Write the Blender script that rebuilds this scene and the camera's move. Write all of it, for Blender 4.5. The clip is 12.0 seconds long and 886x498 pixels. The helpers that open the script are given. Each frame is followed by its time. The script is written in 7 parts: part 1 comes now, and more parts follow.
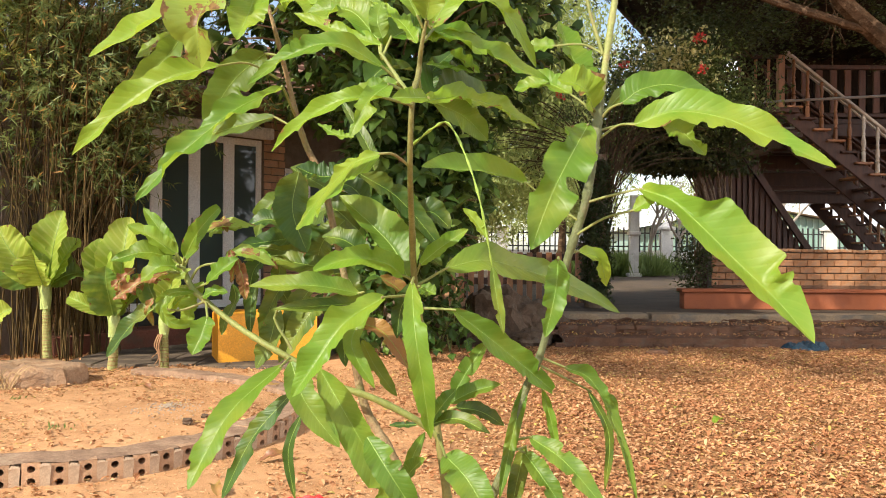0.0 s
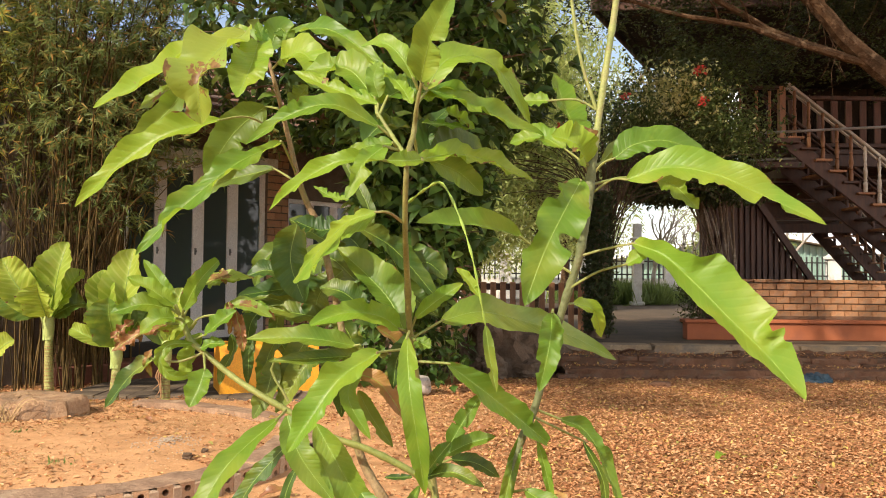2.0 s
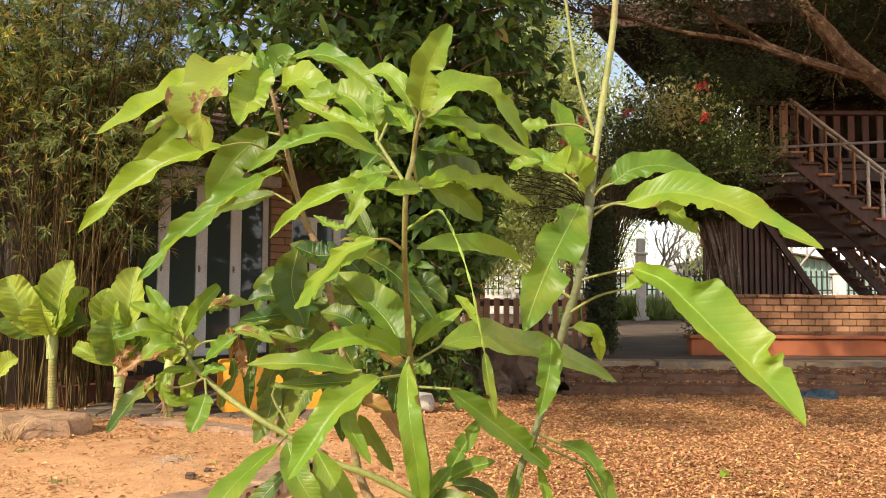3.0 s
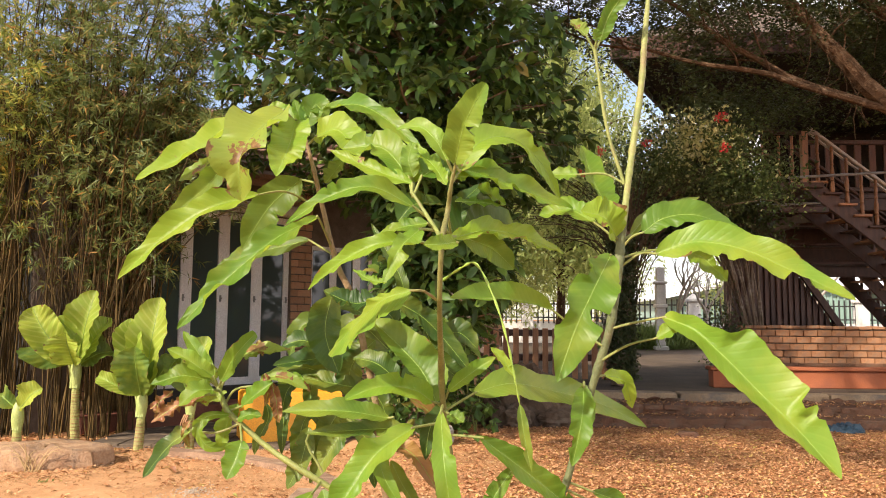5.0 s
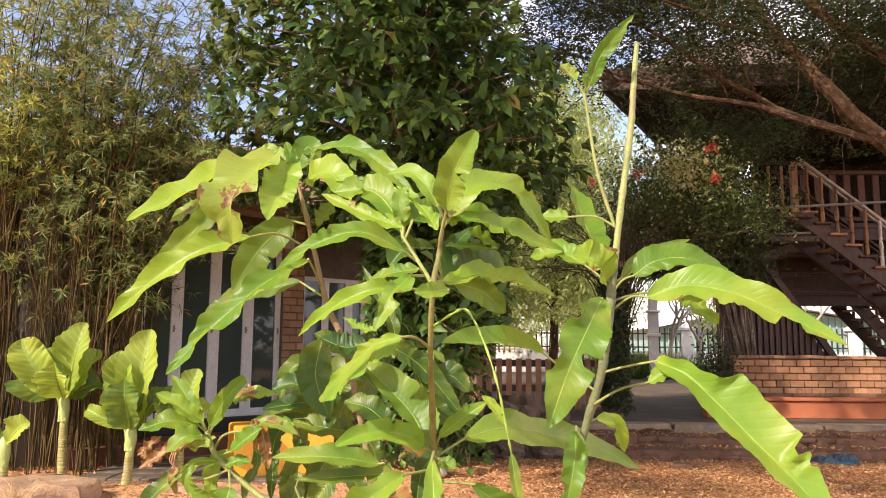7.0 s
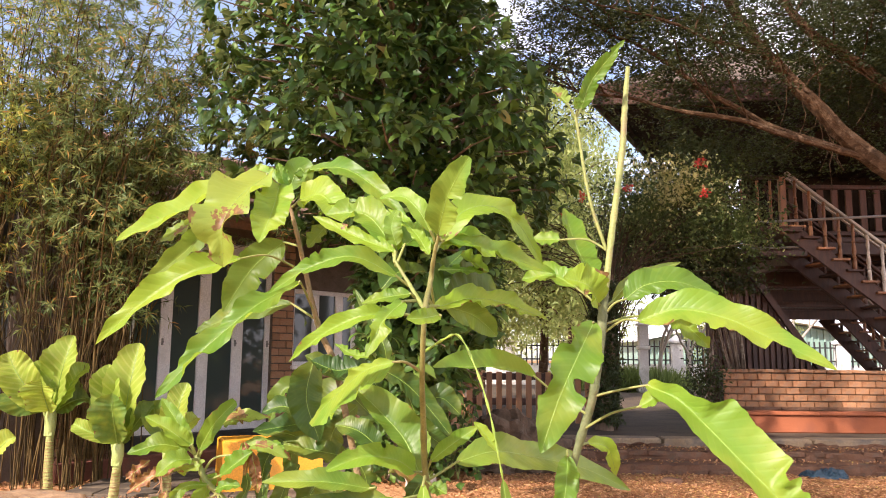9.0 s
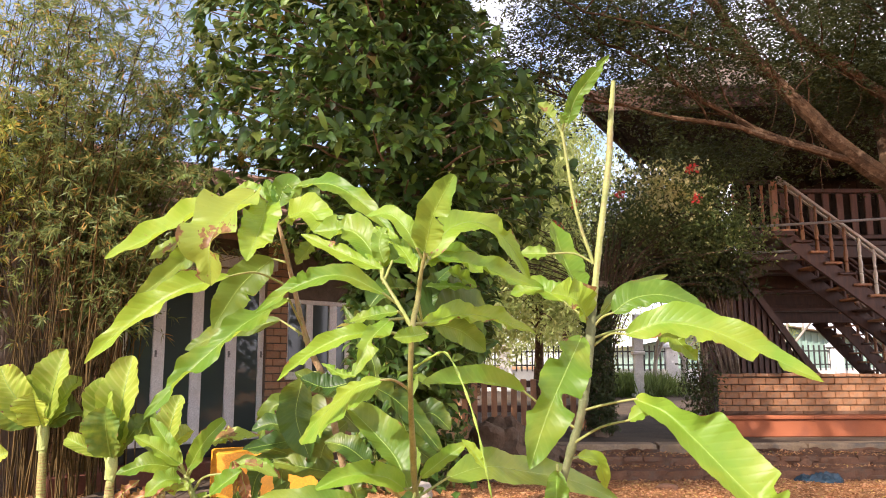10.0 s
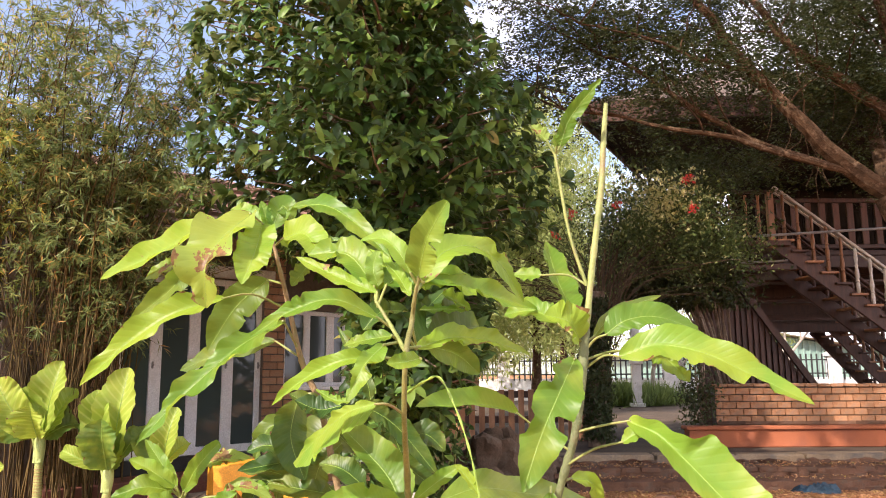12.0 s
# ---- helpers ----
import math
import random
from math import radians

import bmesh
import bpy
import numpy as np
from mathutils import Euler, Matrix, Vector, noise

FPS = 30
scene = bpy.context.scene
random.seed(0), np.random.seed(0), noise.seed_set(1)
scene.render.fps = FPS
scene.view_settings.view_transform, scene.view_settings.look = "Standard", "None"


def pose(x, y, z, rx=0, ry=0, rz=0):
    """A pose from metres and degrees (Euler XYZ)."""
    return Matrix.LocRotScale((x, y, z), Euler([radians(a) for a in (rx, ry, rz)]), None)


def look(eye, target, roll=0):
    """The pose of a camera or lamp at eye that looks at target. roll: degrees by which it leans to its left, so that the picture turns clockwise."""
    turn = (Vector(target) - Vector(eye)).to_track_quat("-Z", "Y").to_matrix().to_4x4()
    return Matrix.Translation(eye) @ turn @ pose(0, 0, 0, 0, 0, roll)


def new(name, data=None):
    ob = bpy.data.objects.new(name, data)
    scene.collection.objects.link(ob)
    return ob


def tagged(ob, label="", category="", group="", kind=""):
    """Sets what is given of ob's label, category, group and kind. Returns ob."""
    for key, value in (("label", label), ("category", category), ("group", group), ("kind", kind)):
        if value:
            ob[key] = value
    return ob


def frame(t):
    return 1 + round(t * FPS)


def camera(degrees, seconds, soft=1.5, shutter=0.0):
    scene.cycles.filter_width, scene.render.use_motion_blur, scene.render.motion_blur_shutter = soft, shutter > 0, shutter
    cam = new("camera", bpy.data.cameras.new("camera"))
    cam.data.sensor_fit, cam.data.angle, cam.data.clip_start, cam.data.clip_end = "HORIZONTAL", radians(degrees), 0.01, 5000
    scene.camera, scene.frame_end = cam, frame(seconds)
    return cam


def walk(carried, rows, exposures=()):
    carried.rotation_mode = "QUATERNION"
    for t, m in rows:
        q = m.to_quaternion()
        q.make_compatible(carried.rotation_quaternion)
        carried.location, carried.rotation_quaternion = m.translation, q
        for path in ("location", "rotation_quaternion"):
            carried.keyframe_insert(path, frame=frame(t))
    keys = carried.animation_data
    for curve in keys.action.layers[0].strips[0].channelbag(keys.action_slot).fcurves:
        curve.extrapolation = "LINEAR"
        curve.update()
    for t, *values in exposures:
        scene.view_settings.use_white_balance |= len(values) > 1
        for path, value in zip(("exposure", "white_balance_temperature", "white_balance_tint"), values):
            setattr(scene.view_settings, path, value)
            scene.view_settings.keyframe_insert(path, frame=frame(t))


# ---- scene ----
cam = camera(59.9, 12.0, soft=1.0)
PATH = [
    (0, (-0.057, 0.049, 1.085), (-0.042, 2.049, 1.086), 0.4),
    (0.5, (-0.051, 0.042, 1.097), (-0.028, 2.041, 1.118), 0.5),
    (1, (-0.045, 0.039, 1.11), (-0.026, 2.039, 1.151), 0.5),
    (1.5, (-0.044, 0.039, 1.12), (-0.037, 2.038, 1.175), 0.5),
    (2, (-0.043, 0.031, 1.132), (-0.038, 2.029, 1.202), 0.5),
    (2.5, (-0.038, 0.027, 1.141), (-0.031, 2.025, 1.229), 0.4),
    (3, (-0.036, 0.022, 1.15), (-0.041, 2.019, 1.259), 0.3),
    (5, (-0.064, -0.002, 1.187), (-0.114, 1.989, 1.366), 0.5),
    (5.5, (-0.069, 0.005, 1.197), (-0.133, 1.994, 1.394), 0.5),
    (6, (-0.065, -0.002, 1.203), (-0.128, 1.985, 1.423), 0.5),
    (6.5, (-0.058, 0.005, 1.207), (-0.105, 1.99, 1.447), 0.5),
    (7, (-0.061, -0.004, 1.215), (-0.093, 1.98, 1.467), 0.4),
    (9, (-0.064, -0.007, 1.236), (-0.071, 1.973, 1.518), 0.5),
    (9.5, (-0.055, -0.011, 1.246), (-0.056, 1.968, 1.537), 0.1),
    (10, (-0.052, -0.013, 1.252), (-0.044, 1.965, 1.552), -0.2),
    (10.5, (-0.053, -0.02, 1.259), (-0.047, 1.955, 1.571), -0.3),
    (11, (-0.056, -0.021, 1.265), (-0.056, 1.954, 1.585), -0.3),
    (11.5, (-0.05, -0.027, 1.269), (-0.044, 1.948, 1.588), -0.3),
    (12, (-0.045, -0.027, 1.276), (-0.031, 1.947, 1.598), -0.3),
]
walk(cam, [(t, look(eye, target, roll)) for t, eye, target, roll in PATH],
     [(0, 0.62, 6600, 11), (1.5, 0.50, 7000, 13), (3, 0.52, 7100, 14), (5.5, 0.67, 6850, 19), (7, 0.78, 6700, 22), (9.5, 0.95, 6550, 23), (12, 0.93, 6500, 23)])

# ---- light ----
SUN_FROM = Vector((-0.56, -0.56, 0.59)).normalized()
world = bpy.data.worlds.new("sky")
scene.world = world
world.use_nodes = True
wn, wl = world.node_tree.nodes, world.node_tree.links
wbg = wn["Background"]
sky = wn.new("ShaderNodeTexSky")
sky.sky_type = "NISHITA"
sky.sun_disc = False
sky.sun_elevation = math.asin(SUN_FROM.z)
sky.sun_rotation = math.atan2(SUN_FROM.x, SUN_FROM.y)
sky.dust_density = 1.0
# broken white cloud over the whole dome
wco = wn.new("ShaderNodeTexCoord")
wmp = wn.new("ShaderNodeMapping")
wmp.inputs["Scale"].default_value = (2.2, 2.2, 5.5)
wno = wn.new("ShaderNodeTexNoise")
wno.inputs["Scale"].default_value = 1.6
wno.inputs["Detail"].default_value = 9
wno.inputs["Roughness"].default_value = 0.62
wra = wn.new("ShaderNodeValToRGB")
wra.color_ramp.elements[0].position = 0.54
wra.color_ramp.elements[0].color = (0.06, 0.06, 0.06, 1)     # thin high haze between the clouds
wra.color_ramp.elements[1].position = 0.74
wmx = wn.new("ShaderNodeMixRGB")
wmx.inputs[2].default_value = (8.2, 8.3, 8.6, 1)
wl.new(wco.outputs["Generated"], wmp.inputs[0])
wl.new(wmp.outputs[0], wno.inputs[0])
wsp = wn.new("ShaderNodeSeparateXYZ")
wad = wn.new("ShaderNodeMath")        # more cloud towards one side of the sky
wad.operation = "MULTIPLY_ADD"
wad.inputs[1].default_value = 0.42
wl.new(wco.outputs["Generated"], wsp.inputs[0])
wl.new(wsp.outputs[0], wad.inputs[0])
wl.new(wno.outputs[0], wad.inputs[2])
wl.new(wad.outputs[0], wra.inputs[0])
wl.new(wra.outputs[0], wmx.inputs[0])
wl.new(sky.outputs[0], wmx.inputs[1])
wl.new(wmx.outputs[0], wbg.inputs[0])
wbg.inputs[1].default_value = 0.15

sun = new("sun", bpy.data.lights.new("sun", "SUN"))
sun.data.energy, sun.data.angle, sun.data.color = 5.0, radians(0.6), (1.0, 0.92, 0.77)
sun.matrix_world = look(SUN_FROM * 40, (0, 0, 0))


# ---- mesh helpers ----
rng = np.random.default_rng(7)


class Buf:
    """Vertices, faces and texture coordinates of one mesh."""

    def __init__(self):
        self.v, self.f, self.uv = [], [], []

    def add(self, verts, faces, uv=None):
        n = len(self.v)
        self.v += [tuple(p) for p in verts]
        self.f += [tuple(i + n for i in q) for q in faces]
        if uv is not None:
            self.uv += list(uv)
        return self


def mesh_of(name, buf, material, smooth=True):
    me = bpy.data.meshes.new(name)
    me.from_pydata(buf.v, [], buf.f)
    if buf.uv:
        lay = me.uv_layers.new(name="UVMap")
        idx = np.zeros(len(me.loops), dtype=np.int32)
        me.loops.foreach_get("vertex_index", idx)
        lay.data.foreach_set("uv", np.array(buf.uv, dtype=np.float32)[idx].ravel())
    me.materials.append(material)
    me.polygons.foreach_set("use_smooth", [smooth] * len(me.polygons))
    me.update()
    if smooth and not buf.uv:
        me.set_sharp_from_angle(angle=radians(38))
    return me


def mesh_np(name, V, F, material, smooth=False):
    """A mesh of triangles from arrays."""
    me = bpy.data.meshes.new(name)
    V, F = np.asarray(V, np.float32), np.asarray(F, np.int32)
    me.vertices.add(len(V))
    me.vertices.foreach_set("co", V.ravel())
    me.loops.add(F.size)
    me.loops.foreach_set("vertex_index", F.ravel())
    me.polygons.add(len(F))
    me.polygons.foreach_set("loop_start", np.arange(0, F.size, 3, dtype=np.int32))
    me.polygons.foreach_set("use_smooth", np.full(len(F), smooth))
    me.materials.append(material)
    me.update(calc_edges=True)
    me.validate()
    return me


def hang(ob, parent):
    ob.parent = parent
    if parent.type == "EMPTY":
        ob.matrix_parent_inverse = Matrix.Translation(-parent.location)
    return ob


def part(name, shape, material, parent, label="", smooth=True):
    """One mesh object under a thing or a part, built in the world's coordinates."""
    me = shape if isinstance(shape, bpy.types.Mesh) else mesh_of(name, shape, material, smooth)
    return tagged(hang(new(name, me), parent), label)


def thing(name, place, label, category, group="", kind=""):
    ob = new(name)
    ob.location = place
    ob.empty_display_size = 0.1
    return tagged(ob, label, category, group, kind)


def solid(name, shape, material, label, category, group="", kind="", smooth=True):
    """A thing that is one mesh."""
    me = shape if isinstance(shape, bpy.types.Mesh) else mesh_of(name, shape, material, smooth)
    return tagged(new(name, me), label, category, group, kind)


def box(buf, c, s, m=None, cut=0.0):
    """A box of size s round c, turned by m, its edges cut by a chamfer."""
    hx, hy, hz = s[0] / 2, s[1] / 2, s[2] / 2
    m = m or Matrix.Identity(3)
    c = Vector(c)
    if cut <= 0:
        vs = [(x * hx, y * hy, z * hz) for x in (-1, 1) for y in (-1, 1) for z in (-1, 1)]
        fs = [(0, 1, 3, 2), (4, 6, 7, 5), (0, 4, 5, 1), (2, 3, 7, 6), (0, 2, 6, 4), (1, 5, 7, 3)]
        return buf.add([c + m @ Vector(p) for p in vs], fs)
    vs = []
    for z, r in ((-hz, cut), (-hz + cut, 0), (hz - cut, 0), (hz, cut)):
        vs += [(sx * (hx - r), sy * (hy - r), z) for sx, sy in ((-1, -1), (1, -1), (1, 1), (-1, 1))]
    fs = [(3, 2, 1, 0), (12, 13, 14, 15)]
    for k in range(3):
        fs += [(k * 4 + i, k * 4 + (i + 1) % 4, k * 4 + 4 + (i + 1) % 4, k * 4 + 4 + i) for i in range(4)]
    return buf.add([c + m @ Vector(p) for p in vs], fs)


def turn_z(a):
    return Matrix.Rotation(radians(a), 3, "Z")


def tube(buf, pts, radii, n=8, cap=True):
    """A round tube through the points."""
    pts = [Vector(p) for p in pts]
    if not hasattr(radii, "__len__"):
        radii = [radii] * len(pts)
    t0 = (pts[1] - pts[0]).normalized()
    side = t0.orthogonal().normalized()
    vs, fs = [], []
    for i, p in enumerate(pts):
        t = (pts[min(i + 1, len(pts) - 1)] - pts[max(i - 1, 0)]).normalized()
        side = (side - t * side.dot(t)).normalized()
        up = t.cross(side)
        for k in range(n):
            a = 2 * math.pi * k / n
            vs.append(p + (side * math.cos(a) + up * math.sin(a)) * radii[i])
    for i in range(len(pts) - 1):
        fs += [(i * n + k, i * n + (k + 1) % n, (i + 1) * n + (k + 1) % n, (i + 1) * n + k) for k in range(n)]
    if cap:
        fs += [tuple(range(n - 1, -1, -1)), tuple((len(pts) - 1) * n + k for k in range(n))]
    return buf.add(vs, fs)


def lathe(buf, c, profile, n=10):
    """A turned shape: (radius, height) pairs round the upright through c."""
    c = Vector(c)
    vs = [c + Vector((r * math.cos(2 * math.pi * k / n), r * math.sin(2 * math.pi * k / n), z)) for r, z in profile for k in range(n)]
    fs = [(i * n + k, i * n + (k + 1) % n, (i + 1) * n + (k + 1) % n, (i + 1) * n + k) for i in range(len(profile) - 1) for k in range(n)]
    fs += [tuple(range(n - 1, -1, -1)), tuple((len(profile) - 1) * n + k for k in range(n))]
    return buf.add(vs, fs)


def curve(pts, n=12):
    """A smooth line through the points (Catmull-Rom)."""
    p = [Vector(q) for q in pts]
    if len(p) == 2:
        return [p[0].lerp(p[1], i / n) for i in range(n + 1)]
    p = [p[0] * 2 - p[1]] + p + [p[-1] * 2 - p[-2]]
    out, seg = [], len(p) - 3
    for i in range(n + 1):
        u = i / n * seg
        k = min(int(u), seg - 1)
        u -= k
        a, b, c, d = p[k:k + 4]
        out.append(0.5 * (2 * b + (c - a) * u + (2 * a - 5 * b + 4 * c - d) * u * u + (3 * b - a - 3 * c + d) * u ** 3))
    return out


def taper(a, b, n, power=1.0):
    return [a + (b - a) * (i / n) ** power for i in range(n + 1)]


def unit(a):
    return a / np.maximum(np.linalg.norm(a, axis=-1, keepdims=True), 1e-9)


def leaf_cloud(P, axis, normal, length, width, fold=0.15, droop=0.15):
    """Many small leaves: five points and four triangles each, folded along the midrib and bent."""
    n = len(P)
    axis = unit(axis)
    side = unit(np.cross(axis, normal))
    up = np.cross(side, axis)
    L, W = np.reshape(length, (-1, 1)) * np.ones((n, 1)), np.reshape(width, (-1, 1)) * np.ones((n, 1))
    mid = P + axis * L * 0.45 + up * L * droop * 0.4
    V = np.stack([P, mid + side * W / 2 + up * W * fold, mid, mid - side * W / 2 + up * W * fold, P + axis * L - up * L * droop * 0.5], 1).reshape(-1, 3)
    base = np.arange(n)[:, None, None] * 5
    F = (np.array([[0, 2, 1], [0, 3, 2], [1, 2, 4], [2, 3, 4]])[None] + base).reshape(-1, 3)
    return V, F


def oval_cloud(P, axis, normal, length, width, fold=0.15, droop=0.15):
    """Many broad leaves: eight points and eight triangles each, rounded, folded along the midrib and bent."""
    n = len(P)
    axis = unit(axis)
    side = unit(np.cross(axis, normal))
    up = np.cross(side, axis)
    L, W = np.reshape(length, (-1, 1)) * np.ones((n, 1)), np.reshape(width, (-1, 1)) * np.ones((n, 1))
    a, c = P + axis * L * 0.32 + up * L * droop * 0.35, P + axis * L * 0.7 + up * L * droop * 0.1
    V = np.stack([P, a - side * W * 0.46 + up * W * fold, a, a + side * W * 0.46 + up * W * fold, c - side * W * 0.42 + up * W * fold, c, c + side * W * 0.42 + up * W * fold, P + axis * L - up * L * droop * 0.6], 1).reshape(-1, 3)
    F = (np.array([[0, 2, 1], [0, 3, 2], [1, 2, 4], [2, 5, 4], [2, 3, 5], [3, 6, 5], [4, 5, 7], [5, 6, 7]])[None] + np.arange(n)[:, None, None] * 8).reshape(-1, 3)
    return V, F


def blade_cloud(P, axis, normal, length, width):
    """Many narrow blades: two triangles each."""
    n = len(P)
    axis = unit(axis)
    side = unit(np.cross(axis, normal))
    L, W = np.reshape(length, (-1, 1)) * np.ones((n, 1)), np.reshape(width, (-1, 1)) * np.ones((n, 1))
    mid = P + axis * L * 0.4
    tip = P + axis * L - np.array([0, 0, 1.0]) * L * 0.12
    V = np.stack([P, mid + side * W / 2, tip, mid - side * W / 2], 1).reshape(-1, 3)
    F = (np.array([[0, 1, 2], [0, 2, 3]])[None] + np.arange(n)[:, None, None] * 4).reshape(-1, 3)
    return V, F


def ways(n, up=0.0, spread=1.0):
    d = rng.normal(size=(n, 3)) * spread
    d[:, 2] += up
    return unit(d)


# ---- materials ----
def node(t, kind, **kw):
    n = t.nodes.new("ShaderNode" + kind)
    for k, v in kw.items():
        n.inputs[k.replace("_", " ")].default_value = v
    return n


def ramp(t, source, stops):
    r = t.nodes.new("ShaderNodeValToRGB")
    el = r.color_ramp.elements
    while len(el) < len(stops):
        el.new(0.5)
    for e, (p, c) in zip(el, stops):
        e.position, e.color = p, (*c, 1) if len(c) == 3 else c
    t.links.new(source, r.inputs[0])
    return r.outputs[0]


def mixed(t, a, b, fac, mode="MIX"):
    m = t.nodes.new("ShaderNodeMixRGB")
    m.blend_type = mode
    for i, s in ((0, fac), (1, a), (2, b)):
        if isinstance(s, bpy.types.NodeSocket):
            t.links.new(s, m.inputs[i])
        elif i == 0:
            m.inputs[0].default_value = s
        else:
            m.inputs[i].default_value = (*s, 1)
    return m.outputs[0]


def begin(name):
    m = bpy.data.materials.new(name)
    m.use_nodes = True
    t = m.node_tree
    return m, t, t.nodes["Principled BSDF"]


def noise_of(t, scale, detail=6, rough=0.6, stretch=None, coord="Object"):
    co = t.nodes.new("ShaderNodeTexCoord").outputs[coord]
    if stretch:
        mp = t.nodes.new("ShaderNodeMapping")
        mp.inputs["Scale"].default_value = stretch
        t.links.new(co, mp.inputs[0])
        co = mp.outputs[0]
    n = node(t, "TexNoise", Scale=scale, Detail=detail, Roughness=rough)
    t.links.new(co, n.inputs["Vector"])
    return n.outputs[0]


def bumped(t, bsdf, height, strength, distance=0.02):
    b = node(t, "Bump", Strength=strength, Distance=distance)
    t.links.new(height, b.inputs["Height"])
    t.links.new(b.outputs[0], bsdf.inputs["Normal"])


def surface(name, dark, light, scale=4.0, fine=60.0, rough=0.85, bump=0.3, stain=None, vary=0.0, metal=0.0, stretch=None):
    """A rough surface with variation at two scales, fine relief and stains."""
    m, t, b = begin(name)
    big, small = noise_of(t, scale, stretch=stretch), noise_of(t, fine, 4, 0.7, stretch=stretch)
    col = ramp(t, big, [(0.3, dark), (0.7, light)])
    col = mixed(t, col, ramp(t, small, [(0.3, (0.55, 0.55, 0.55)), (0.7, (1.25, 1.25, 1.25))]), 0.55, "MULTIPLY")
    if stain:
        mask = ramp(t, noise_of(t, scale * 0.6 + 1.3, 8, 0.7), [(0.52, (0, 0, 0)), (0.68, (1, 1, 1))])
        col = mixed(t, col, stain, mask)
    if vary:
        rnd = t.nodes.new("ShaderNodeObjectInfo").outputs["Random"]
        col = mixed(t, col, ramp(t, rnd, [(0, (1 - vary,) * 3), (1, (1 + vary * 0.5,) * 3)]), 1.0, "MULTIPLY")
    t.links.new(col, b.inputs["Base Color"])
    b.inputs["Roughness"].default_value = rough
    b.inputs["Metallic"].default_value = metal
    b.inputs["Specular IOR Level"].default_value = 0.2 if rough > 0.8 else 0.5
    bumped(t, b, small, bump)
    return m


def foliage(name, stops, glow=0.35, rough=0.5, spec=0.3):
    """Leaves: each its own shade, light passing through."""
    m, t, b = begin(name)
    geo = t.nodes.new("ShaderNodeNewGeometry")
    col = ramp(t, geo.outputs["Random Per Island"], stops)
    col = mixed(t, col, ramp(t, noise_of(t, 1.7), [(0.3, (0.7, 0.75, 0.7)), (0.7, (1.2, 1.15, 1.1))]), 0.7, "MULTIPLY")
    t.links.new(col, b.inputs["Base Color"])
    b.inputs["Roughness"].default_value = rough
    b.inputs["Specular IOR Level"].default_value = spec
    tr = t.nodes.new("ShaderNodeBsdfTranslucent")
    t.links.new(mixed(t, col, (1.0, 1.0, 0.35), 0.25), tr.inputs[0])
    mx = t.nodes.new("ShaderNodeMixShader")
    mx.inputs[0].default_value = glow
    t.links.new(b.outputs[0], mx.inputs[1])
    t.links.new(tr.outputs[0], mx.inputs[2])
    t.links.new(mx.outputs[0], t.nodes["Material Output"].inputs[0])
    return m

M_JOINT = surface("dark_old_joint", (0.11, 0.085, 0.065), (0.18, 0.14, 0.11), 8, 90, 0.95, 0.4)
# tile colour lowered to carry the shade that lies on the path
M_PATH = surface("dark_path_tile", (0.075, 0.055, 0.04), (0.13, 0.098, 0.072), 2, 60, 0.95, 0.3, stain=(0.20, 0.15, 0.10), vary=0.25)
M_BRICK = surface("fired_brick", (0.33, 0.15, 0.072), (0.47, 0.245, 0.125), 6, 70, 0.9, 0.5, stain=(0.24, 0.17, 0.12), vary=0.35)
# lighter brick: sunlight on the house front is put into its colour
M_HOUSEBRICK = surface("sunned_house_brick", (0.44, 0.23, 0.13), (0.60, 0.36, 0.22), 6, 70, 0.9, 0.5, stain=(0.34, 0.24, 0.17), vary=0.3)
M_HOLLOW = surface("old_hollow_brick", (0.42, 0.24, 0.135), (0.58, 0.37, 0.225), 9, 90, 0.95, 0.6, stain=(0.36, 0.26, 0.17), vary=0.25)
M_STEPBRICK = surface("dirty_step_brick", (0.13, 0.07, 0.042), (0.25, 0.125, 0.075), 3, 60, 0.95, 0.9, stain=(0.13, 0.105, 0.08), vary=0.3)
M_MORTAR = surface("cement_mortar", (0.27, 0.215, 0.16), (0.39, 0.32, 0.24), 8, 110, 0.95, 0.5, stain=(0.16, 0.14, 0.12))
M_CONCRETE = surface("weathered_concrete", (0.24, 0.165, 0.10), (0.38, 0.28, 0.18), 2.5, 60, 0.92, 0.4, stain=(0.15, 0.13, 0.11))
# forecourt paving darkened: its shadow is put into the colour
M_PAVE = surface("grey_paving", (0.07, 0.05, 0.035), (0.125, 0.09, 0.062), 1.3, 50, 0.95, 0.3, stain=(0.055, 0.042, 0.032), vary=0.25)
M_REDWALL = surface("terracotta_paint", (0.34, 0.105, 0.048), (0.42, 0.14, 0.066), 2.5, 80, 0.85, 0.25, stain=(0.27, 0.095, 0.055))
# terracotta darkened: the shade over the doorstep is painted into it
M_STEPRED = surface("dirty_terracotta", (0.16, 0.062, 0.042), (0.25, 0.095, 0.065), 3, 60, 0.85, 0.3, stain=(0.13, 0.085, 0.06))
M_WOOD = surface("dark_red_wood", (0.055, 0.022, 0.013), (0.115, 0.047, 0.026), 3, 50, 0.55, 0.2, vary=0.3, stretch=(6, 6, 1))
# the house wood again, brightened: sunlight is put into its colour
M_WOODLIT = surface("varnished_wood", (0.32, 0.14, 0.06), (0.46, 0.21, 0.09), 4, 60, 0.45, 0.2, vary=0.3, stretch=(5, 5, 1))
M_RAILWOOD = surface("red_brown_rail_board", (0.12, 0.045, 0.024), (0.20, 0.078, 0.04), 3, 50, 0.55, 0.2, vary=0.3, stretch=(6, 6, 1))
M_WOODPALE = surface("bleached_wood", (0.55, 0.48, 0.40), (0.72, 0.64, 0.55), 6, 60, 0.6, 0.2, vary=0.2)
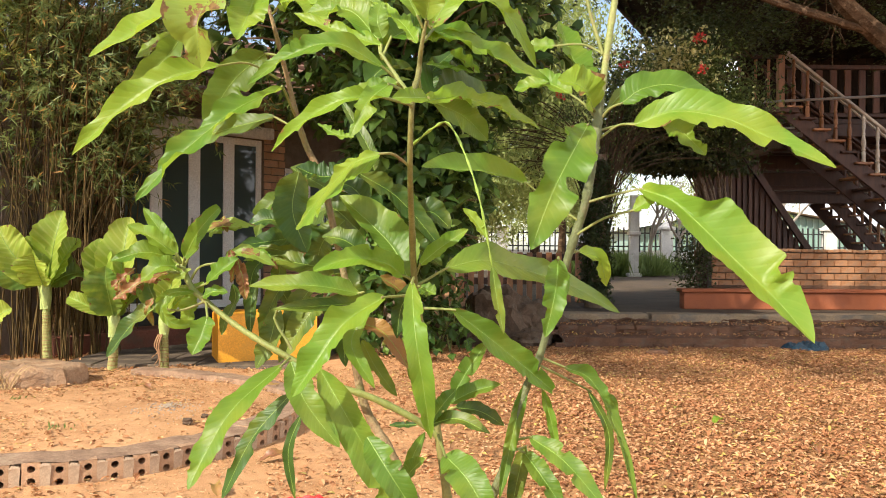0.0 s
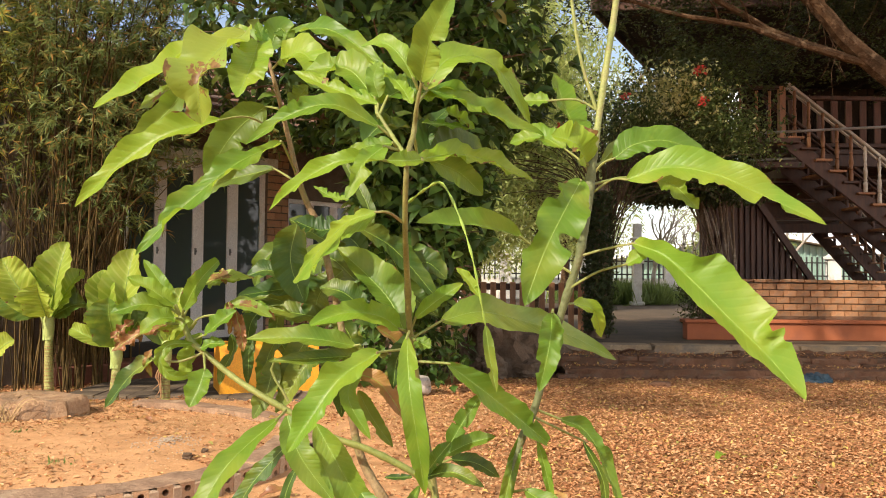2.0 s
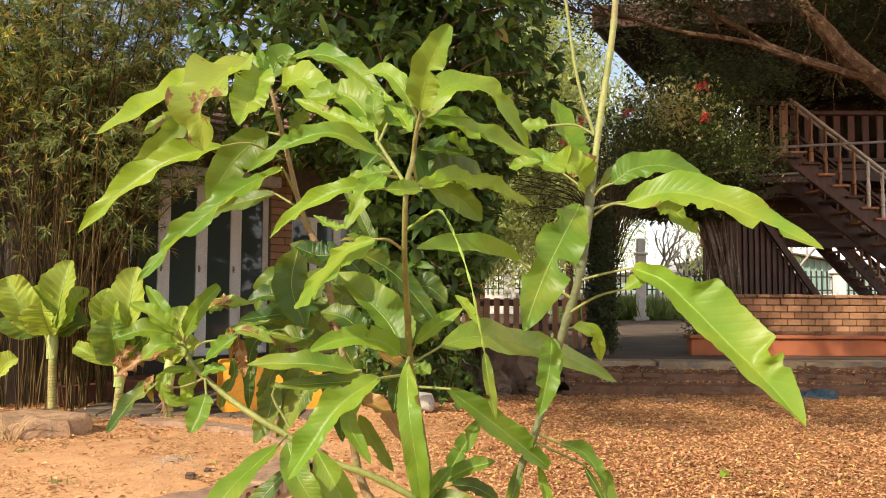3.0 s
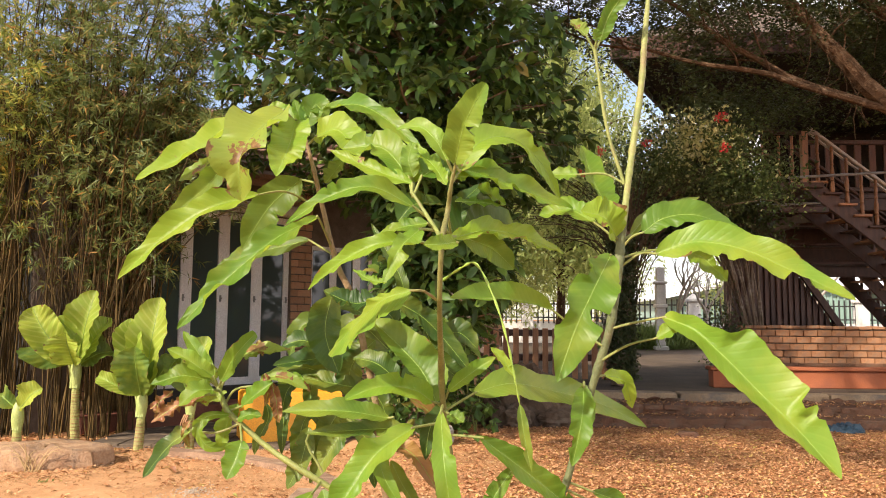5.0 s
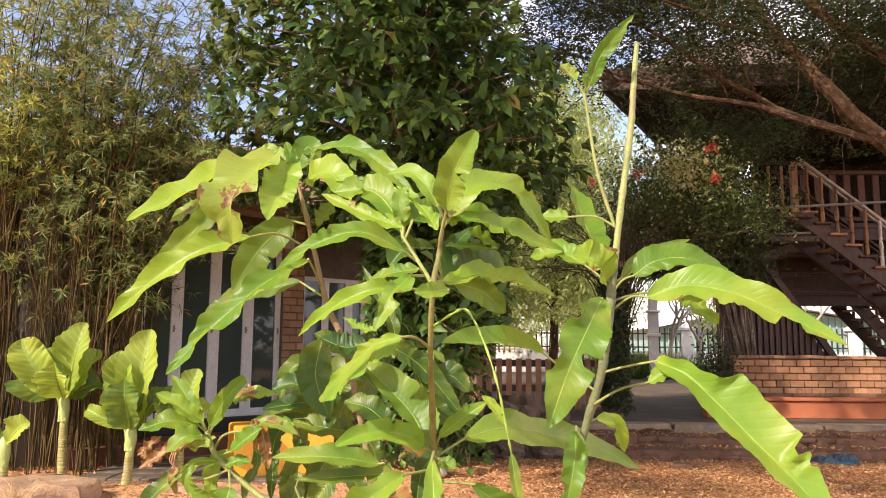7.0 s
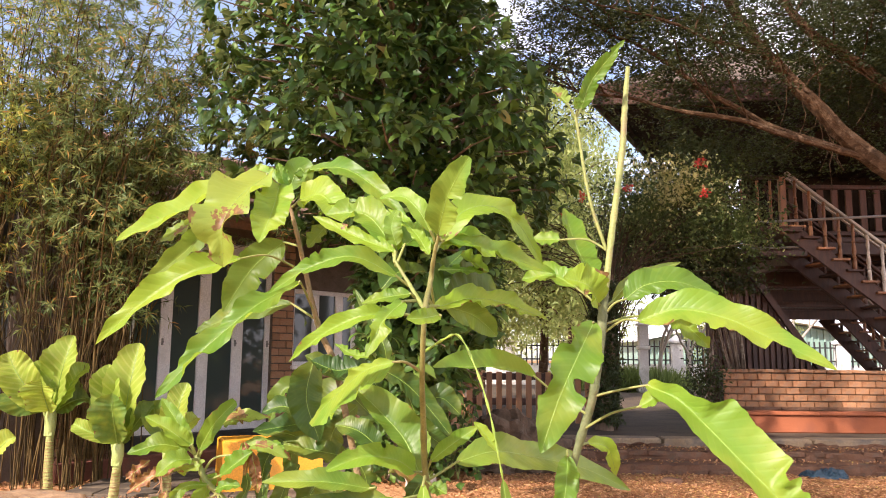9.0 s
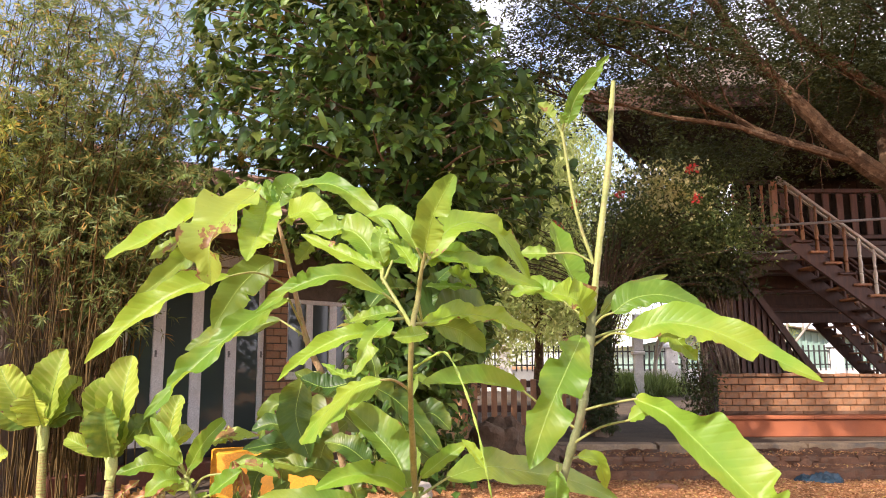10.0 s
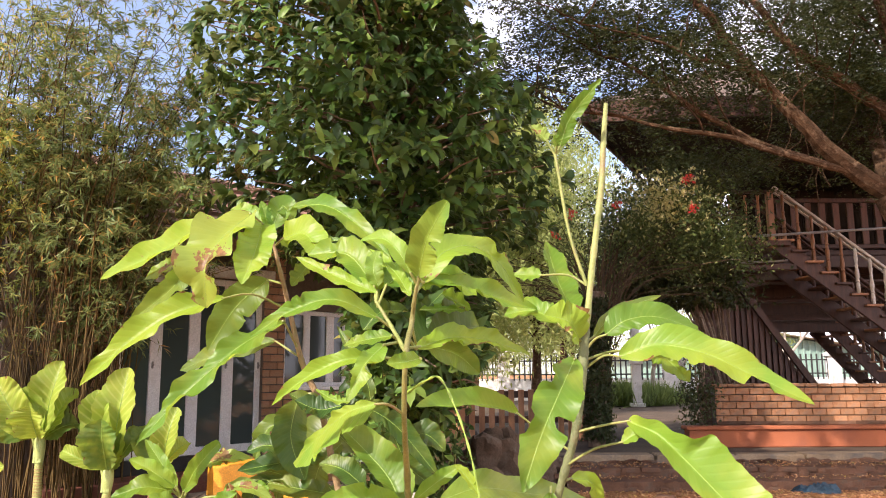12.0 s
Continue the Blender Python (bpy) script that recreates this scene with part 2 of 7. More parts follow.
M_METAL = surface("galvanised_pipe", (0.25, 0.25, 0.245), (0.36, 0.36, 0.35), 8, 80, 0.38, 0.1, metal=0.7)
M_WHITE = surface("white_frame_paint", (0.82, 0.81, 0.80), (0.88, 0.87, 0.86), 4, 60, 0.45, 0.1, stain=(0.72, 0.70, 0.67))
M_WHITEWALL = surface("white_wall_paint", (0.60, 0.58, 0.54), (0.78, 0.76, 0.72), 1.5, 40, 0.8, 0.2, stain=(0.45, 0.42, 0.37))
M_YELLOW = surface("yellow_paint", (0.72, 0.29, 0.012), (0.80, 0.355, 0.02), 3, 70, 0.55, 0.2, stain=(0.60, 0.28, 0.03))
M_GREENMETAL = surface("green_sheet_metal", (0.20, 0.32, 0.27), (0.27, 0.40, 0.345), 2, 30, 0.5, 0.1)
# whole room shell near black: the indoor gloom is put into the colour
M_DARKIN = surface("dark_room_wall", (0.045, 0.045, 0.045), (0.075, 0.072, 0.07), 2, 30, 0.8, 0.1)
M_TILE = surface("brown_roof_tile", (0.20, 0.11, 0.075), (0.34, 0.20, 0.14), 3, 40, 0.85, 0.3, stain=(0.15, 0.12, 0.10), vary=0.3)
# roof tile darkened: the canopy's shade is put into its colour
M_SHADETILE = surface("mossy_old_tile", (0.10, 0.072, 0.055), (0.18, 0.13, 0.10), 2, 30, 0.9, 0.5, stain=(0.08, 0.075, 0.05), stretch=(1, 8, 8))
M_ROCK = surface("dark_rock", (0.085, 0.056, 0.036), (0.18, 0.12, 0.08), 4, 30, 0.9, 0.8, stain=(0.16, 0.125, 0.09))
M_STONE = surface("pale_stone", (0.34, 0.30, 0.25), (0.48, 0.43, 0.37), 7, 50, 0.85, 0.5)
M_BARK = surface("grey_brown_bark", (0.13, 0.085, 0.055), (0.27, 0.19, 0.13), 6, 35, 0.95, 0.9, stain=(0.36, 0.30, 0.24), stretch=(1, 1, 0.35))
M_BARKRED = surface("reddish_bark", (0.045, 0.027, 0.015), (0.13, 0.075, 0.041), 13, 45, 0.95, 1.0, stain=(0.23, 0.155, 0.10), stretch=(0.5, 1, 1))
M_CANE = surface("bamboo_cane", (0.05, 0.033, 0.012), (0.135, 0.09, 0.031), 5, 40, 0.85, 0.2, vary=0.7, stain=(0.17, 0.105, 0.04))
M_BLACK = surface("black_iron", (0.018, 0.018, 0.018), (0.035, 0.033, 0.03), 5, 60, 0.6, 0.2)
M_BLUE = surface("blue_plastic_sheet", (0.003, 0.02, 0.036), (0.006, 0.042, 0.07), 12, 90, 0.45, 0.3)
M_REDPLASTIC = surface("red_plastic_sheet", (0.62, 0.02, 0.02), (0.78, 0.04, 0.035), 12, 90, 0.4, 0.3)

M_OLDCANE = surface("old_brown_cane", (0.075, 0.05, 0.03), (0.16, 0.11, 0.065), 6, 50, 0.85, 0.4, vary=0.3)

L_BAMBOO = foliage("bamboo_leaves", [(0.0, (0.045, 0.088, 0.024)), (0.4, (0.092, 0.148, 0.042)), (0.78, (0.17, 0.22, 0.065)), (0.91, (0.31, 0.27, 0.09)), (0.965, (0.42, 0.24, 0.07)), (1.0, (0.40, 0.17, 0.05))], 0.33)
# yellower leaves, brightened further: the sun on the tops is painted in
L_BAMBOOY = foliage("yellowing_bamboo_leaves", [(0.0, (0.12, 0.20, 0.035)), (0.4, (0.26, 0.34, 0.065)), (0.72, (0.44, 0.45, 0.10)), (0.88, (0.68, 0.50, 0.12)), (1.0, (0.74, 0.36, 0.08))], 0.55)
# near-black copy of the house wood: the eaves' shade is in its colour
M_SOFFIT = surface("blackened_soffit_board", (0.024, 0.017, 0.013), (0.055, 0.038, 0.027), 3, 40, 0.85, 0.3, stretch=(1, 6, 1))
L_TREE = foliage("dark_glossy_leaves", [(0.0, (0.018, 0.046, 0.010)), (0.55, (0.036, 0.09, 0.016)), (0.86, (0.085, 0.165, 0.028)), (0.98, (0.17, 0.27, 0.045)), (1.0, (0.22, 0.15, 0.045))], 0.22, 0.44, 0.24)
# near-black leaves: backlit and under-eave dark is put into the colour
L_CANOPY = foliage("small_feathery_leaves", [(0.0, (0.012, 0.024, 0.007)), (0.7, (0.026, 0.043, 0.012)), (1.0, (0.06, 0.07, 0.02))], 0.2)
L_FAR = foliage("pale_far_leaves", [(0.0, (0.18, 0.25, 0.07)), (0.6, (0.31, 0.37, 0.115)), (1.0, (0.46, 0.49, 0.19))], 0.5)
L_BUSH = foliage("bougainvillea_leaves", [(0.0, (0.022, 0.05, 0.012)), (0.45, (0.05, 0.09, 0.024)), (0.75, (0.10, 0.15, 0.04)), (0.95, (0.22, 0.27, 0.08)), (1.0, (0.58, 0.54, 0.27))], 0.35)
L_CREAM = foliage("cream_young_leaves", [(0.0, (0.30, 0.33, 0.11)), (0.4, (0.58, 0.55, 0.24)), (1.0, (0.80, 0.74, 0.42))], 0.4)
L_BRACT = foliage("pink_red_bracts", [(0.0, (0.55, 0.015, 0.03)), (1.0, (0.75, 0.04, 0.07))], 0.4)
L_GRASS = foliage("green_border_grass", [(0.0, (0.05, 0.10, 0.02)), (1.0, (0.16, 0.24, 0.06))], 0.3)
L_CRUMB = foliage("dry_leaf_crumbs", [(0.0, (0.24, 0.13, 0.06)), (0.5, (0.44, 0.26, 0.13)), (1.0, (0.66, 0.45, 0.26))], 0.1, 0.9, 0.1)
L_LITTER = foliage("dry_leaf_litter", [(0.0, (0.22, 0.085, 0.04)), (0.25, (0.36, 0.155, 0.072)), (0.6, (0.52, 0.25, 0.122)), (0.9, (0.66, 0.39, 0.215)), (0.97, (0.62, 0.42, 0.12)), (1.0, (0.30, 0.27, 0.08))], 0.15, 0.8, 0.2)


def ground_material():
    """Pale sand, passing into brown soil under the fallen leaves."""
    m, t, b = begin("sandy_ground")
    big, mid, fine = noise_of(t, 0.9, 7), noise_of(t, 6, 7), noise_of(t, 130, 4, 0.75)
    sand = ramp(t, big, [(0.3, (0.49, 0.255, 0.115)), (0.7, (0.64, 0.365, 0.185))])
    soil = ramp(t, mid, [(0.3, (0.24, 0.115, 0.05)), (0.7, (0.46, 0.25, 0.11))])
    co = t.nodes.new("ShaderNodeTexCoord").outputs["Object"]
    sep = t.nodes.new("ShaderNodeSeparateXYZ")
    t.links.new(co, sep.inputs[0])
    ad = node(t, "Math")
    ad.operation = "MULTIPLY_ADD"
    t.links.new(big, ad.inputs[0])
    ad.inputs[1].default_value = 2.4
    t.links.new(sep.outputs[0], ad.inputs[2])
    right = node(t, "MapRange")
    for k, v in ((1, 0.5), (2, 2.0)):
        right.inputs[k].default_value = v
    t.links.new(ad.outputs[0], right.inputs[0])
    col = mixed(t, sand, soil, right.outputs[0])
    col = mixed(t, col, ramp(t, mid, [(0.35, (0.72, 0.7, 0.68)), (0.6, (1.08, 1.08, 1.08))]), 0.6, "MULTIPLY")
    col = mixed(t, col, ramp(t, fine, [(0.3, (0.6, 0.58, 0.55)), (0.7, (1.2, 1.2, 1.2))]), 0.6, "MULTIPLY")
    t.links.new(col, b.inputs["Base Color"])
    b.inputs["Roughness"].default_value = 0.97
    b.inputs["Specular IOR Level"].default_value = 0.15
    bumped(t, b, fine, 0.6, 0.01)
    return m


def glass_material():
    m, t, b = begin("dark_window_glass")
    b.inputs["Base Color"].default_value = (0.055, 0.075, 0.07, 1)
    b.inputs["Roughness"].default_value = 0.06
    b.inputs["Specular IOR Level"].default_value = 0.6
    bumped(t, b, noise_of(t, 1.5, 2), 0.03)
    return m


M_SAND, M_GLASS = ground_material(), glass_material()

# ---- ground ----
def uneven(x, y):
    """The height of the bare ground."""
    near = max(0.0, 1 - max(0.0, math.hypot(x, y - 6) - 8) / 8)
    bed = 0.06 * max(0.0, 1 - ((x + 2.3) / 1.7) ** 2 - ((y - 4.9) / 1.2) ** 2)
    return near * 0.03 * (noise.noise((x * 0.7, y * 0.7, 0)) + 0.4 * noise.noise((x * 2.5, y * 2.5, 3)) + 0.25 * noise.noise((x * 7, y * 7, 5))) + bed


def build_ground():
    xs = [-900, -200, -60, -25, -14] + [-9 + 0.1 * i for i in range(181)] + [14, 25, 60, 200, 900]
    ys = [-900, -200, -60, -20, -6] + [-2 + 0.1 * i for i in range(135)] + [15, 25, 60, 200, 900]
    buf = Buf()
    buf.add([(x, y, uneven(x, y)) for y in ys for x in xs], [(j * len(xs) + i, j * len(xs) + i + 1, (j + 1) * len(xs) + i + 1, (j + 1) * len(xs) + i) for j in range(len(ys) - 1) for i in range(len(xs) - 1)])
    solid("ground", buf, M_SAND, "pale orange sandy yard ground with scattered dry leaves", "ground", kind="structure")


build_ground()

TERRACE = 0.30   # paved level in front of the wooden house


def rough_box(buf, c, s, m=None, cut=0.01, wob=0.01):
    """A chamfered box with knocked corners."""
    n = len(buf.v)
    box(buf, c, s, m, cut)
    for i in range(n, len(buf.v)):
        buf.v[i] = tuple(k + random.uniform(-wob, wob) for k in buf.v[i])
    return buf


def build_terrace():
    """The paved forecourt on the right and its broken brick steps."""
    buf = Buf()
    box(buf, (16.6, 24.7, TERRACE / 2 - 0.1), (32.0, 30.2, TERRACE + 0.2), cut=0.02)
    solid("pavement", buf, M_PAVE, "grey concrete forecourt paving with the shade in its colour", "pavement", kind="structure")
    kerb = thing("kerb", (4.0, 9.6, 0), "weathered concrete kerb slabs along the forecourt edge", "kerb", kind="structure")
    x = 1.35
    while x < 9.5:
        w = random.uniform(0.7, 1.3)
        b = Buf()
        rough_box(b, (x + w / 2, 9.6 + random.uniform(-.03, .03), TERRACE - 0.05), (w - 0.025, 0.3, 0.12), turn_z(random.uniform(-1.2, 1.2)), 0.018, 0.008)
        part("slab", b, M_CONCRETE, kerb, smooth=False)
        x += w
    global low_steps
    low_steps = thing("brick_steps", (4.0, 9.0, 0), "low broken brick steps, dusty and dark with dirt", "step", kind="structure")
    b = Buf()
    n = 160
    for j, (y, z) in enumerate(((8.66, 0.0), (8.66, 0.105), (8.98, 0.115), (8.99, 0.2), (9.47, 0.215), (9.47, 0.25), (9.56, 0.25))):
        b.v += [(1.35 + 8.2 * i / n, y + 0.09 * noise.noise((i * 0.33, z * 9, 4)) - 0.03 + random.uniform(-.012, .012), z + (0.03 * noise.noise((i * 0.45, y, 2)) + random.uniform(-.008, .008) if j else -0.03)) for i in range(n + 1)]
    b.f += [(j * (n + 1) + i, j * (n + 1) + i + 1, (j + 1) * (n + 1) + i + 1, (j + 1) * (n + 1) + i) for j in range(6) for i in range(n)]
    part("step_core", b, M_STEPBRICK, low_steps, "crumbling dirt and mortar core")


build_terrace()

# ---- brick house with the glazed door ----
HS = Vector((-3.5, 8.6, 0))
HD = Vector((0.7071, 0.7071, 0))
HN = Vector((0.7071, -0.7071, 0))     # out of the wall, to the yard
HROT = turn_z(45)


def hp(s, out, z):
    return HS + HD * s + HN * out + Vector((0, 0, z))


def hbox(buf, s0, s1, o0, o1, z0, z1, cut=0.004):
    return box(buf, hp((s0 + s1) / 2, (o0 + o1) / 2, (z0 + z1) / 2), (s1 - s0, o1 - o0, z1 - z0), HROT, cut)


def build_left_house():
    house = thing("brick_house", hp(1, -1, 0), "single-storey brick house with white-framed glazing", "house")
    FL = 0.36
    for s0, s1, z0, z1 in ((-1.25, -0.08, 0, 3.0), (-0.08, 1.74, 2.45, 3.0), (1.74, 2.06, 0, 3.0), (2.06, 3.12, 0, 1.13), (2.06, 3.12, 2.13, 3.0), (3.12, 4.5, 0, 3.0)):
        b = Buf()
        hbox(b, s0, s1, -0.2, 0, z0, z1, 0)
        part("wall", b, M_JOINT, house)
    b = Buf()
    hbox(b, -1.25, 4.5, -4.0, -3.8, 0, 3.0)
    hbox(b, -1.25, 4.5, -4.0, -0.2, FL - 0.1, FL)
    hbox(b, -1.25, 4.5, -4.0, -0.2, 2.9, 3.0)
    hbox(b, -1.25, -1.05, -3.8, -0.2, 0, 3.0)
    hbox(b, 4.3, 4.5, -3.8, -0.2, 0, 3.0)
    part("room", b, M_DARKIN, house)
    b = Buf()
    hbox(b, -0.9, 2.3, 0.0, 0.45, 0, 0.2, 0.015)
    part("doorstep", b, M_STEPRED, house, "stained terracotta-red doorstep with the shade in its colour")
    b = Buf()
    hbox(b, -0.08, 1.74, -0.12, 0.05, 0.2, FL, 0.01)
    part("threshold", b, M_BLACK, house, "black stone threshold")
    # folding door: four leaves
    edges = [-0.08, 0.36, 0.83, 1.285, 1.74]
    for a, c in zip(edges, edges[1:]):
        f = Buf()
        for s0, s1, z0, z1 in ((a, a + 0.07, FL, 2.45), (c - 0.07, c, FL, 2.45), (a + 0.07, c - 0.07, FL, FL + 0.09), (a + 0.07, c - 0.07, 2.37, 2.45)):
            hbox(f, s0, s1, -0.11, -0.05, z0, z1, 0.006)
        leaf = part("door", f, M_WHITE, house, "white-framed glass door leaf, closed")
        g = Buf()
        hbox(g, a + 0.07, c - 0.07, -0.086, -0.074, FL + 0.09, 2.37, 0)
        part("pane", g, M_GLASS, leaf, "dark glass pane")
        h = Buf()
        hbox(h, c - 0.046, c - 0.026, -0.05, -0.036, 1.36, 1.44, 0.003)
        hbox(h, c - 0.043, c - 0.029, -0.036, -0.015, 1.39, 1.41, 0.003)
        part("handle", h, M_METAL, leaf, "small metal door catch")
    g = Buf()
    hbox(g, 2.02, 3.16, -0.04, 0.06, 1.08, 1.13, 0.008)
    win = part("window", g, M_WHITE, house, "white-framed casement window")
    for s0, s1, z0, z1 in ((2.06, 2.1, 1.13, 2.13), (2.39, 2.49, 1.18, 2.07), (2.77, 2.89, 1.18, 2.07), (3.05, 3.12, 1.13, 2.13), (2.1, 3.05, 1.13, 1.18), (2.1, 3.05, 2.07, 2.13)):
        f = Buf()
        hbox(f, s0, s1, -0.1, -0.04, z0, z1, 0.006)
        part("window_frame", f, M_WHITE, win)
    for a, c in ((2.1, 2.39), (2.49, 2.77), (2.89, 3.05)):
        g = Buf()
        hbox(g, a, c, -0.075, -0.065, 1.18, 2.07, 0)
        part("pane", g, M_GLASS, win)
    g = Buf()
    hbox(g, -0.2, 1.83, -0.03, 0.1, 2.46, 2.6, 0.01)
    part("lintel", g, M_WHITEWALL, house, "white-painted door lintel")
    # roof with battens of tile
    roof = Buf()
    a, c, d, e = hp(-0.3, 0.35, 2.75), hp(4.8, 0.35, 2.75), hp(4.8, -2.2, 4.2), hp(-0.3, -2.2, 4.2)
    f2, g2 = hp(4.8, -5.1, 2.75), hp(-0.3, -5.1, 2.75)
    up = Vector((0, 0, 0.12))
    roof.add([a, c, d, e, f2, g2, a + up, c + up, d + up, e + up, f2 + up, g2 + up], [(0, 3, 2, 1), (3, 5, 4, 2), (6, 7, 8, 9), (9, 8, 10, 11), (0, 1, 7, 6), (4, 5, 11, 10), (1, 2, 8, 7), (2, 4, 10, 8), (3, 0, 6, 9), (5, 3, 9, 11)])
    rf = part("roof", roof, M_TILE, house, "brown clay tile roof", smooth=False)
    for k in range(9):
        rr = Buf()
        p0, p1 = a.lerp(e, k / 9) + up * 1.05, c.lerp(d, k / 9) + up * 1.05
        tube(rr, [p0, p1], 0.05, 6)
        part("tile_course", rr, M_TILE, rf)


build_left_house()

# ---- wooden stilt house on the forecourt ----
def build_planter():
    low = thing("planter_wall", (6.0, 10.4, TERRACE), "terracotta-red painted low planter wall", "wall", kind="structure")
    b = Buf()
    box(b, (8.14, 10.5, TERRACE + 0.115), (9.72, 0.2, 0.23), cut=0.012)
    part("wall_body", b, M_REDWALL, low)
    x = 3.24
    while x < 12.5:
        b = Buf()
        box(b, (x + 0.83, 10.49, TERRACE + 0.255), (1.655, 0.25, 0.045), cut=0.008)
        part("coping", b, M_REDWALL, low)
        x += 1.66
    b = Buf()
    box(b, (8.2, 10.75, TERRACE + 0.1), (9.6, 0.34, 0.2))
    part("soil", b, M_STEPBRICK, low)


def build_stairs(place, n, rise, run, wide, pale, label):
    """A straight wooden flight that climbs towards -x from its foot at place."""
    st = thing("staircase", place, label, "stairs")
    x0, y0, z0 = place
    m = Matrix.Rotation(math.atan2(rise, run), 3, "Y")
    ln = math.hypot(n * rise, n * run)
    for side in (0, wide):
        b = Buf()
        box(b, (x0 - n * run / 2, y0 + side, z0 + n * rise / 2 - 0.04), (ln, 0.06, 0.26), m, 0.008)
        part("stringer", b, M_WOOD, st)
        for dz, wd, ht in ((0.95, 0.085, 0.05), (0.86, 0.05, 0.035)):
            rail = Buf()
            box(rail, (x0 - n * run / 2, y0 + side, z0 + n * rise / 2 + dz), (ln, wd, ht), m, 0.012)
            part("handrail", rail, M_WOODPALE if side == 0 else M_WOOD, st)
    prof = [(0.034, 0), (0.034, 0.16), (0.022, 0.18), (0.036, 0.20), (0.026, 0.23), (0.038, 0.30), (0.036, 0.36), (0.021, 0.44), (0.032, 0.47), (0.021, 0.50), (0.031, 0.60), (0.022, 0.72), (0.036, 0.72), (0.024, 0.75), (0.02, 0.78)]
    for k in range(n):
        zt = z0 + (k + 1) * rise
        b = Buf()
        box(b, (x0 - (k + 0.5) * run, y0 + wide / 2, zt), (run + 0.05, wide + 0.2, 0.04), cut=0.008)
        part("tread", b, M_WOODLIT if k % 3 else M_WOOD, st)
        for side in (-0.05, wide + 0.05):
            b = Buf()
            lathe(b, (x0 - (k + 0.5) * run, y0 + side, zt + 0.02), prof, 10)
            # the near row takes the brightened woods, the far row the dark one
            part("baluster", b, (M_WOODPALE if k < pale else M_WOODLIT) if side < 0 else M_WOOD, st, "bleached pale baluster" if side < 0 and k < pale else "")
    return st


def build_stilt_house():
    DZ = 3.50
    h = thing("stilt_house", (9, 15, TERRACE), "dark wooden stilt house with deck and deep eaves", "house")

    def piece(name, c, s, mat=M_WOOD, cut=0.01, m=None, label=""):
        b = Buf()
        box(b, c, s, m, cut)
        return part(name, b, mat, h, label)
    piece("deck", (10.3, 15.8, DZ - 0.05), (8.2, 3.8, 0.1))
    piece("landing", (5.2, 13.45, DZ - 0.05), (1.5, 1.3, 0.09))
    for y in (13.9, 14.8, 15.7, 16.6, 17.5):
        piece("beam", (10.2, y, DZ - 0.22), (8.6, 0.12, 0.22))
    for x in (6.3, 8.6, 11.0, 13.6):
        piece("beam", (x, 15.8, DZ - 0.42), (0.14, 3.8, 0.2))
    for z, y in ((2.95, 14.2), (2.62, 14.6), (2.3, 15.0)):
        piece("cross_board", (7.6, y, z), (3.2, 0.3, 0.05))
    # boards added behind the deck to keep its underside dark
    for k in range(6):
        piece("skirt_board", (9.9, 17.42 + 0.034 * (k % 2), 2.31 + 0.19 * k), (7.6, 0.03, 0.215), cut=0.004)
    piece("beam", (8.6, 16.9, 2.25), (6.0, 0.16, 0.2))
    for x, y in ((6.3, 17.4), (11.5, 14.1), (11.5, 17.4), (14.0, 14.1), (14.0, 17.4)):
        piece("post", (x, y, (DZ + TERRACE) / 2 - 0.15), (0.18, 0.18, DZ - TERRACE - 0.3), cut=0.015)
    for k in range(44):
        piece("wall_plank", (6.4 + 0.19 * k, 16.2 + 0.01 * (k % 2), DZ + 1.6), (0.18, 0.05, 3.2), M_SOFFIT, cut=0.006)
    # deck railing of flat boards
    for z in (0.08, 0.95):
        piece("rail", (10.5, 14.0, DZ + z), (8.6, 0.07, 0.08))
    for k in range(33):
        piece("rail_board", (6.35 + 0.262 * k, 14.0, DZ + 0.51), (0.115, 0.035, 0.78), M_RAILWOOD, 0.006)
    # landing railing
    piece("rail", (5.15, 12.9, DZ + 0.86), (1.15, 0.07, 0.06))
    piece("newel_post", (5.68, 12.9, DZ + 0.38), (0.1, 0.1, 1.0), M_WOODLIT)
    prof = [(0.03, 0), (0.03, 0.14), (0.02, 0.16), (0.034, 0.28), (0.02, 0.4), (0.028, 0.6), (0.02, 0.66), (0.03, 0.8)]
    for x in (4.7, 4.98, 5.26, 5.48):
        b = Buf()
        lathe(b, (x, 12.9, DZ), prof, 8)
        part("baluster", b, M_WOODLIT, h)
    for a, c, r in (((4.7, 12.3, 3.45), (8.6, 12.3, 3.68), 0.022), ((4.65, 12.75, 3.08), (5.85, 12.75, 3.14), 0.02)):
        b = Buf()
        tube(b, [a, c], r, 8)
        part("pipe", b, M_METAL, h, "grey galvanised pipe")
    # deep eaves: boarded dark underside and rafters
    A, B_, C, D = Vector((2.2, 11.5, 5.28)), Vector((3.9, 14.6, 5.2)), Vector((15.5, 10.6, 5.45)), Vector((15.5, 18.0, 8.1))
    E2 = Vector((6.3, 16.6, 8.0))
    G = Vector((6.3, 16.4, 5.2))
    roof = Buf()
    th = Vector((0, 0, 0.16))
    roof.add([A, B_, E2, D, C, A + th, B_ + th, E2 + th, D + th, C + th], [(0, 2, 1), (0, 4, 3, 2), (5, 6, 7), (5, 7, 8, 9), (0, 1, 6, 5), (4, 0, 5, 9), (1, 2, 7, 6), (3, 4, 9, 8), (2, 3, 8, 7)])
    part("roof", roof, M_SHADETILE, h, "steep brown tiled roof", smooth=False)
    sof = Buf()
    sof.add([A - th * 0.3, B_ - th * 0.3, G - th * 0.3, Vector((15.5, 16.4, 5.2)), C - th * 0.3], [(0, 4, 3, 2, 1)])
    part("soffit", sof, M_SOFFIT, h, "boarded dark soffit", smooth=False)
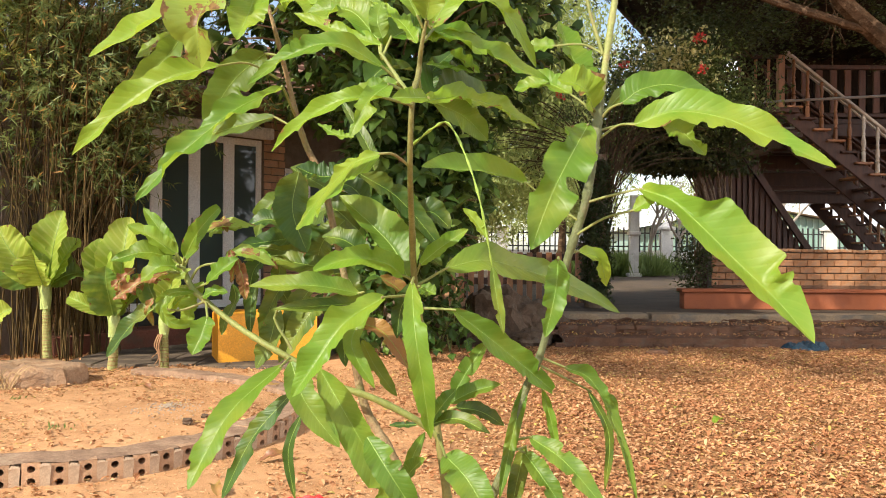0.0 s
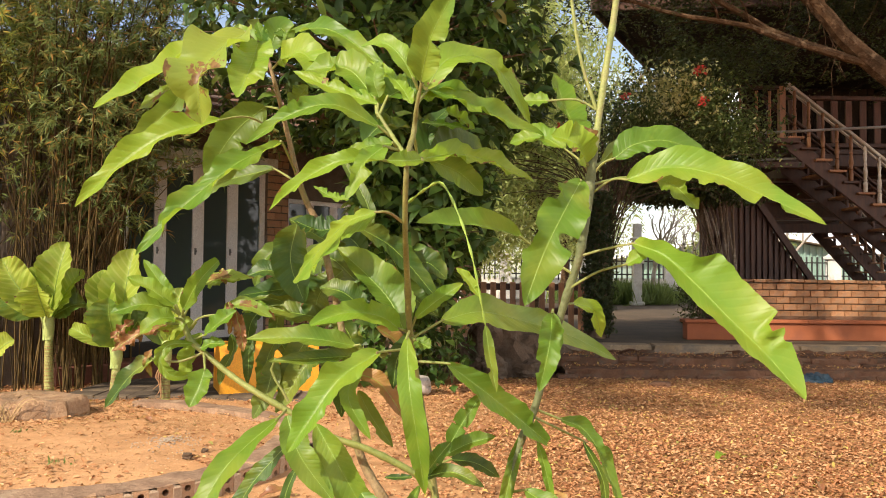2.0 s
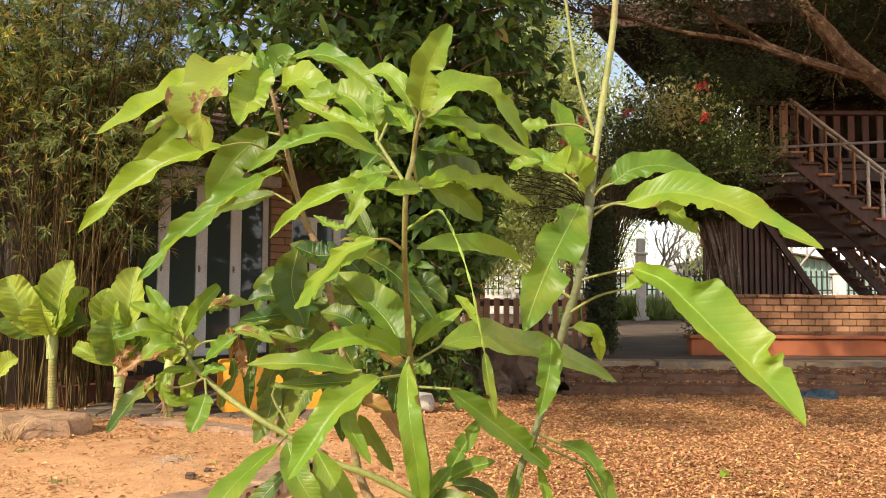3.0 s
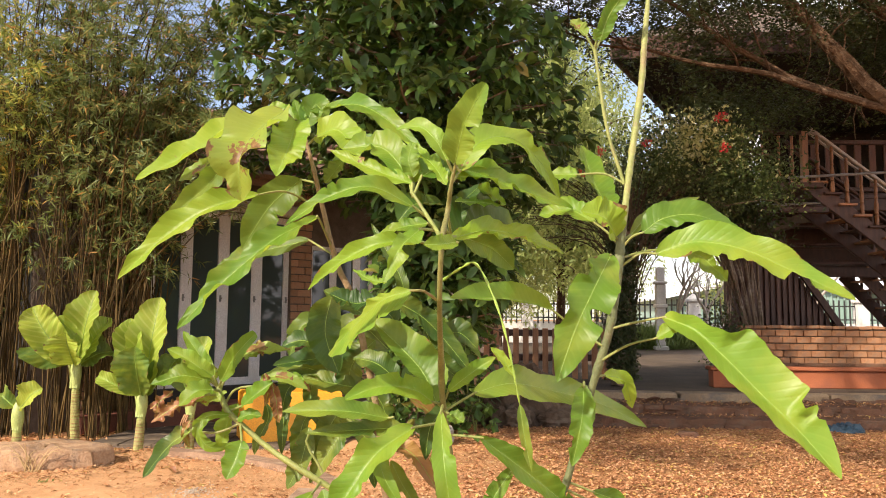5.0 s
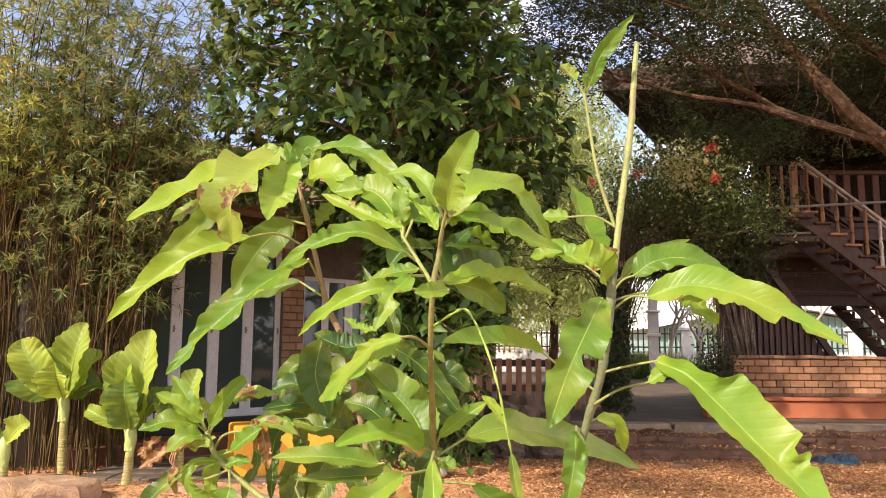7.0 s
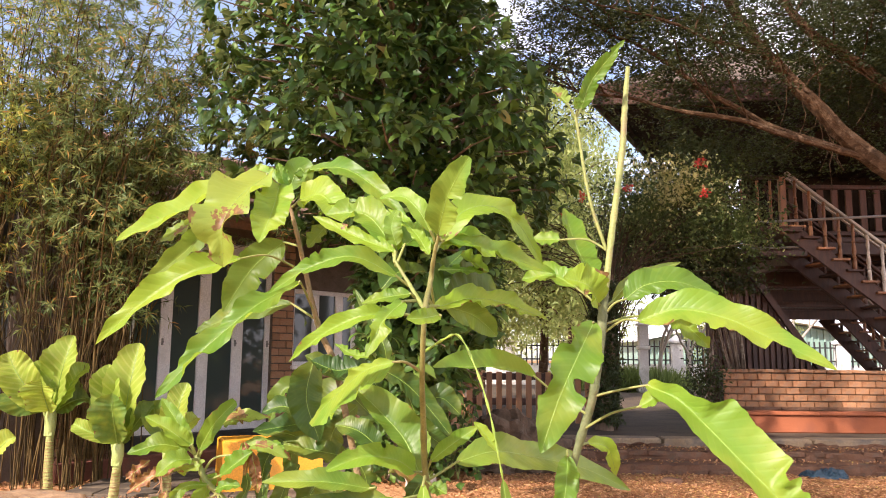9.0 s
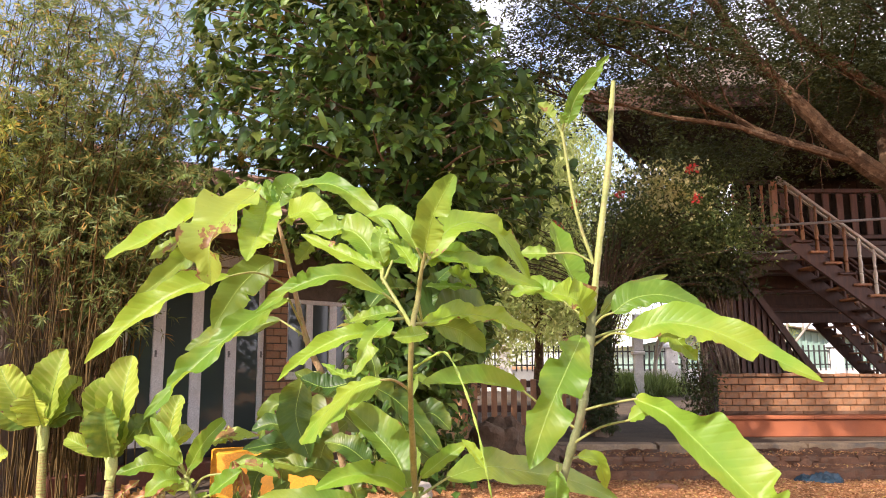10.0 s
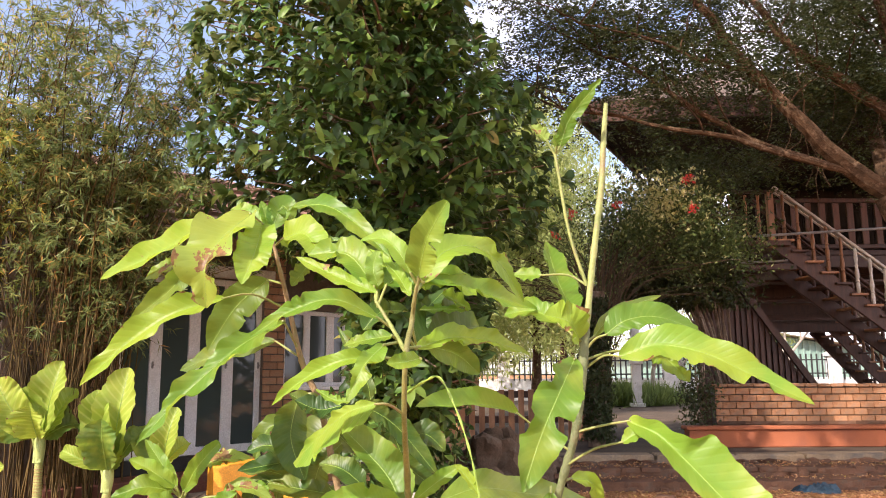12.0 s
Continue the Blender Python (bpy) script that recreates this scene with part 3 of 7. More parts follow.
    for p, q in ((A, C), (A, B_)):
        f = Buf()
        d = Vector((0, 0, 0.13))
        n = (q - p).cross(Vector((0, 0, 1))).normalized() * 0.02
        f.add([p - n - d, q - n - d, q - n + d * 1.6, p - n + d * 1.6, p + n - d, q + n - d, q + n + d * 1.6, p + n + d * 1.6], [(0, 1, 2, 3), (5, 4, 7, 6), (3, 2, 6, 7), (1, 0, 4, 5), (0, 3, 7, 4), (1, 5, 6, 2)])
        part("fascia", f, M_WOOD, h, smooth=False)
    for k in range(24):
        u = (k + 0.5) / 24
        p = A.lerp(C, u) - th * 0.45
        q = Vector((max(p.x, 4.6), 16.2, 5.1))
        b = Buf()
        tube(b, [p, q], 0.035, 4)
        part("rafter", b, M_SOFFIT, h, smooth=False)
    # slatted screen beside the lower flight, cut along its slope
    x = 4.42
    while x < 6.12:
        top = 3.02 if x < 4.85 else 3.02 - (x - 4.85) * 1.42
        piece("slat", (x, 12.95, (0.95 + top) / 2), (0.06, 0.03, top - 0.95), cut=0.005)
        x += 0.098
    b = Buf()
    b.add([(4.4, 13.0, 0.95), (6.22, 13.0, 0.95), (4.85, 13.0, 3.0), (4.4, 13.0, 3.0), (4.4, 13.04, 0.95), (6.22, 13.04, 0.95), (4.85, 13.04, 3.0), (4.4, 13.04, 3.0)], [(0, 1, 2, 3), (5, 4, 7, 6), (1, 5, 6, 2), (0, 4, 5, 1), (3, 2, 6, 7), (4, 0, 3, 7)])
    part("screen_backing", b, M_WOOD, h, smooth=False)
    b = Buf()
    tube(b, [(4.8, 12.9, 3.12), (6.25, 12.9, 1.0)], 0.07, 4)
    part("screen_rail", b, M_WOOD, h, smooth=False)
    piece("screen_rail", (5.2, 12.92, 3.05), (1.7, 0.1, 0.1))
    piece("post", (4.38, 12.9, 1.75), (0.14, 0.14, 2.9))


build_planter()
build_stairs((9.1, 12.95, 0.9), 14, 0.1865, 0.237, 0.95, 9, "dark wooden open staircase with turned balusters, half bleached")
build_stairs((10.62, 17.2, 0.3), 10, 0.2, 0.183, 0.9, 0, "dark wooden back staircase with turned balusters")
build_stilt_house()

# ---- trees and bamboo ----
def limb(buf, pts, r0, r1, n=10, sides=8, wob=0.0):
    c = curve(pts, n)
    for p in c[1:-1]:
        p += Vector((random.uniform(-wob, wob), random.uniform(-wob, wob), random.uniform(-wob, wob)))
    tube(buf, c, taper(r0, r1, n), sides)
    return c


def build_broad_tree():
    """The dense dark tree in the middle."""
    base = Vector((-0.52, 8.05, 0))
    tree = thing("broadleaf_tree", base, "dense dark green broadleaf tree with large glossy leaves", "tree")
    b = Buf()
    limb(b, [base, base + Vector((0.05, 0, 1.2)), base + Vector((0, 0.1, 3.2)), base + Vector((0.1, 0, 6.8))], 0.13, 0.03, 14)
    P, N, A = [], [], []
    for k in range(230):
        z = 0.7 + 6.4 * (k / 230) ** 0.95
        a = k * 2.399 + random.uniform(-0.3, 0.3)
        wide = 1.15 + 1.05 * min(1.0, max(0.0, (z - 1.3) / 1.6))
        wide = wide * (1 - max(0, z - 4.6) / 5.0) + 0.12
        reach = wide * random.uniform(0.6, 1.1) * (1.18 if math.cos(a) < 0 and z > 2.8 else 1.0)
        s = base + Vector((0, 0, z * 0.93))
        e = base + Vector((math.cos(a) * reach, math.sin(a) * reach * 0.95, z + random.uniform(-0.2, 0.35)))
        # the crown narrows below, over the window on one side and the drive on the other
        e.x = min(max(e.x, max(-2.6, -0.8 - 3.4 * max(0, e.z - 2.45)) * e.y / 8.05), min(0.36 + 1.35 * max(0, e.z - 2.5), 1.1, max(0.1, 1.0 - 0.62 * (e.z - 3.4))) * e.y / 8.05)
        c = limb(b, [s, s.lerp(e, 0.5) + Vector((0, 0, 0.12)), e], 0.026, 0.005, 6, 5, 0.03)
        for j in range(22):
            q = c[random.choice((1, 2, 3, 4, 5, 5, 6, 6))] + Vector(rng.normal(size=3) * (0.26, 0.22, 0.22))
            d = (Vector((q.x - base.x, q.y - base.y, 0.55)) + Vector(rng.normal(size=3) * 0.5)).normalized()
            s1 = d.orthogonal().normalized()
            s2 = d.cross(s1)
            m = random.randint(5, 7)
            for i in range(m):   # a whorl of leaves round the twig's end
                w = i * 6.283 / m + random.uniform(-0.3, 0.3)
                P.append(q - d * random.uniform(0, 0.05))
                A.append(d * random.uniform(0.5, 1.3) + s1 * math.cos(w) * 0.8 + s2 * math.sin(w) * 0.8 + Vector(rng.normal(size=3) * 0.25) + Vector((0, 0, -0.45)))
                N.append(d * 0.8 + Vector((0, -0.15, 0.75)))
    part("trunk", b, M_BARK, tree)
    P, N, A = np.array(P), unit(np.array(N)), np.array(A)
    x, z = P[:, 0] * 8.05 / P[:, 1], P[:, 2]
    keep = (x < -0.15 + 0.65 * np.maximum(0, z - 0.6)) & (x > np.maximum(-2.72 + 0.25 * np.maximum(0, z - 4.6), -0.95 - 3.6 * np.maximum(0, z - 2.45))) & (x < np.minimum(0.46 + 1.5 * np.maximum(0, z - 2.45), np.maximum(0.22, 1.10 - 0.62 * (z - 3.38))))
    P, N, A = P[keep], N[keep], A[keep]
    n = len(P)
    V, F = oval_cloud(P, A + ways(n) * 0.15, N + ways(n) * 0.6, rng.uniform(0.10, 0.22, n), rng.uniform(0.05, 0.105, n), 0.16, 0.25)
    part("crown", mesh_np("crown", V, F, L_TREE, True), L_TREE, tree)


def build_bamboo(cx, cy, wide, tall, label, seed, low=0.17, drift=0.05, many=46, lush=9.5, leafage=None, thin=0.38, bare=70, clear=0.0):
    """Culms with fine drooping twigs, each ending in a fan of narrow leaves."""
    random.seed(seed)
    cl = thing("bamboo_clump", (cx, cy, 0), label, "bamboo", "bamboo clumps by the house")
    P, A, twigs = [], [], Buf()
    for k in range(int(many * wide)):
        x, y = cx + random.uniform(-wide, wide) / 2, cy + random.uniform(-0.3, 0.7)
        h = tall * random.uniform(0.45, 1.05)
        lean = Vector((random.uniform(-0.55, 0.55) + drift * random.uniform(0.3, 1.4), random.uniform(-0.75, 0.3), 0))
        b = Buf()
        foot = Vector((random.uniform(-.15, .15), random.uniform(-.1, .1), 0))
        pts = curve([Vector((x, y, -0.02)) + foot, Vector((x, y, h * 0.45)) + lean * 0.15, Vector((x, y, h * 0.8)) + lean * 0.55, Vector((x, y, h * 0.97)) + lean * 1.3], 12)
        r = random.uniform(0.005, 0.0105)
        tube(b, pts, [r * (1.15 if i % 2 else 1.0) * (1 - 0.85 * (i / 12) ** 2) for i in range(13)], 6)
        for j in range(int(lush * h)):
            u = low + (1 - low) * random.random() ** 0.85
            i = min(11, int(u * 12))
            p = pts[i].lerp(pts[i + 1], random.random())
            if p.z > 2.9 and random.random() < thin + 0.12 * (p.z > 4.0):
                continue
            if p.z < clear and random.random() < 0.62:
                continue
            a = random.uniform(0, 6.283)
            d = Vector((math.cos(a), math.sin(a) - 0.15, random.uniform(-0.1, 0.6)))
            reach = random.uniform(0.15, 0.62) * (1.15 - 0.45 * u)
            q = p + d * reach * 0.55 + Vector((0, 0, 0.03))
            e = p + d * reach + Vector((0, 0, -reach * random.uniform(0.1, 0.6)))
            tube(twigs, [p, q, e], (0.0028, 0.002, 0.001), 3, False)
            for v in range(random.randint(4, 6)):      # fans of leaves along the twig
                c = p.lerp(q, 0.55 + 0.45 * v / 2) if v < 2 else q.lerp(e, random.uniform(0.2, 1.0))
                out = d * 0.6 + Vector((random.uniform(-.5, .5), random.uniform(-.5, .5), random.uniform(-0.7, 0.1)))
                for l in range(random.randint(3, 5)):
                    P.append(c)
                    A.append(out + Vector(rng.normal(size=3) * 0.5))
        part("culm", b, M_CANE, cl)
    for k in range(int(bare * wide)):      # leafless canes crowd the foot
        x, y = cx + random.uniform(-wide, wide) / 2, cy + random.uniform(-0.45, 0.5)
        h, thick = tall * random.uniform(0.25, 0.5), random.uniform(0.003, 0.007)
        b = Buf()
        tube(b, curve([(x, y, -0.02), (x + random.uniform(-.16, .16), y, h * 0.5), (x + random.uniform(-.5, .5), y + random.uniform(-.2, .2), h)], 8), [thick * (1.14 if i % 2 else 1.0) * (1 - 0.05 * i) for i in range(9)], 6)
        part("culm", b, M_CANE, cl)
    tagged(part("twig_tangle", twigs, M_CANE, cl), kind="stuff")
    P, A = np.array(P), np.array(A)
    n = len(P)
    V, F = blade_cloud(P, A, ways(n, 0.9), rng.uniform(0.06, 0.135, n), rng.uniform(0.010, 0.019, n))
    part("foliage", mesh_np("foliage", V, F, leafage or L_BAMBOO), leafage or L_BAMBOO, cl)


def build_canopy_tree():
    """The spreading tree whose limbs reach over the forecourt from outside the view."""
    base = Vector((6.5, 9.0, 0.0))
    tree = thing("spreading_tree", base, "wide spreading tree with fine feathery leaves and reddish limbs", "tree")
    b = Buf()
    fork = Vector((5.55, 9.2, 3.45))
    limb(b, [base, (6.3, 9.05, 1.6), (5.9, 9.15, 2.7), fork], 0.30, 0.2, 10, 12, 0.02)
    ends = []

    def grow(pts, r0, r1, n=12, wob=0.02):
        c = limb(b, pts, r0, r1, n, 8, wob)
        ends.append((c, r0))
        return c
    arms = [
        grow([fork, (4.92, 9.2, 3.91), (4.4, 9.2, 4.5), (3.88, 9.2, 5.13), (3.28, 9.2, 6.02), (2.4, 9.4, 6.9)], 0.135, 0.03),
        grow([(6.05, 9.1, 4.1), (5.6, 9.2, 4.49), (5.15, 9.2, 4.87), (4.47, 9.2, 5.4), (4.01, 9.2, 6.01), (3.5, 9.2, 6.8)], 0.10, 0.03),
        grow([(5.2, 9.2, 3.7), (4.3, 9.2, 3.95), (3.67, 9.2, 4.17), (2.9, 9.2, 4.28), (2.27, 9.2, 4.46), (1.56, 9.2, 4.54), (0.86, 9.2, 4.88)], 0.05, 0.008),
        grow([(4.9, 9.25, 3.8), (4.1, 9.3, 4.1), (3.33, 9.3, 4.5), (2.51, 9.3, 5.1), (1.95, 9.4, 5.44), (1.2, 9.4, 5.9)], 0.055, 0.01),
        grow([(3.95, 9.2, 5.05), (3.3, 9.0, 5.1), (2.6, 8.9, 5.35), (1.7, 8.8, 5.5)], 0.035, 0.008),
        grow([base + Vector((-0.25, 0.0, 2.2)), (6.05, 9.3, 4.2), (5.75, 9.2, 5.4), (5.6, 9.2, 6.8)], 0.15, 0.06),
        grow([fork, (5.7, 9.0, 4.8), (5.35, 8.9, 6.4)], 0.08, 0.04),
        grow([base + Vector((-0.2, 0.0, 2.6)), (7.2, 8.4, 5.0), (8.2, 8.0, 6.5)], 0.15, 0.05),
        grow([fork, (6.0, 10.2, 5.0), (6.6, 11.2, 6.2)], 0.11, 0.05),
    ]
    # limb out of view, added to carry the leaves that shade the steps
    reach = grow([fork, (5.5, 7.6, 5.7), (3.6, 4.6, 7.0), (0.2, 2.6, 7.2), (-4.2, 1.6, 6.9)], 0.12, 0.03)
    for k in range(26):
        p = reach[random.randint(6, 12)]
        e = p + Vector((random.uniform(-1.2, 1.0), random.uniform(-1.3, 1.3), random.uniform(-0.4, 0.1)))
        grow([p, p.lerp(e, 0.5) + Vector((0, 0, 0.06)), e], 0.0125, 0.004, 7, 0.02)
    for c in list(arms):
        for k in range(11):
            p = c[random.randint(4, 12)]
            d = Vector((random.uniform(-1.0, 0.5), random.uniform(-0.9, 0.9), random.uniform(0.0, 0.6)))
            e = p + d * random.uniform(0.8, 1.9)
            grow([p, p.lerp(e, 0.5) + Vector((0, 0, 0.06)), e], 0.0125, 0.004, 7, 0.02)
    for k in range(16):   # thin dead twigs hanging from the limbs
        p = arms[k % 2][random.randint(3, 7)]
        grow([p, p + Vector((random.uniform(-.2, .2), 0, -0.35)), p + Vector((random.uniform(-.35, .35), 0, -0.75))], 0.006, 0.003, 5, 0.02)
    part("trunk", b, M_BARKRED, tree)
    P, A = [], []

    def spray(q, d, m):
        for i in range(m):
            P.append(q + d * (i - m / 2) * 0.024 + Vector(rng.normal(size=3) * 0.02))
            A.append(d.cross(Vector((0, 0, 1 if i % 2 else -1))) + d * 0.5)
    for c, r in ends:
        if r < 0.01:
            continue
        big = r > 0.04
        for j in range(120 if big else 110):
            k = random.randint(6 if big else 2, len(c) - 1)
            p = c[k]
            if p.z < 4.6 and random.random() < 0.85:
                continue
            q = p + Vector(rng.normal(size=3) * (0.34, 0.2, 0.2)) + Vector((0, 0.4, 0.15))
            spray(q, Vector(rng.normal(size=3) * (1, 1, 0.3)), 9)
    for j in range(1300):   # low sprays under the limbs
        x = random.uniform(1.6, 6.6)
        q = Vector((x, random.uniform(9.35, 10.9), random.uniform(4.3 if x < 3.2 else 3.8, 5.6) - 0.25 * math.sin(x * 2.3)))
        if noise.noise((q.x * 1.3, q.y, q.z * 1.6)) < 0.02:
            spray(q, Vector(rng.normal(size=3) * (1, 1, 0.6)), 9)
    for j in range(1700):   # twigs that droop before the eaves
        q = Vector((random.uniform(2.7, 7.2), random.uniform(9.6, 10.9), random.uniform(3.75, 4.85)))
        if noise.noise((q.x * 1.1, q.y, q.z * 1.3 + 5)) < 0.05:
            spray(q, Vector(rng.normal(size=3) * (1, 1, 0.6)), 9)
    for j in range(5200):   # the wide flat crown above
        x, y = random.uniform(0.9, 12.5), random.uniform(1.8, 14.0)
        if y < 9.5 and ((x - 6.4) / 6.2) ** 2 + ((y - 8.5) / 7.0) ** 2 > 1:
            continue
        z = 5.35 + 1.9 * random.random() ** 1.3 + 0.25 * math.sin(x * 2.1 + y) + max(0, 2.2 - x) * 0.12
        if y < 9.5:
            z += 0.5
        if y > 9 and random.random() < 0.2:
            continue
        # denser in front, out of view, to shade the limbs
        if noise.noise((x * 0.62, y * 0.62, z * 0.4)) > (0.28 if y < 9 else -0.03):
            continue
        spray(Vector((x, y, z)), Vector(rng.normal(size=3) * (1, 1, 0.3)), 10)
    for j in range(5200):   # unseen arm over the yard, added to shade litter and steps
        x, y = random.uniform(-5.4, -0.2), random.uniform(0.2, 3.75)
        if noise.noise((x * 0.9, y * 0.9, 3)) > (0.02 if y < 1.9 else 0.3):
            continue
        spray(Vector((x, y, random.uniform(6.35, 7.1))), Vector(rng.normal(size=3) * (1, 1, 0.3)), 10)
    for j in range(2300):   # unseen sprays added to cast broken shade on the planter
        x, y = random.uniform(-0.9, 2.6), random.uniform(4.3, 6.6)
        if noise.noise((x * 2.4 - y * 1.2, y * 1.0, 8)) < 0.06 + 0.15 * (x > 0.6):
            spray(Vector((x, y, random.uniform(6.3, 6.9))), Vector(rng.normal(size=3) * (1, 1, 0.3)), 10)
    for j in range(3000):   # leaves between the upper limbs
        x, y = random.uniform(4.9, 8.4), random.uniform(9.5, 11.2)
        z = random.uniform(4.7, 7.2)
        if noise.noise((x * 0.9, y, z * 1.1 + 9)) < 0.0:
            spray(Vector((x, y, z)), Vector(rng.normal(size=3) * (1, 1, 0.4)), 9)
    for j in range(4600):   # unseen thick front over the yard, added to shade limbs and eaves
        x, y = random.uniform(0.6, 8.5), random.uniform(2.5, 9.0)
        if ((x - 6.4) / 6.2) ** 2 + ((y - 8.5) / 7.0) ** 2 < 1:
            spray(Vector((x, y, 5.95 + 1.5 * random.random() + 0.2 * math.sin(x * 2.1 + y))), Vector(rng.normal(size=3) * (1, 1, 0.3)), 10)
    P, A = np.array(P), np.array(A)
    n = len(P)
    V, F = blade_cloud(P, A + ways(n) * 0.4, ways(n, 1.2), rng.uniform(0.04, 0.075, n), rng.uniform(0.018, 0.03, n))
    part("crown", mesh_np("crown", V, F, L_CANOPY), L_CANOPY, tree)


def build_far_tree(x, y, h, r, label):
    base = Vector((x, y, 0.0))
    tree = thing("feathery_tree", base, label, "tree", "trees beyond the yard")
    b = Buf()
    limb(b, [base, base + Vector((0.1, 0, h * 0.4)), base + Vector((-0.1, 0, h))], 0.13, 0.03, 8)
    P, A = [], []
    for k in range(46):
        z = h * (0.28 + 0.72 * k / 46)
        a = k * 2.4
        e = base + Vector((math.cos(a) * r * random.uniform(0.5, 1.1), math.sin(a) * r * random.uniform(0.5, 1.1), z + random.uniform(-0.3, 0.6)))
        s = base + Vector((0, 0, z * 0.9))
        c = limb(b, [s, s.lerp(e, 0.5) + Vector((0, 0, 0.2)), e], 0.03, 0.008, 5, 4, 0.05)
        for j in range(84):
            q = c[random.randint(1, 5)] + Vector(rng.normal(size=3) * 0.35)
            for i in range(6):
                P.append(q + Vector(rng.normal(size=3) * 0.09))
                A.append(Vector(rng.normal(size=3)) + Vector((0, 0, -0.5)))
    part("trunk", b, M_BARKRED, tree)
    P, A = np.array(P), np.array(A)
    n = len(P)
    V, F = blade_cloud(P, A, ways(n, 0.6), rng.uniform(0.1, 0.2, n), rng.uniform(0.03, 0.06, n))
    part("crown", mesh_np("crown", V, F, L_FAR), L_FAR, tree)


def build_bougainvillea():
    """A fountain of canes with a dense variegated crown and a few red bracts, beside a vine-grown trunk."""
    root = Vector((2.2, 10.7, TERRACE))
    bush = thing("bougainvillea", root, "tall variegated bougainvillea with red bracts and arching canes", "shrub")
    P, A = [], []
    tips = []
    for k in range(100):
        tx = random.uniform(0.6, 4.1)
        tz = random.uniform(2.3, 4.0) if tx > 2.3 else random.uniform(2.2, 3.3)
        ty = 10.7 + random.uniform(-0.6, 0.5)
        b = Buf()
        e = Vector((tx, ty, tz))
        low = k < 14      # a few old canes rise from the ground, the rest spring from the trunk's head
        if low:
            e.x = 2.15 + (tx - 2.3) * 0.3
        s = root + Vector((random.uniform(-.14, .1), random.uniform(-.1, .1), 0 if low else random.uniform(1.0, 1.7)))
        mid = s.lerp(e, 0.5) + Vector((-(e.x - 2.2) * 0.16, 0, 0.28))
        c = limb(b, [s, mid, e, e + Vector(((tx - 2.2) * 0.2, 0, -0.15))], random.uniform(0.006, 0.011), 0.003, 9, 5, 0.01)
        part("cane", b, M_OLDCANE, bush)
        tips.append(c)
    for k in range(1100):
        x = random.gauss(3.2, 0.72)
        z = random.gauss(3.38, 0.3) - abs(x - 3.0) * 0.22
        q = Vector((min(4.5, max(1.7, x)), 10.5 + random.gauss(0, 0.34), min(3.98, max(2.35, z))))
        if noise.noise(q * 2.6) < 0.02:
            continue
        for i in range(18):
            P.append(q + Vector(rng.normal(size=3) * 0.085))
            A.append(Vector(rng.normal(size=3)) + Vector((0, -0.3, -0.4)))
    for c in tips:
        for k in range(12):
            q = c[random.randint(3, 9)]
            P.append(q + Vector(rng.normal(size=3) * 0.06))
            A.append(Vector(rng.normal(size=3)))
    P, A = np.array(P), np.array(A)
    n = len(P)
    V, F = leaf_cloud(P, A, ways(n, 0.8), rng.uniform(0.035, 0.068, n), rng.uniform(0.02, 0.038, n))
    part("leaves", mesh_np("leaves", V, F, L_BUSH), L_BUSH, bush)
    for x, z, y in ((3.3, 3.83, 10.0), (2.34, 3.48, 10.05), (3.33, 3.42, 9.95), (1.72, 3.36, 10.0), (1.5, 3.08, 10.0)):
        q = np.array([[x, y - 0.1, z]]) + rng.normal(size=(28, 3)) * 0.03
        V, F = leaf_cloud(q, ways(28), ways(28, 0.5), 0.048, 0.036)
        tagged(part("bract_cluster", mesh_np("bract_cluster", V, F, L_BRACT), L_BRACT, bush, "bright red bracts"), kind="stuff")
    n = 1000
    P = np.stack([rng.normal(3.0, 0.30, n), rng.normal(10.12, 0.14, n), np.clip(rng.normal(3.60, 0.2, n), 3.1, 4.0)], 1)
    V, F = leaf_cloud(P, ways(n), ways(n, 0.8), rng.uniform(0.04, 0.08, n), rng.uniform(0.025, 0.05, n))
    part("pale_leaves", mesh_np("pale_leaves", V, F, L_CREAM), L_CREAM, bush, "cream-coloured young leaves")
    base = Vector((2.08, 10.55, TERRACE))
    tr = thing("vine_grown_trunk", base, "dark trunk wrapped in small-leaved climbing vine", "tree")
    b = Buf()
    limb(b, [base, base + Vector((0.05, 0, 1.1)), base + Vector((0.1, 0.05, 2.1))], 0.13, 0.10, 10, 10, 0.015)
    part("trunk", b, M_BARK, tr)
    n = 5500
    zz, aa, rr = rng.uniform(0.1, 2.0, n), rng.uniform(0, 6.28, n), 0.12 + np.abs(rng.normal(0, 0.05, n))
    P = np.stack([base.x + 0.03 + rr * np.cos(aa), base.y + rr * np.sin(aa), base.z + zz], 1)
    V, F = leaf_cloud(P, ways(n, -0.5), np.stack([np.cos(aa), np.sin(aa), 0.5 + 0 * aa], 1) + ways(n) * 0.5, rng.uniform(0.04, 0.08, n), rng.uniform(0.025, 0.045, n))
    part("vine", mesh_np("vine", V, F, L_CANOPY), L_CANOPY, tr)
    # the dark mass of foliage behind, under the eaves
    back = thing("dark_shrub", (4.6, 12.2, TERRACE), "dark leafy shrub in the shade of the eaves", "shrub")
    for k in range(22):
        b = Buf()
        e = Vector((random.uniform(2.7, 4.6), random.uniform(11.7, 12.8), random.uniform(2.6, 4.3)))
        limb(b, [(4.62 + random.uniform(-.1, .1), 12.2, TERRACE), e.lerp(Vector((4.5, 12.2, 2.2)), 0.6), e], 0.02, 0.006, 6, 5, 0.03)
        part("stem", b, M_BARK, back)
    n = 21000
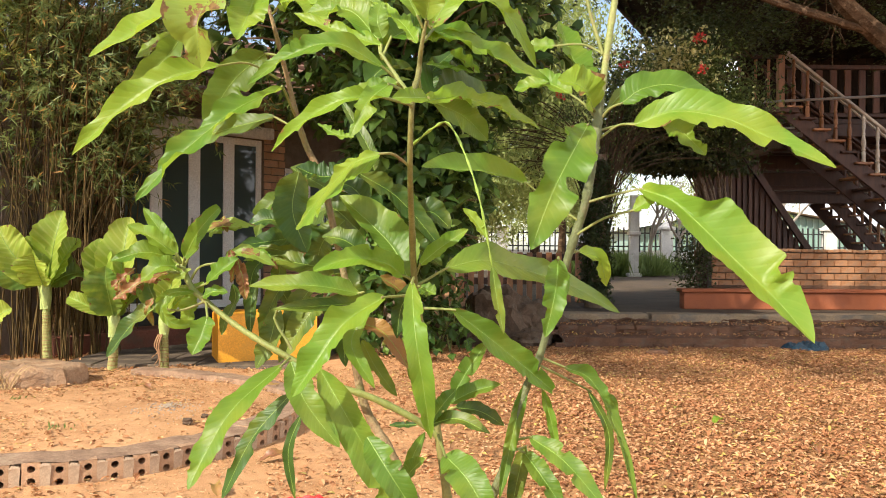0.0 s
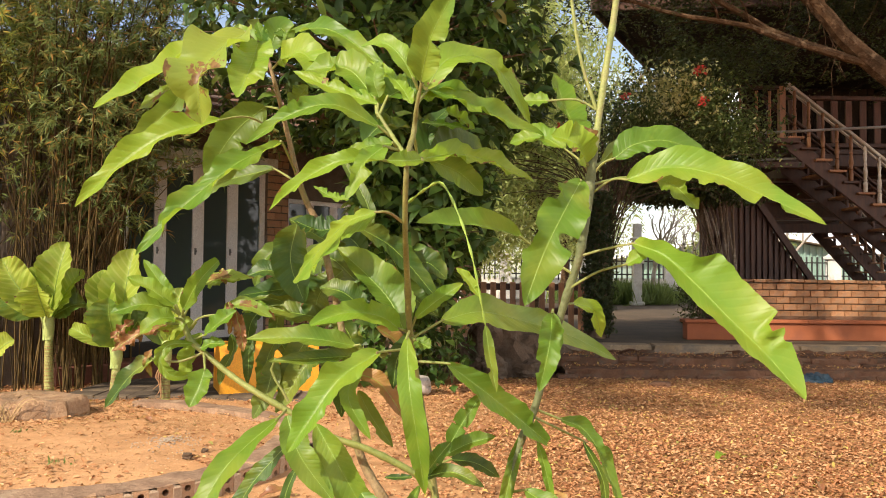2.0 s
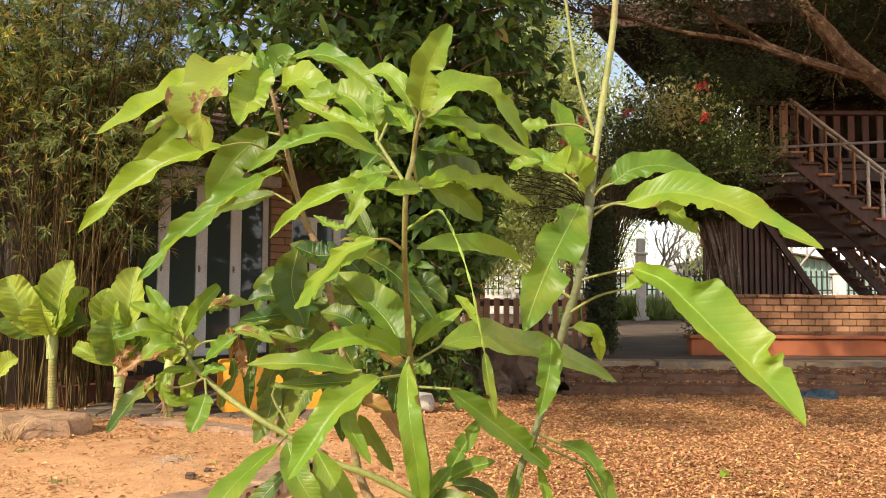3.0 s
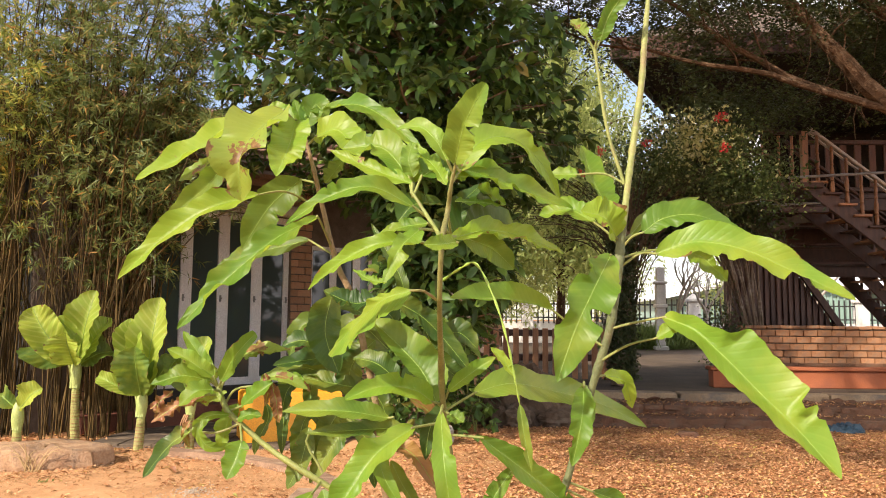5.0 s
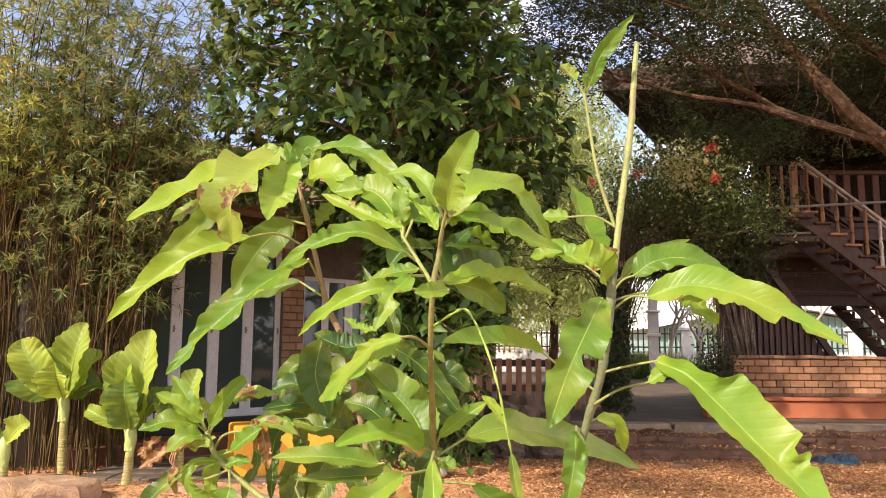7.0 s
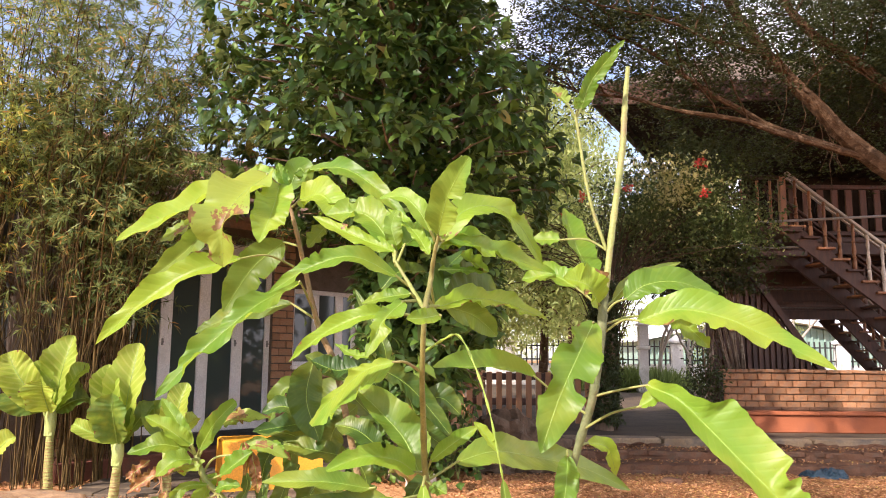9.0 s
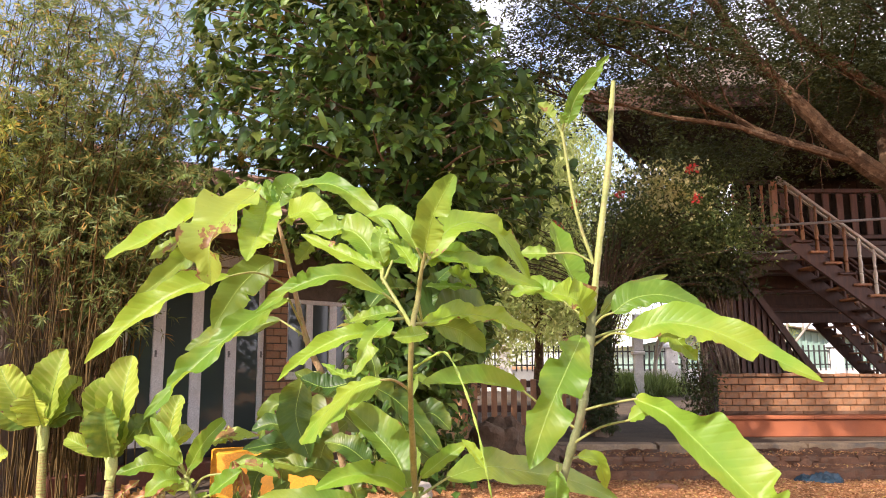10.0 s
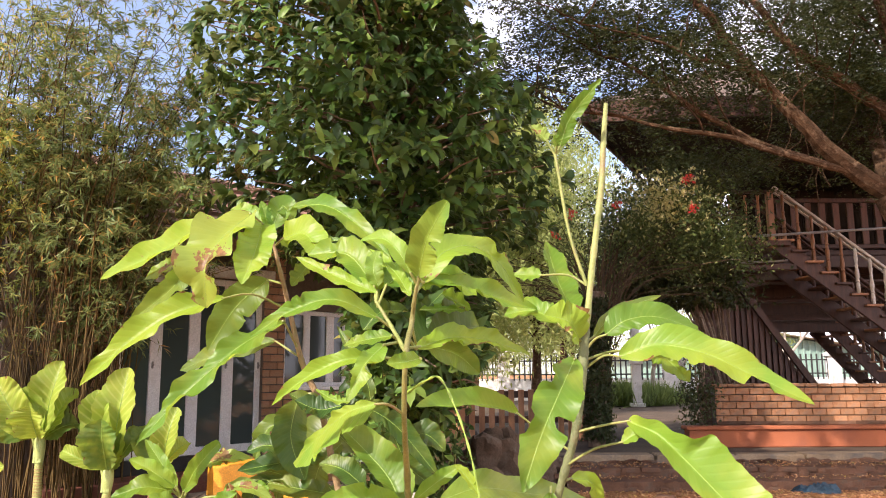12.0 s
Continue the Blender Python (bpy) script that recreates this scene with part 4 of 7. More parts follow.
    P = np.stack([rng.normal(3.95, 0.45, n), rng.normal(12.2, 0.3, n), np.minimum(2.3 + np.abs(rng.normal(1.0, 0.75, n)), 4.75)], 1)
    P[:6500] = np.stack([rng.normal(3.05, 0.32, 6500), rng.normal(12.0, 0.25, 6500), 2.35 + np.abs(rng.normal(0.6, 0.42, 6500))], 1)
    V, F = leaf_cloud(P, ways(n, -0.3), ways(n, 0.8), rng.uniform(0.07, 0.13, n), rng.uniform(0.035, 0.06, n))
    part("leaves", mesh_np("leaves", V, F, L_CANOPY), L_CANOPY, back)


build_broad_tree()
build_bamboo(-5.3, 7.65, 1.6, 6.0, "tall bamboo clump with yellowing leaves in a sun-bright colour", 3, 0.46, leafage=L_BAMBOOY, thin=0.5, clear=2.9)
build_bamboo(-5.6, 8.7, 2.6, 4.3, "bamboo thicket beside the brick house", 6, 0.12, lush=14, bare=120)
build_bamboo(-4.1, 7.7, 1.3, 5.7, "bamboo clump leaning over the glazed door", 4, 0.38, 0.5, 56, 10, thin=0.62, clear=3.1)
build_bamboo(-3.7, 7.9, 0.7, 5.0, "slender arching bamboo culms beside the glazed door", 9, 0.44, 0.8, 85, 10, thin=0.42, bare=20, clear=3.0)
build_bamboo(-6.9, 7.6, 1.9, 6.3, "tall yellowing bamboo clump in a sun-bright colour at the yard's edge", 5, 0.5, leafage=L_BAMBOOY, thin=0.55)
build_canopy_tree()
random.seed(11)
build_bougainvillea()
build_far_tree(2.3, 19.0, 8.2, 1.7, "pale feathery tree beyond the forecourt in sunlight")
build_far_tree(3.6, 23.0, 8.0, 2.4, "tall pale feathery tree beyond the forecourt")
build_far_tree(1.1, 25.0, 7.0, 2.2, "pale feathery tree by the boundary fence")
build_far_tree(0.6, 17.5, 6.5, 1.3, "slim feathery tree with reddish trunk")
build_far_tree(5.6, 33.0, 7.0, 2.5, "feathery tree behind the boundary fence")
build_far_tree(13.5, 36.0, 6.0, 2.5, "sparse feathery tree behind the boundary fence")

# ---- boundary, sheds ----
def build_far():
    shed = thing("green_shed", (20, 48, 0), "green sheet-metal shed with low gable", "building")
    b = Buf()
    x0, x1, xm, zm, y0, y1 = 12.0, 28.0, 18.5, 3.75, 46.0, 58.0
    b.add([(x0, y0, 0), (x1, y0, 0), (x1, y0, 2.2), (xm, y0, zm), (x0, y0, 2.4), (x0, y1, 0), (x1, y1, 0), (x1, y1, 2.2), (xm, y1, zm), (x0, y1, 2.4)], [(0, 1, 2, 3, 4), (9, 8, 7, 6, 5), (0, 4, 9, 5), (1, 6, 7, 2)])
    part("wall", b, M_GREENMETAL, shed, smooth=False)
    for k in range(41):
        r = Buf()
        x = x0 + 0.2 + k * 0.38
        zt = 2.4 + (zm - 2.4) * (x - x0) / (xm - x0) if x < xm else zm - (zm - 2.2) * (x - xm) / (x1 - xm)
        box(r, (x, y0 - 0.05, zt / 2), (0.09, 0.09, zt))
        part("rib", r, M_GREENMETAL, shed, smooth=False)
    b = Buf()
    b.add([(x0 - 0.6, y0 - 0.8, 2.36), (xm, y0 - 0.8, zm + 0.1), (x1 + 0.6, y0 - 0.8, 2.16), (x0 - 0.6, y1, 2.36), (xm, y1, zm + 0.1), (x1 + 0.6, y1, 2.16)], [(0, 1, 4, 3), (1, 2, 5, 4)])
    part("roof", b, M_WHITEWALL, shed, smooth=False)
    wall = thing("boundary_wall", (8, 28, 0), "white boundary wall with black picket fence", "wall", kind="structure")
    b = Buf()
    box(b, (4.0, 29.2, 0.55), (44.0, 0.2, 1.1))
    part("base_wall", b, M_WHITEWALL, wall)
    for k in range(12):
        b = Buf()
        x = -10 + 3.1 * k
        box(b, (x, 29.1, 0.95), (0.42, 0.42, 1.9), cut=0.02)
        box(b, (x, 29.1, 1.93), (0.56, 0.56, 0.12), cut=0.02)
        b.add([(x - .22, 28.88, 1.99), (x + .22, 28.88, 1.99), (x + .22, 29.32, 1.99), (x - .22, 29.32, 1.99), (x, 29.1, 2.2)], [(0, 1, 4), (1, 2, 4), (2, 3, 4), (3, 0, 4)])
        part("pillar", b, M_WHITEWALL, wall, smooth=False)
    for k in range(150):
        b = Buf()
        x = -8 + 0.2 * k
        box(b, (x, 29.1, 1.5), (0.05, 0.04, 0.95))
        part("picket", b, M_BLACK, wall, smooth=False)
    b = Buf()
    box(b, (6, 29.13, 1.75), (30, 0.04, 0.05))
    box(b, (6, 29.13, 1.25), (30, 0.04, 0.05))
    part("rail", b, M_BLACK, wall, smooth=False)


build_far()

# ---- the young mango tree ----
def mango_material(name, deep, bright, vein, brown=0.0, dead=(0.14, 0.075, 0.025), glow=0.42, patch=None, ribs=0.13):
    """A leathery leaf: side veins in the relief and colour, a pale midrib, scorched patches, light passing through."""
    m, t, b = begin(name)
    uv = t.nodes.new("ShaderNodeUVMap").outputs[0]
    sp = t.nodes.new("ShaderNodeSeparateXYZ")
    t.links.new(uv, sp.inputs[0])

    def math_(op, a, c=None, d=None):
        q = t.nodes.new("ShaderNodeMath")
        q.operation = op
        for i, s in enumerate((a, c, d)):
            if s is None:
                continue
            if isinstance(s, bpy.types.NodeSocket):
                t.links.new(s, q.inputs[i])
            else:
                q.inputs[i].default_value = s
        return q.outputs[0]
    rnd = t.nodes.new("ShaderNodeObjectInfo").outputs["Random"]
    across = math_("ABSOLUTE", math_("SUBTRACT", sp.outputs[1], 0.5))
    wave = math_("SINE", math_("MULTIPLY", math_("SUBTRACT", sp.outputs[0], math_("MULTIPLY", across, 0.20)), math_("MULTIPLY_ADD", rnd, 50.0, 105.0)))
    veins = ramp(t, math_("MULTIPLY_ADD", wave, 0.5, 0.5), [(0.70, (0, 0, 0)), (1.0, (1, 1, 1))])
    rib = ramp(t, across, [(0.005, (1, 1, 1)), (0.013, (0, 0, 0))])
    blot = noise_of(t, 14, 6)
    col = mixed(t, deep, bright, math_("ADD", math_("MULTIPLY", rnd, 0.6), math_("MULTIPLY", blot, 0.4)))
    pale = ramp(t, math_("ADD", noise_of(t, 9, 4), math_("MULTIPLY", rnd, 0.12)), [(0.52, (0, 0, 0)), (0.72, (1, 1, 1))])
    col = mixed(t, col, mixed(t, col, (0.40, 0.41, 0.05), 0.32), pale)
    col = mixed(t, col, vein, math_("MULTIPLY", veins, math_("MULTIPLY", blot, ribs)))
    col = mixed(t, col, vein, math_("MULTIPLY", rib, 0.7))
    speck = ramp(t, noise_of(t, 160, 3), [(0.64, (0, 0, 0)), (0.70, (1, 1, 1))])
    col = mixed(t, col, (0.10, 0.12, 0.03), math_("MULTIPLY", speck, 0.25))
    edge = ramp(t, across, [(0.36, (0, 0, 0)), (0.5, (1, 1, 1))])
    burn = ramp(t, math_("ADD", math_("ADD", noise_of(t, 22, 5), math_("MULTIPLY", edge, 0.11)), brown), [(0.735, (0, 0, 0)), (0.755, (1, 1, 1))])
    if patch:      # one burnt-out patch of ragged outline
        dist = math_("ADD", math_("POWER", math_("DIVIDE", math_("SUBTRACT", sp.outputs[0], patch[0]), patch[2]), 2.0), math_("POWER", math_("DIVIDE", math_("SUBTRACT", sp.outputs[1], patch[1]), patch[3]), 2.0))
        spot = ramp(t, math_("ADD", dist, math_("MULTIPLY", math_("SUBTRACT", noise_of(t, 75, 4), 0.5), 8.0)), [(0.0, (1, 1, 1)), (1.0, (0, 0, 0))])
        spot = ramp(t, spot, [(0.02, (0, 0, 0)), (0.06, (1, 1, 1))])
        burn = math_("MAXIMUM", burn, spot)
    scorch = mixed(t, dead, (0.33, 0.19, 0.07), ramp(t, noise_of(t, 70, 5), [(0.35, (0, 0, 0)), (0.65, (1, 1, 1))]))
    col = mixed(t, col, scorch, burn)
    t.links.new(col, b.inputs["Base Color"])
    b.inputs["Roughness"].default_value = 0.42
    b.inputs["Specular IOR Level"].default_value = 0.36
    hgt = math_("SUBTRACT", math_("MULTIPLY", noise_of(t, 60, 4), 0.5), math_("ADD", math_("MULTIPLY", veins, 0.3), math_("MULTIPLY", wave, 0.07)))
    bumped(t, b, hgt, 0.4, 0.0015)
    tr = t.nodes.new("ShaderNodeBsdfTranslucent")
    t.links.new(mixed(t, mixed(t, col, (0.58, 0.76, 0.06), 0.42), scorch, burn), tr.inputs[0])
    mx = t.nodes.new("ShaderNodeMixShader")
    mx.inputs[0].default_value = glow
    t.links.new(b.outputs[0], mx.inputs[1])
    t.links.new(tr.outputs[0], mx.inputs[2])
    t.links.new(mx.outputs[0], t.nodes["Material Output"].inputs[0])
    return m


MANGO = {
    "green": mango_material("mango_leaf", (0.045, 0.137, 0.011), (0.178, 0.335, 0.036), (0.34, 0.45, 0.10)),
    "yellow": mango_material("mango_leaf_pale", (0.145, 0.265, 0.022), (0.265, 0.395, 0.038), (0.50, 0.55, 0.13), 0.05),
    # dark copy: shade between the leaves is put into the colour
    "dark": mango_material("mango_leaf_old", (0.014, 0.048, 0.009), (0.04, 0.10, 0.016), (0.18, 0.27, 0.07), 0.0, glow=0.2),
    "mid": mango_material("mango_leaf_deep", (0.038, 0.112, 0.012), (0.135, 0.25, 0.034), (0.32, 0.42, 0.11), 0.0, glow=0.34),
    "dull": mango_material("mango_leaf_underside", (0.058, 0.12, 0.02), (0.125, 0.215, 0.036), (0.26, 0.33, 0.09), 0.02, glow=0.45),
    "burnt": mango_material("mango_leaf_scorched", (0.14, 0.23, 0.035), (0.25, 0.345, 0.06), (0.45, 0.50, 0.13), 0.05, patch=(0.62, 0.36, 0.15, 0.26)),
    "dry": mango_material("mango_leaf_dead", (0.17, 0.062, 0.03), (0.34, 0.145, 0.07), (0.34, 0.19, 0.10), 0.12, glow=0.15),
}
M_STEM = surface("young_green_stem", (0.16, 0.20, 0.045), (0.29, 0.31, 0.09), 18, 160, 0.5, 0.25, stain=(0.22, 0.15, 0.07))
M_TWIG = surface("woody_mango_stem", (0.19, 0.12, 0.06), (0.36, 0.26, 0.15), 20, 120, 0.85, 0.5, stain=(0.20, 0.20, 0.08))
M_BROWNSTEM = surface("ripening_brown_stem", (0.13, 0.125, 0.033), (0.25, 0.235, 0.07), 18, 160, 0.6, 0.3, stain=(0.15, 0.17, 0.04))
M_DEEPSTEM = surface("dark_green_stem", (0.085, 0.105, 0.04), (0.16, 0.18, 0.075), 16, 140, 0.6, 0.35, stain=(0.14, 0.10, 0.05))
M_RIB = surface("pale_leaf_midrib", (0.20, 0.32, 0.04), (0.30, 0.42, 0.08), 30, 200, 0.5, 0.1)

mango = thing("mango_sapling", (0.03, 1.42, 0), "young mango tree with long bright leaves, some bitten and scorched", "young tree")
MSEED = random.Random(5)


def mango_stem(pts, radii, bark="green"):
    n = 8 * len(pts)
    c = curve(pts, n)
    rr = [np.interp(i / n * (len(pts) - 1), range(len(pts)), radii) for i in range(n + 1)]
    # leaf scars swell the stem here and there
    rr = [r * (1.0 + 0.16 * (MSEED.random() < 0.16)) for r in rr]
    b = Buf()
    tube(b, c, rr, 10)
    part("stem", b, {"green": M_STEM, "grey": M_TWIG, "brown": M_BROWNSTEM, "deep": M_DEEPSTEM}[bark], mango, {"green": "", "grey": "grey-brown woody stem", "brown": "brownish ripening stem", "deep": "dark green older stem"}[bark])


def mango_leaf(pts, wl, wr, face=(0, -0.75, 0.65), stalk=None, sort="green", wave=0.35, cut=1.0, bites=()):
    """One leaf along its midrib, its two halves wl and wr wide: a lance-shaped blade with a waved margin, bites out of its edges and a stalk."""
    NU, NV = 72, 5
    line = curve(pts, NU)
    face = Vector(face)
    ph, ph2 = MSEED.uniform(0, 6), MSEED.uniform(0, 6)
    fold = MSEED.uniform(0.22, 0.62)
    ruffle, beat = MSEED.uniform(0.05, 0.2), MSEED.uniform(38, 60)
    rows, uv = [], []
    bites = list(bites)
    for k in range(MSEED.choice((0, 0, 0, 1, 1, 2, 3)) * (not bites)):
        bites.append((MSEED.uniform(0.25, 0.9), MSEED.choice((-1, 1)), MSEED.uniform(0.2, 0.65), MSEED.uniform(0.025, 0.075)))
    for i, p in enumerate(line):
        u = i / NU
        t = (line[min(i + 1, NU)] - line[max(i - 1, 0)]).normalized()
        nrm = (face - t * face.dot(t)).normalized()
        side = t.cross(nrm)
        full = (1 - (1 - min(1.0, (u + 0.01) / 0.33)) ** 2) ** 0.75 * (1 - (1 - min(1.0, (1 - u) / 0.5)) ** 2.3) ** 0.85
        if cut < 1 and u > cut:
            full = 0.01
            p = line[int(cut * NU)] + t * 0.001
        for j in range(-NV, NV + 1):
            v = j / NV
            w = full * (wr if v > 0 else wl)
            ww = w
            for u0, s, depth, ln in bites:
                du = abs(u - u0 + 0.012 * noise.noise((abs(v) * 6, u0 * 9, ph)))
                if s * v < 0 and du < ln / 2:
                    k = 1 - (du / (ln / 2)) ** 8
                    ww *= 1 - min(0.92, depth * k * (0.95 + 0.25 * noise.noise((u * 14, u0 * 20, ph))))
            ww *= 1 + 0.06 * noise.noise((u * 9 + ph, 3.0 if v > 0 else 8.0, ph2)) + 0.06 * noise.noise((u * 34, 3.0 if v > 0 else 8.0, ph))
            half = 0.5 * (wl + wr) * full
            lift = abs(v) ** 1.25 * w * fold + (0.22 + wave) * 0.32 * half * v * v * math.sin(u * 19 + ph + (1.7 if v > 0 else 0)) + (0.12 + wave) * ruffle * half * abs(v) ** 1.5 * math.sin((u - 0.10 * abs(v)) * beat + ph2 + (0.9 if v > 0 else 0)) * (0.75 + 1.3 * noise.noise((u * 4, ph, 1.0 if v > 0 else 5.0)))
            rows.append(p + side * (v * ww) + nrm * lift)
            uv.append((u, 0.5 + 0.5 * v))
    k = 2 * NV + 1
    b = Buf()
    b.add(rows, [(i * k + j, i * k + j + 1, (i + 1) * k + j + 1, (i + 1) * k + j) for i in range(NU) for j in range(2 * NV)], uv)
    names = {"green": "", "mid": "deeper green leaf", "yellow": "yellowing leaf", "dark": "dark leaf with inner shade in its colour", "dull": "dull leaf seen from below", "burnt": "leaf with scorched brown patches", "dry": "dry brown dead leaf"}
    leaf = part("leaf", b, MANGO[sort], mango, names[sort])
    r = Buf()
    nr = line[:int(NU * min(cut, 0.97))]
    tube(r, nr, taper(max(0.0007, (wl + wr) * 0.008), 0.0004, len(nr) - 1), 6)
    part("midrib", r, M_RIB, leaf)
    if stalk:
        s = Buf()
        c = curve([*stalk, pts[0], line[1]], 12)
        tube(s, c, taper(0.0026, 0.0016, 12), 7)
        part("leaf_stalk", s, M_STEM, mango)


mango_stem([(-0.073, 1.220, 1.446), (-0.083, 1.240, 1.403), (-0.089, 1.260, 1.360), (-0.096, 1.200, 1.307), (-0.100, 1.240, 1.211), (-0.099, 1.330, 1.116), (-0.095, 1.400, 1.020), (-0.064, 1.460, 0.817), (-0.053, 1.460, 0.745), (-0.035, 1.460, 0.626), (-0.021, 1.460, 0.496), (0.020, 1.420, 0.350), (0.030, 1.400, -0.030)], [0.0022, 0.0033, 0.0044, 0.0042, 0.0044, 0.0053, 0.0056, 0.0058, 0.0071, 0.0084, 0.0103, 0.0118, 0.0139], "brown")
mango_stem([(-0.096, 1.200, 1.311), (-0.120, 1.250, 1.351), (-0.149, 1.280, 1.398)], [0.0037, 0.0033, 0.0028], "green")
mango_stem([(-0.400, 1.570, 1.582), (-0.375, 1.560, 1.501), (-0.354, 1.560, 1.421), (-0.328, 1.540, 1.332), (-0.311, 1.540, 1.281), (-0.281, 1.530, 1.222), (-0.253, 1.520, 1.114), (-0.225, 1.500, 0.998), (-0.198, 1.500, 0.809), (-0.142, 1.480, 0.708), (-0.068, 1.470, 0.575), (-0.020, 1.460, 0.485), (0.020, 1.420, 0.350), (0.030, 1.400, -0.030)], [0.0031, 0.0043, 0.0049, 0.0054, 0.0060, 0.0066, 0.0065, 0.0064, 0.0079, 0.0085, 0.0091, 0.0097, 0.0111, 0.0130], "grey")
mango_stem([(-0.525, 1.460, 1.055), (-0.503, 1.450, 1.013), (-0.474, 1.440, 0.989), (-0.422, 1.430, 0.950), (-0.367, 1.420, 0.917), (-0.314, 1.420, 0.887), (-0.242, 1.430, 0.842), (-0.171, 1.440, 0.815), (-0.095, 1.450, 0.775), (-0.053, 1.460, 0.742)], [0.0045, 0.0058, 0.0051, 0.0050, 0.0056, 0.0056, 0.0057, 0.0063, 0.0064, 0.0064], "green")
mango_stem([(0.306, 1.500, 1.830), (0.295, 1.490, 1.740), (0.285, 1.480, 1.646), (0.259, 1.460, 1.496), (0.236, 1.440, 1.353)], [0.0046, 0.0059, 0.0065, 0.0064, 0.0063], "green")
mango_stem([(0.238, 1.440, 1.369), (0.233, 1.440, 1.332), (0.223, 1.430, 1.258), (0.206, 1.420, 1.167), (0.183, 1.430, 1.088), (0.162, 1.440, 1.010), (0.131, 1.450, 0.890), (0.106, 1.450, 0.830), (0.066, 1.450, 0.686), (0.026, 1.460, 0.579), (-0.015, 1.460, 0.465), (0.020, 1.420, 0.350), (0.030, 1.400, -0.030)], [0.0070, 0.0089, 0.0088, 0.0081, 0.0076, 0.0070, 0.0070, 0.0070, 0.0077, 0.0084, 0.0090, 0.0104, 0.0122], "deep")
mango_stem([(0.191, 1.460, 1.709), (0.214, 1.460, 1.551), (0.245, 1.460, 1.445)], [0.0032, 0.0032, 0.0039], "green")
WITHERED = [(-0.096, 1.240, 1.247), (-0.065, 1.200, 1.266), (-0.042, 1.180, 1.270), (-0.017, 1.160, 1.221), (0.002, 1.150, 1.161), (0.014, 1.150, 1.104), (0.023, 1.160, 1.060)]
mango_leaf([(-0.421, 1.500, 1.598), (-0.454, 1.420, 1.538), (-0.474, 1.380, 1.474), (-0.473, 1.400, 1.399)], 0.051, 0.051, face=(-0.2, -0.9, 0.35), stalk=[(-0.400, 1.570, 1.579)], sort="burnt", wave=0.7, bites=[(0.66, 1, 0.62, 0.17), (0.85, -1, 0.3, 0.1)])
mango_leaf([(-0.391, 1.470, 1.572), (-0.388, 1.400, 1.504), (-0.401, 1.360, 1.439)], 0.034, 0.034, face=(0.1, -0.9, 0.3), stalk=[(-0.400, 1.570, 1.579)], wave=0.6, bites=[(0.9, 1, 0.4, 0.16)])
mango_leaf([(-0.494, 1.500, 1.585), (-0.581, 1.580, 1.562), (-0.690, 1.650, 1.529), (-0.806, 1.700, 1.492)], 0.042, 0.033, face=(-0.2, -0.9, 0.5), stalk=[(-0.400, 1.570, 1.579)], sort="yellow")
mango_leaf([(-0.567, 1.620, 1.546), (-0.643, 1.680, 1.525), (-0.710, 1.710, 1.493)], 0.027, 0.020, face=(0, -0.9, 0.5), sort="burnt", bites=[(0.4, -1, 0.6, 0.3)])
mango_leaf([(-0.552, 1.550, 1.505), (-0.606, 1.580, 1.453), (-0.702, 1.620, 1.390)], 0.026, 0.023, face=(0.2, -0.9, 0.2), sort="dull", bites=[(0.5, 1, 0.35, 0.3)])
mango_leaf([(-0.470, 1.500, 1.428), (-0.562, 1.480, 1.396), (-0.648, 1.480, 1.339), (-0.745, 1.500, 1.257)], 0.027, 0.027, face=(0, -0.9, 0.5), stalk=[(-0.370, 1.560, 1.417), (-0.420, 1.520, 1.438)], sort="yellow", wave=0.6)
mango_leaf([(-0.407, 1.600, 1.477), (-0.471, 1.600, 1.420), (-0.528, 1.600, 1.328)], 0.037, 0.037, face=(0.2, -0.9, 0.1), stalk=[(-0.363, 1.560, 1.462)], sort="dull")
mango_leaf([(-0.339, 1.450, 1.376), (-0.401, 1.400, 1.335), (-0.456, 1.370, 1.282), (-0.511, 1.350, 1.224), (-0.567, 1.350, 1.162)], 0.032, 0.022, face=(-0.3, -0.9, 0.5), stalk=[(-0.330, 1.540, 1.332)], wave=1, bites=[(0.72, 1, 0.5, 0.13)])
mango_leaf([(-0.382, 1.580, 1.346), (-0.510, 1.620, 1.320), (-0.600, 1.650, 1.287)], 0.024, 0.024, face=(0, -0.9, 0.5), stalk=[(-0.324, 1.540, 1.312)], sort="dull")
mango_leaf([(-0.398, 1.560, 1.583), (-0.417, 1.560, 1.639)], 0.013, 0.013, face=(0.3, -0.8, 0.3), stalk=[(-0.400, 1.570, 1.579)])
mango_leaf([(-0.392, 1.560, 1.579), (-0.373, 1.570, 1.630), (-0.350, 1.570, 1.598)], 0.025, 0.025, face=(0.2, -0.9, 0.3), stalk=[(-0.400, 1.570, 1.579)])
mango_leaf([(-0.410, 1.560, 1.586), (-0.451, 1.580, 1.623), (-0.492, 1.600, 1.629)], 0.016, 0.016, face=(0, -0.75, 0.65), stalk=[(-0.400, 1.570, 1.579)])
mango_leaf([(-0.367, 1.640, 1.644), (-0.284, 1.580, 1.633), (-0.212, 1.530, 1.583), (-0.137, 1.480, 1.503)], 0.019, 0.029, face=(0, -0.9, 0.5), stalk=[(-0.392, 1.570, 1.582)], wave=0.6)
mango_leaf([(-0.361, 1.520, 1.551), (-0.309, 1.480, 1.553), (-0.261, 1.440, 1.491)], 0.034, 0.034, face=(0.2, -0.9, 0.3), stalk=[(-0.383, 1.560, 1.545)], sort="yellow")
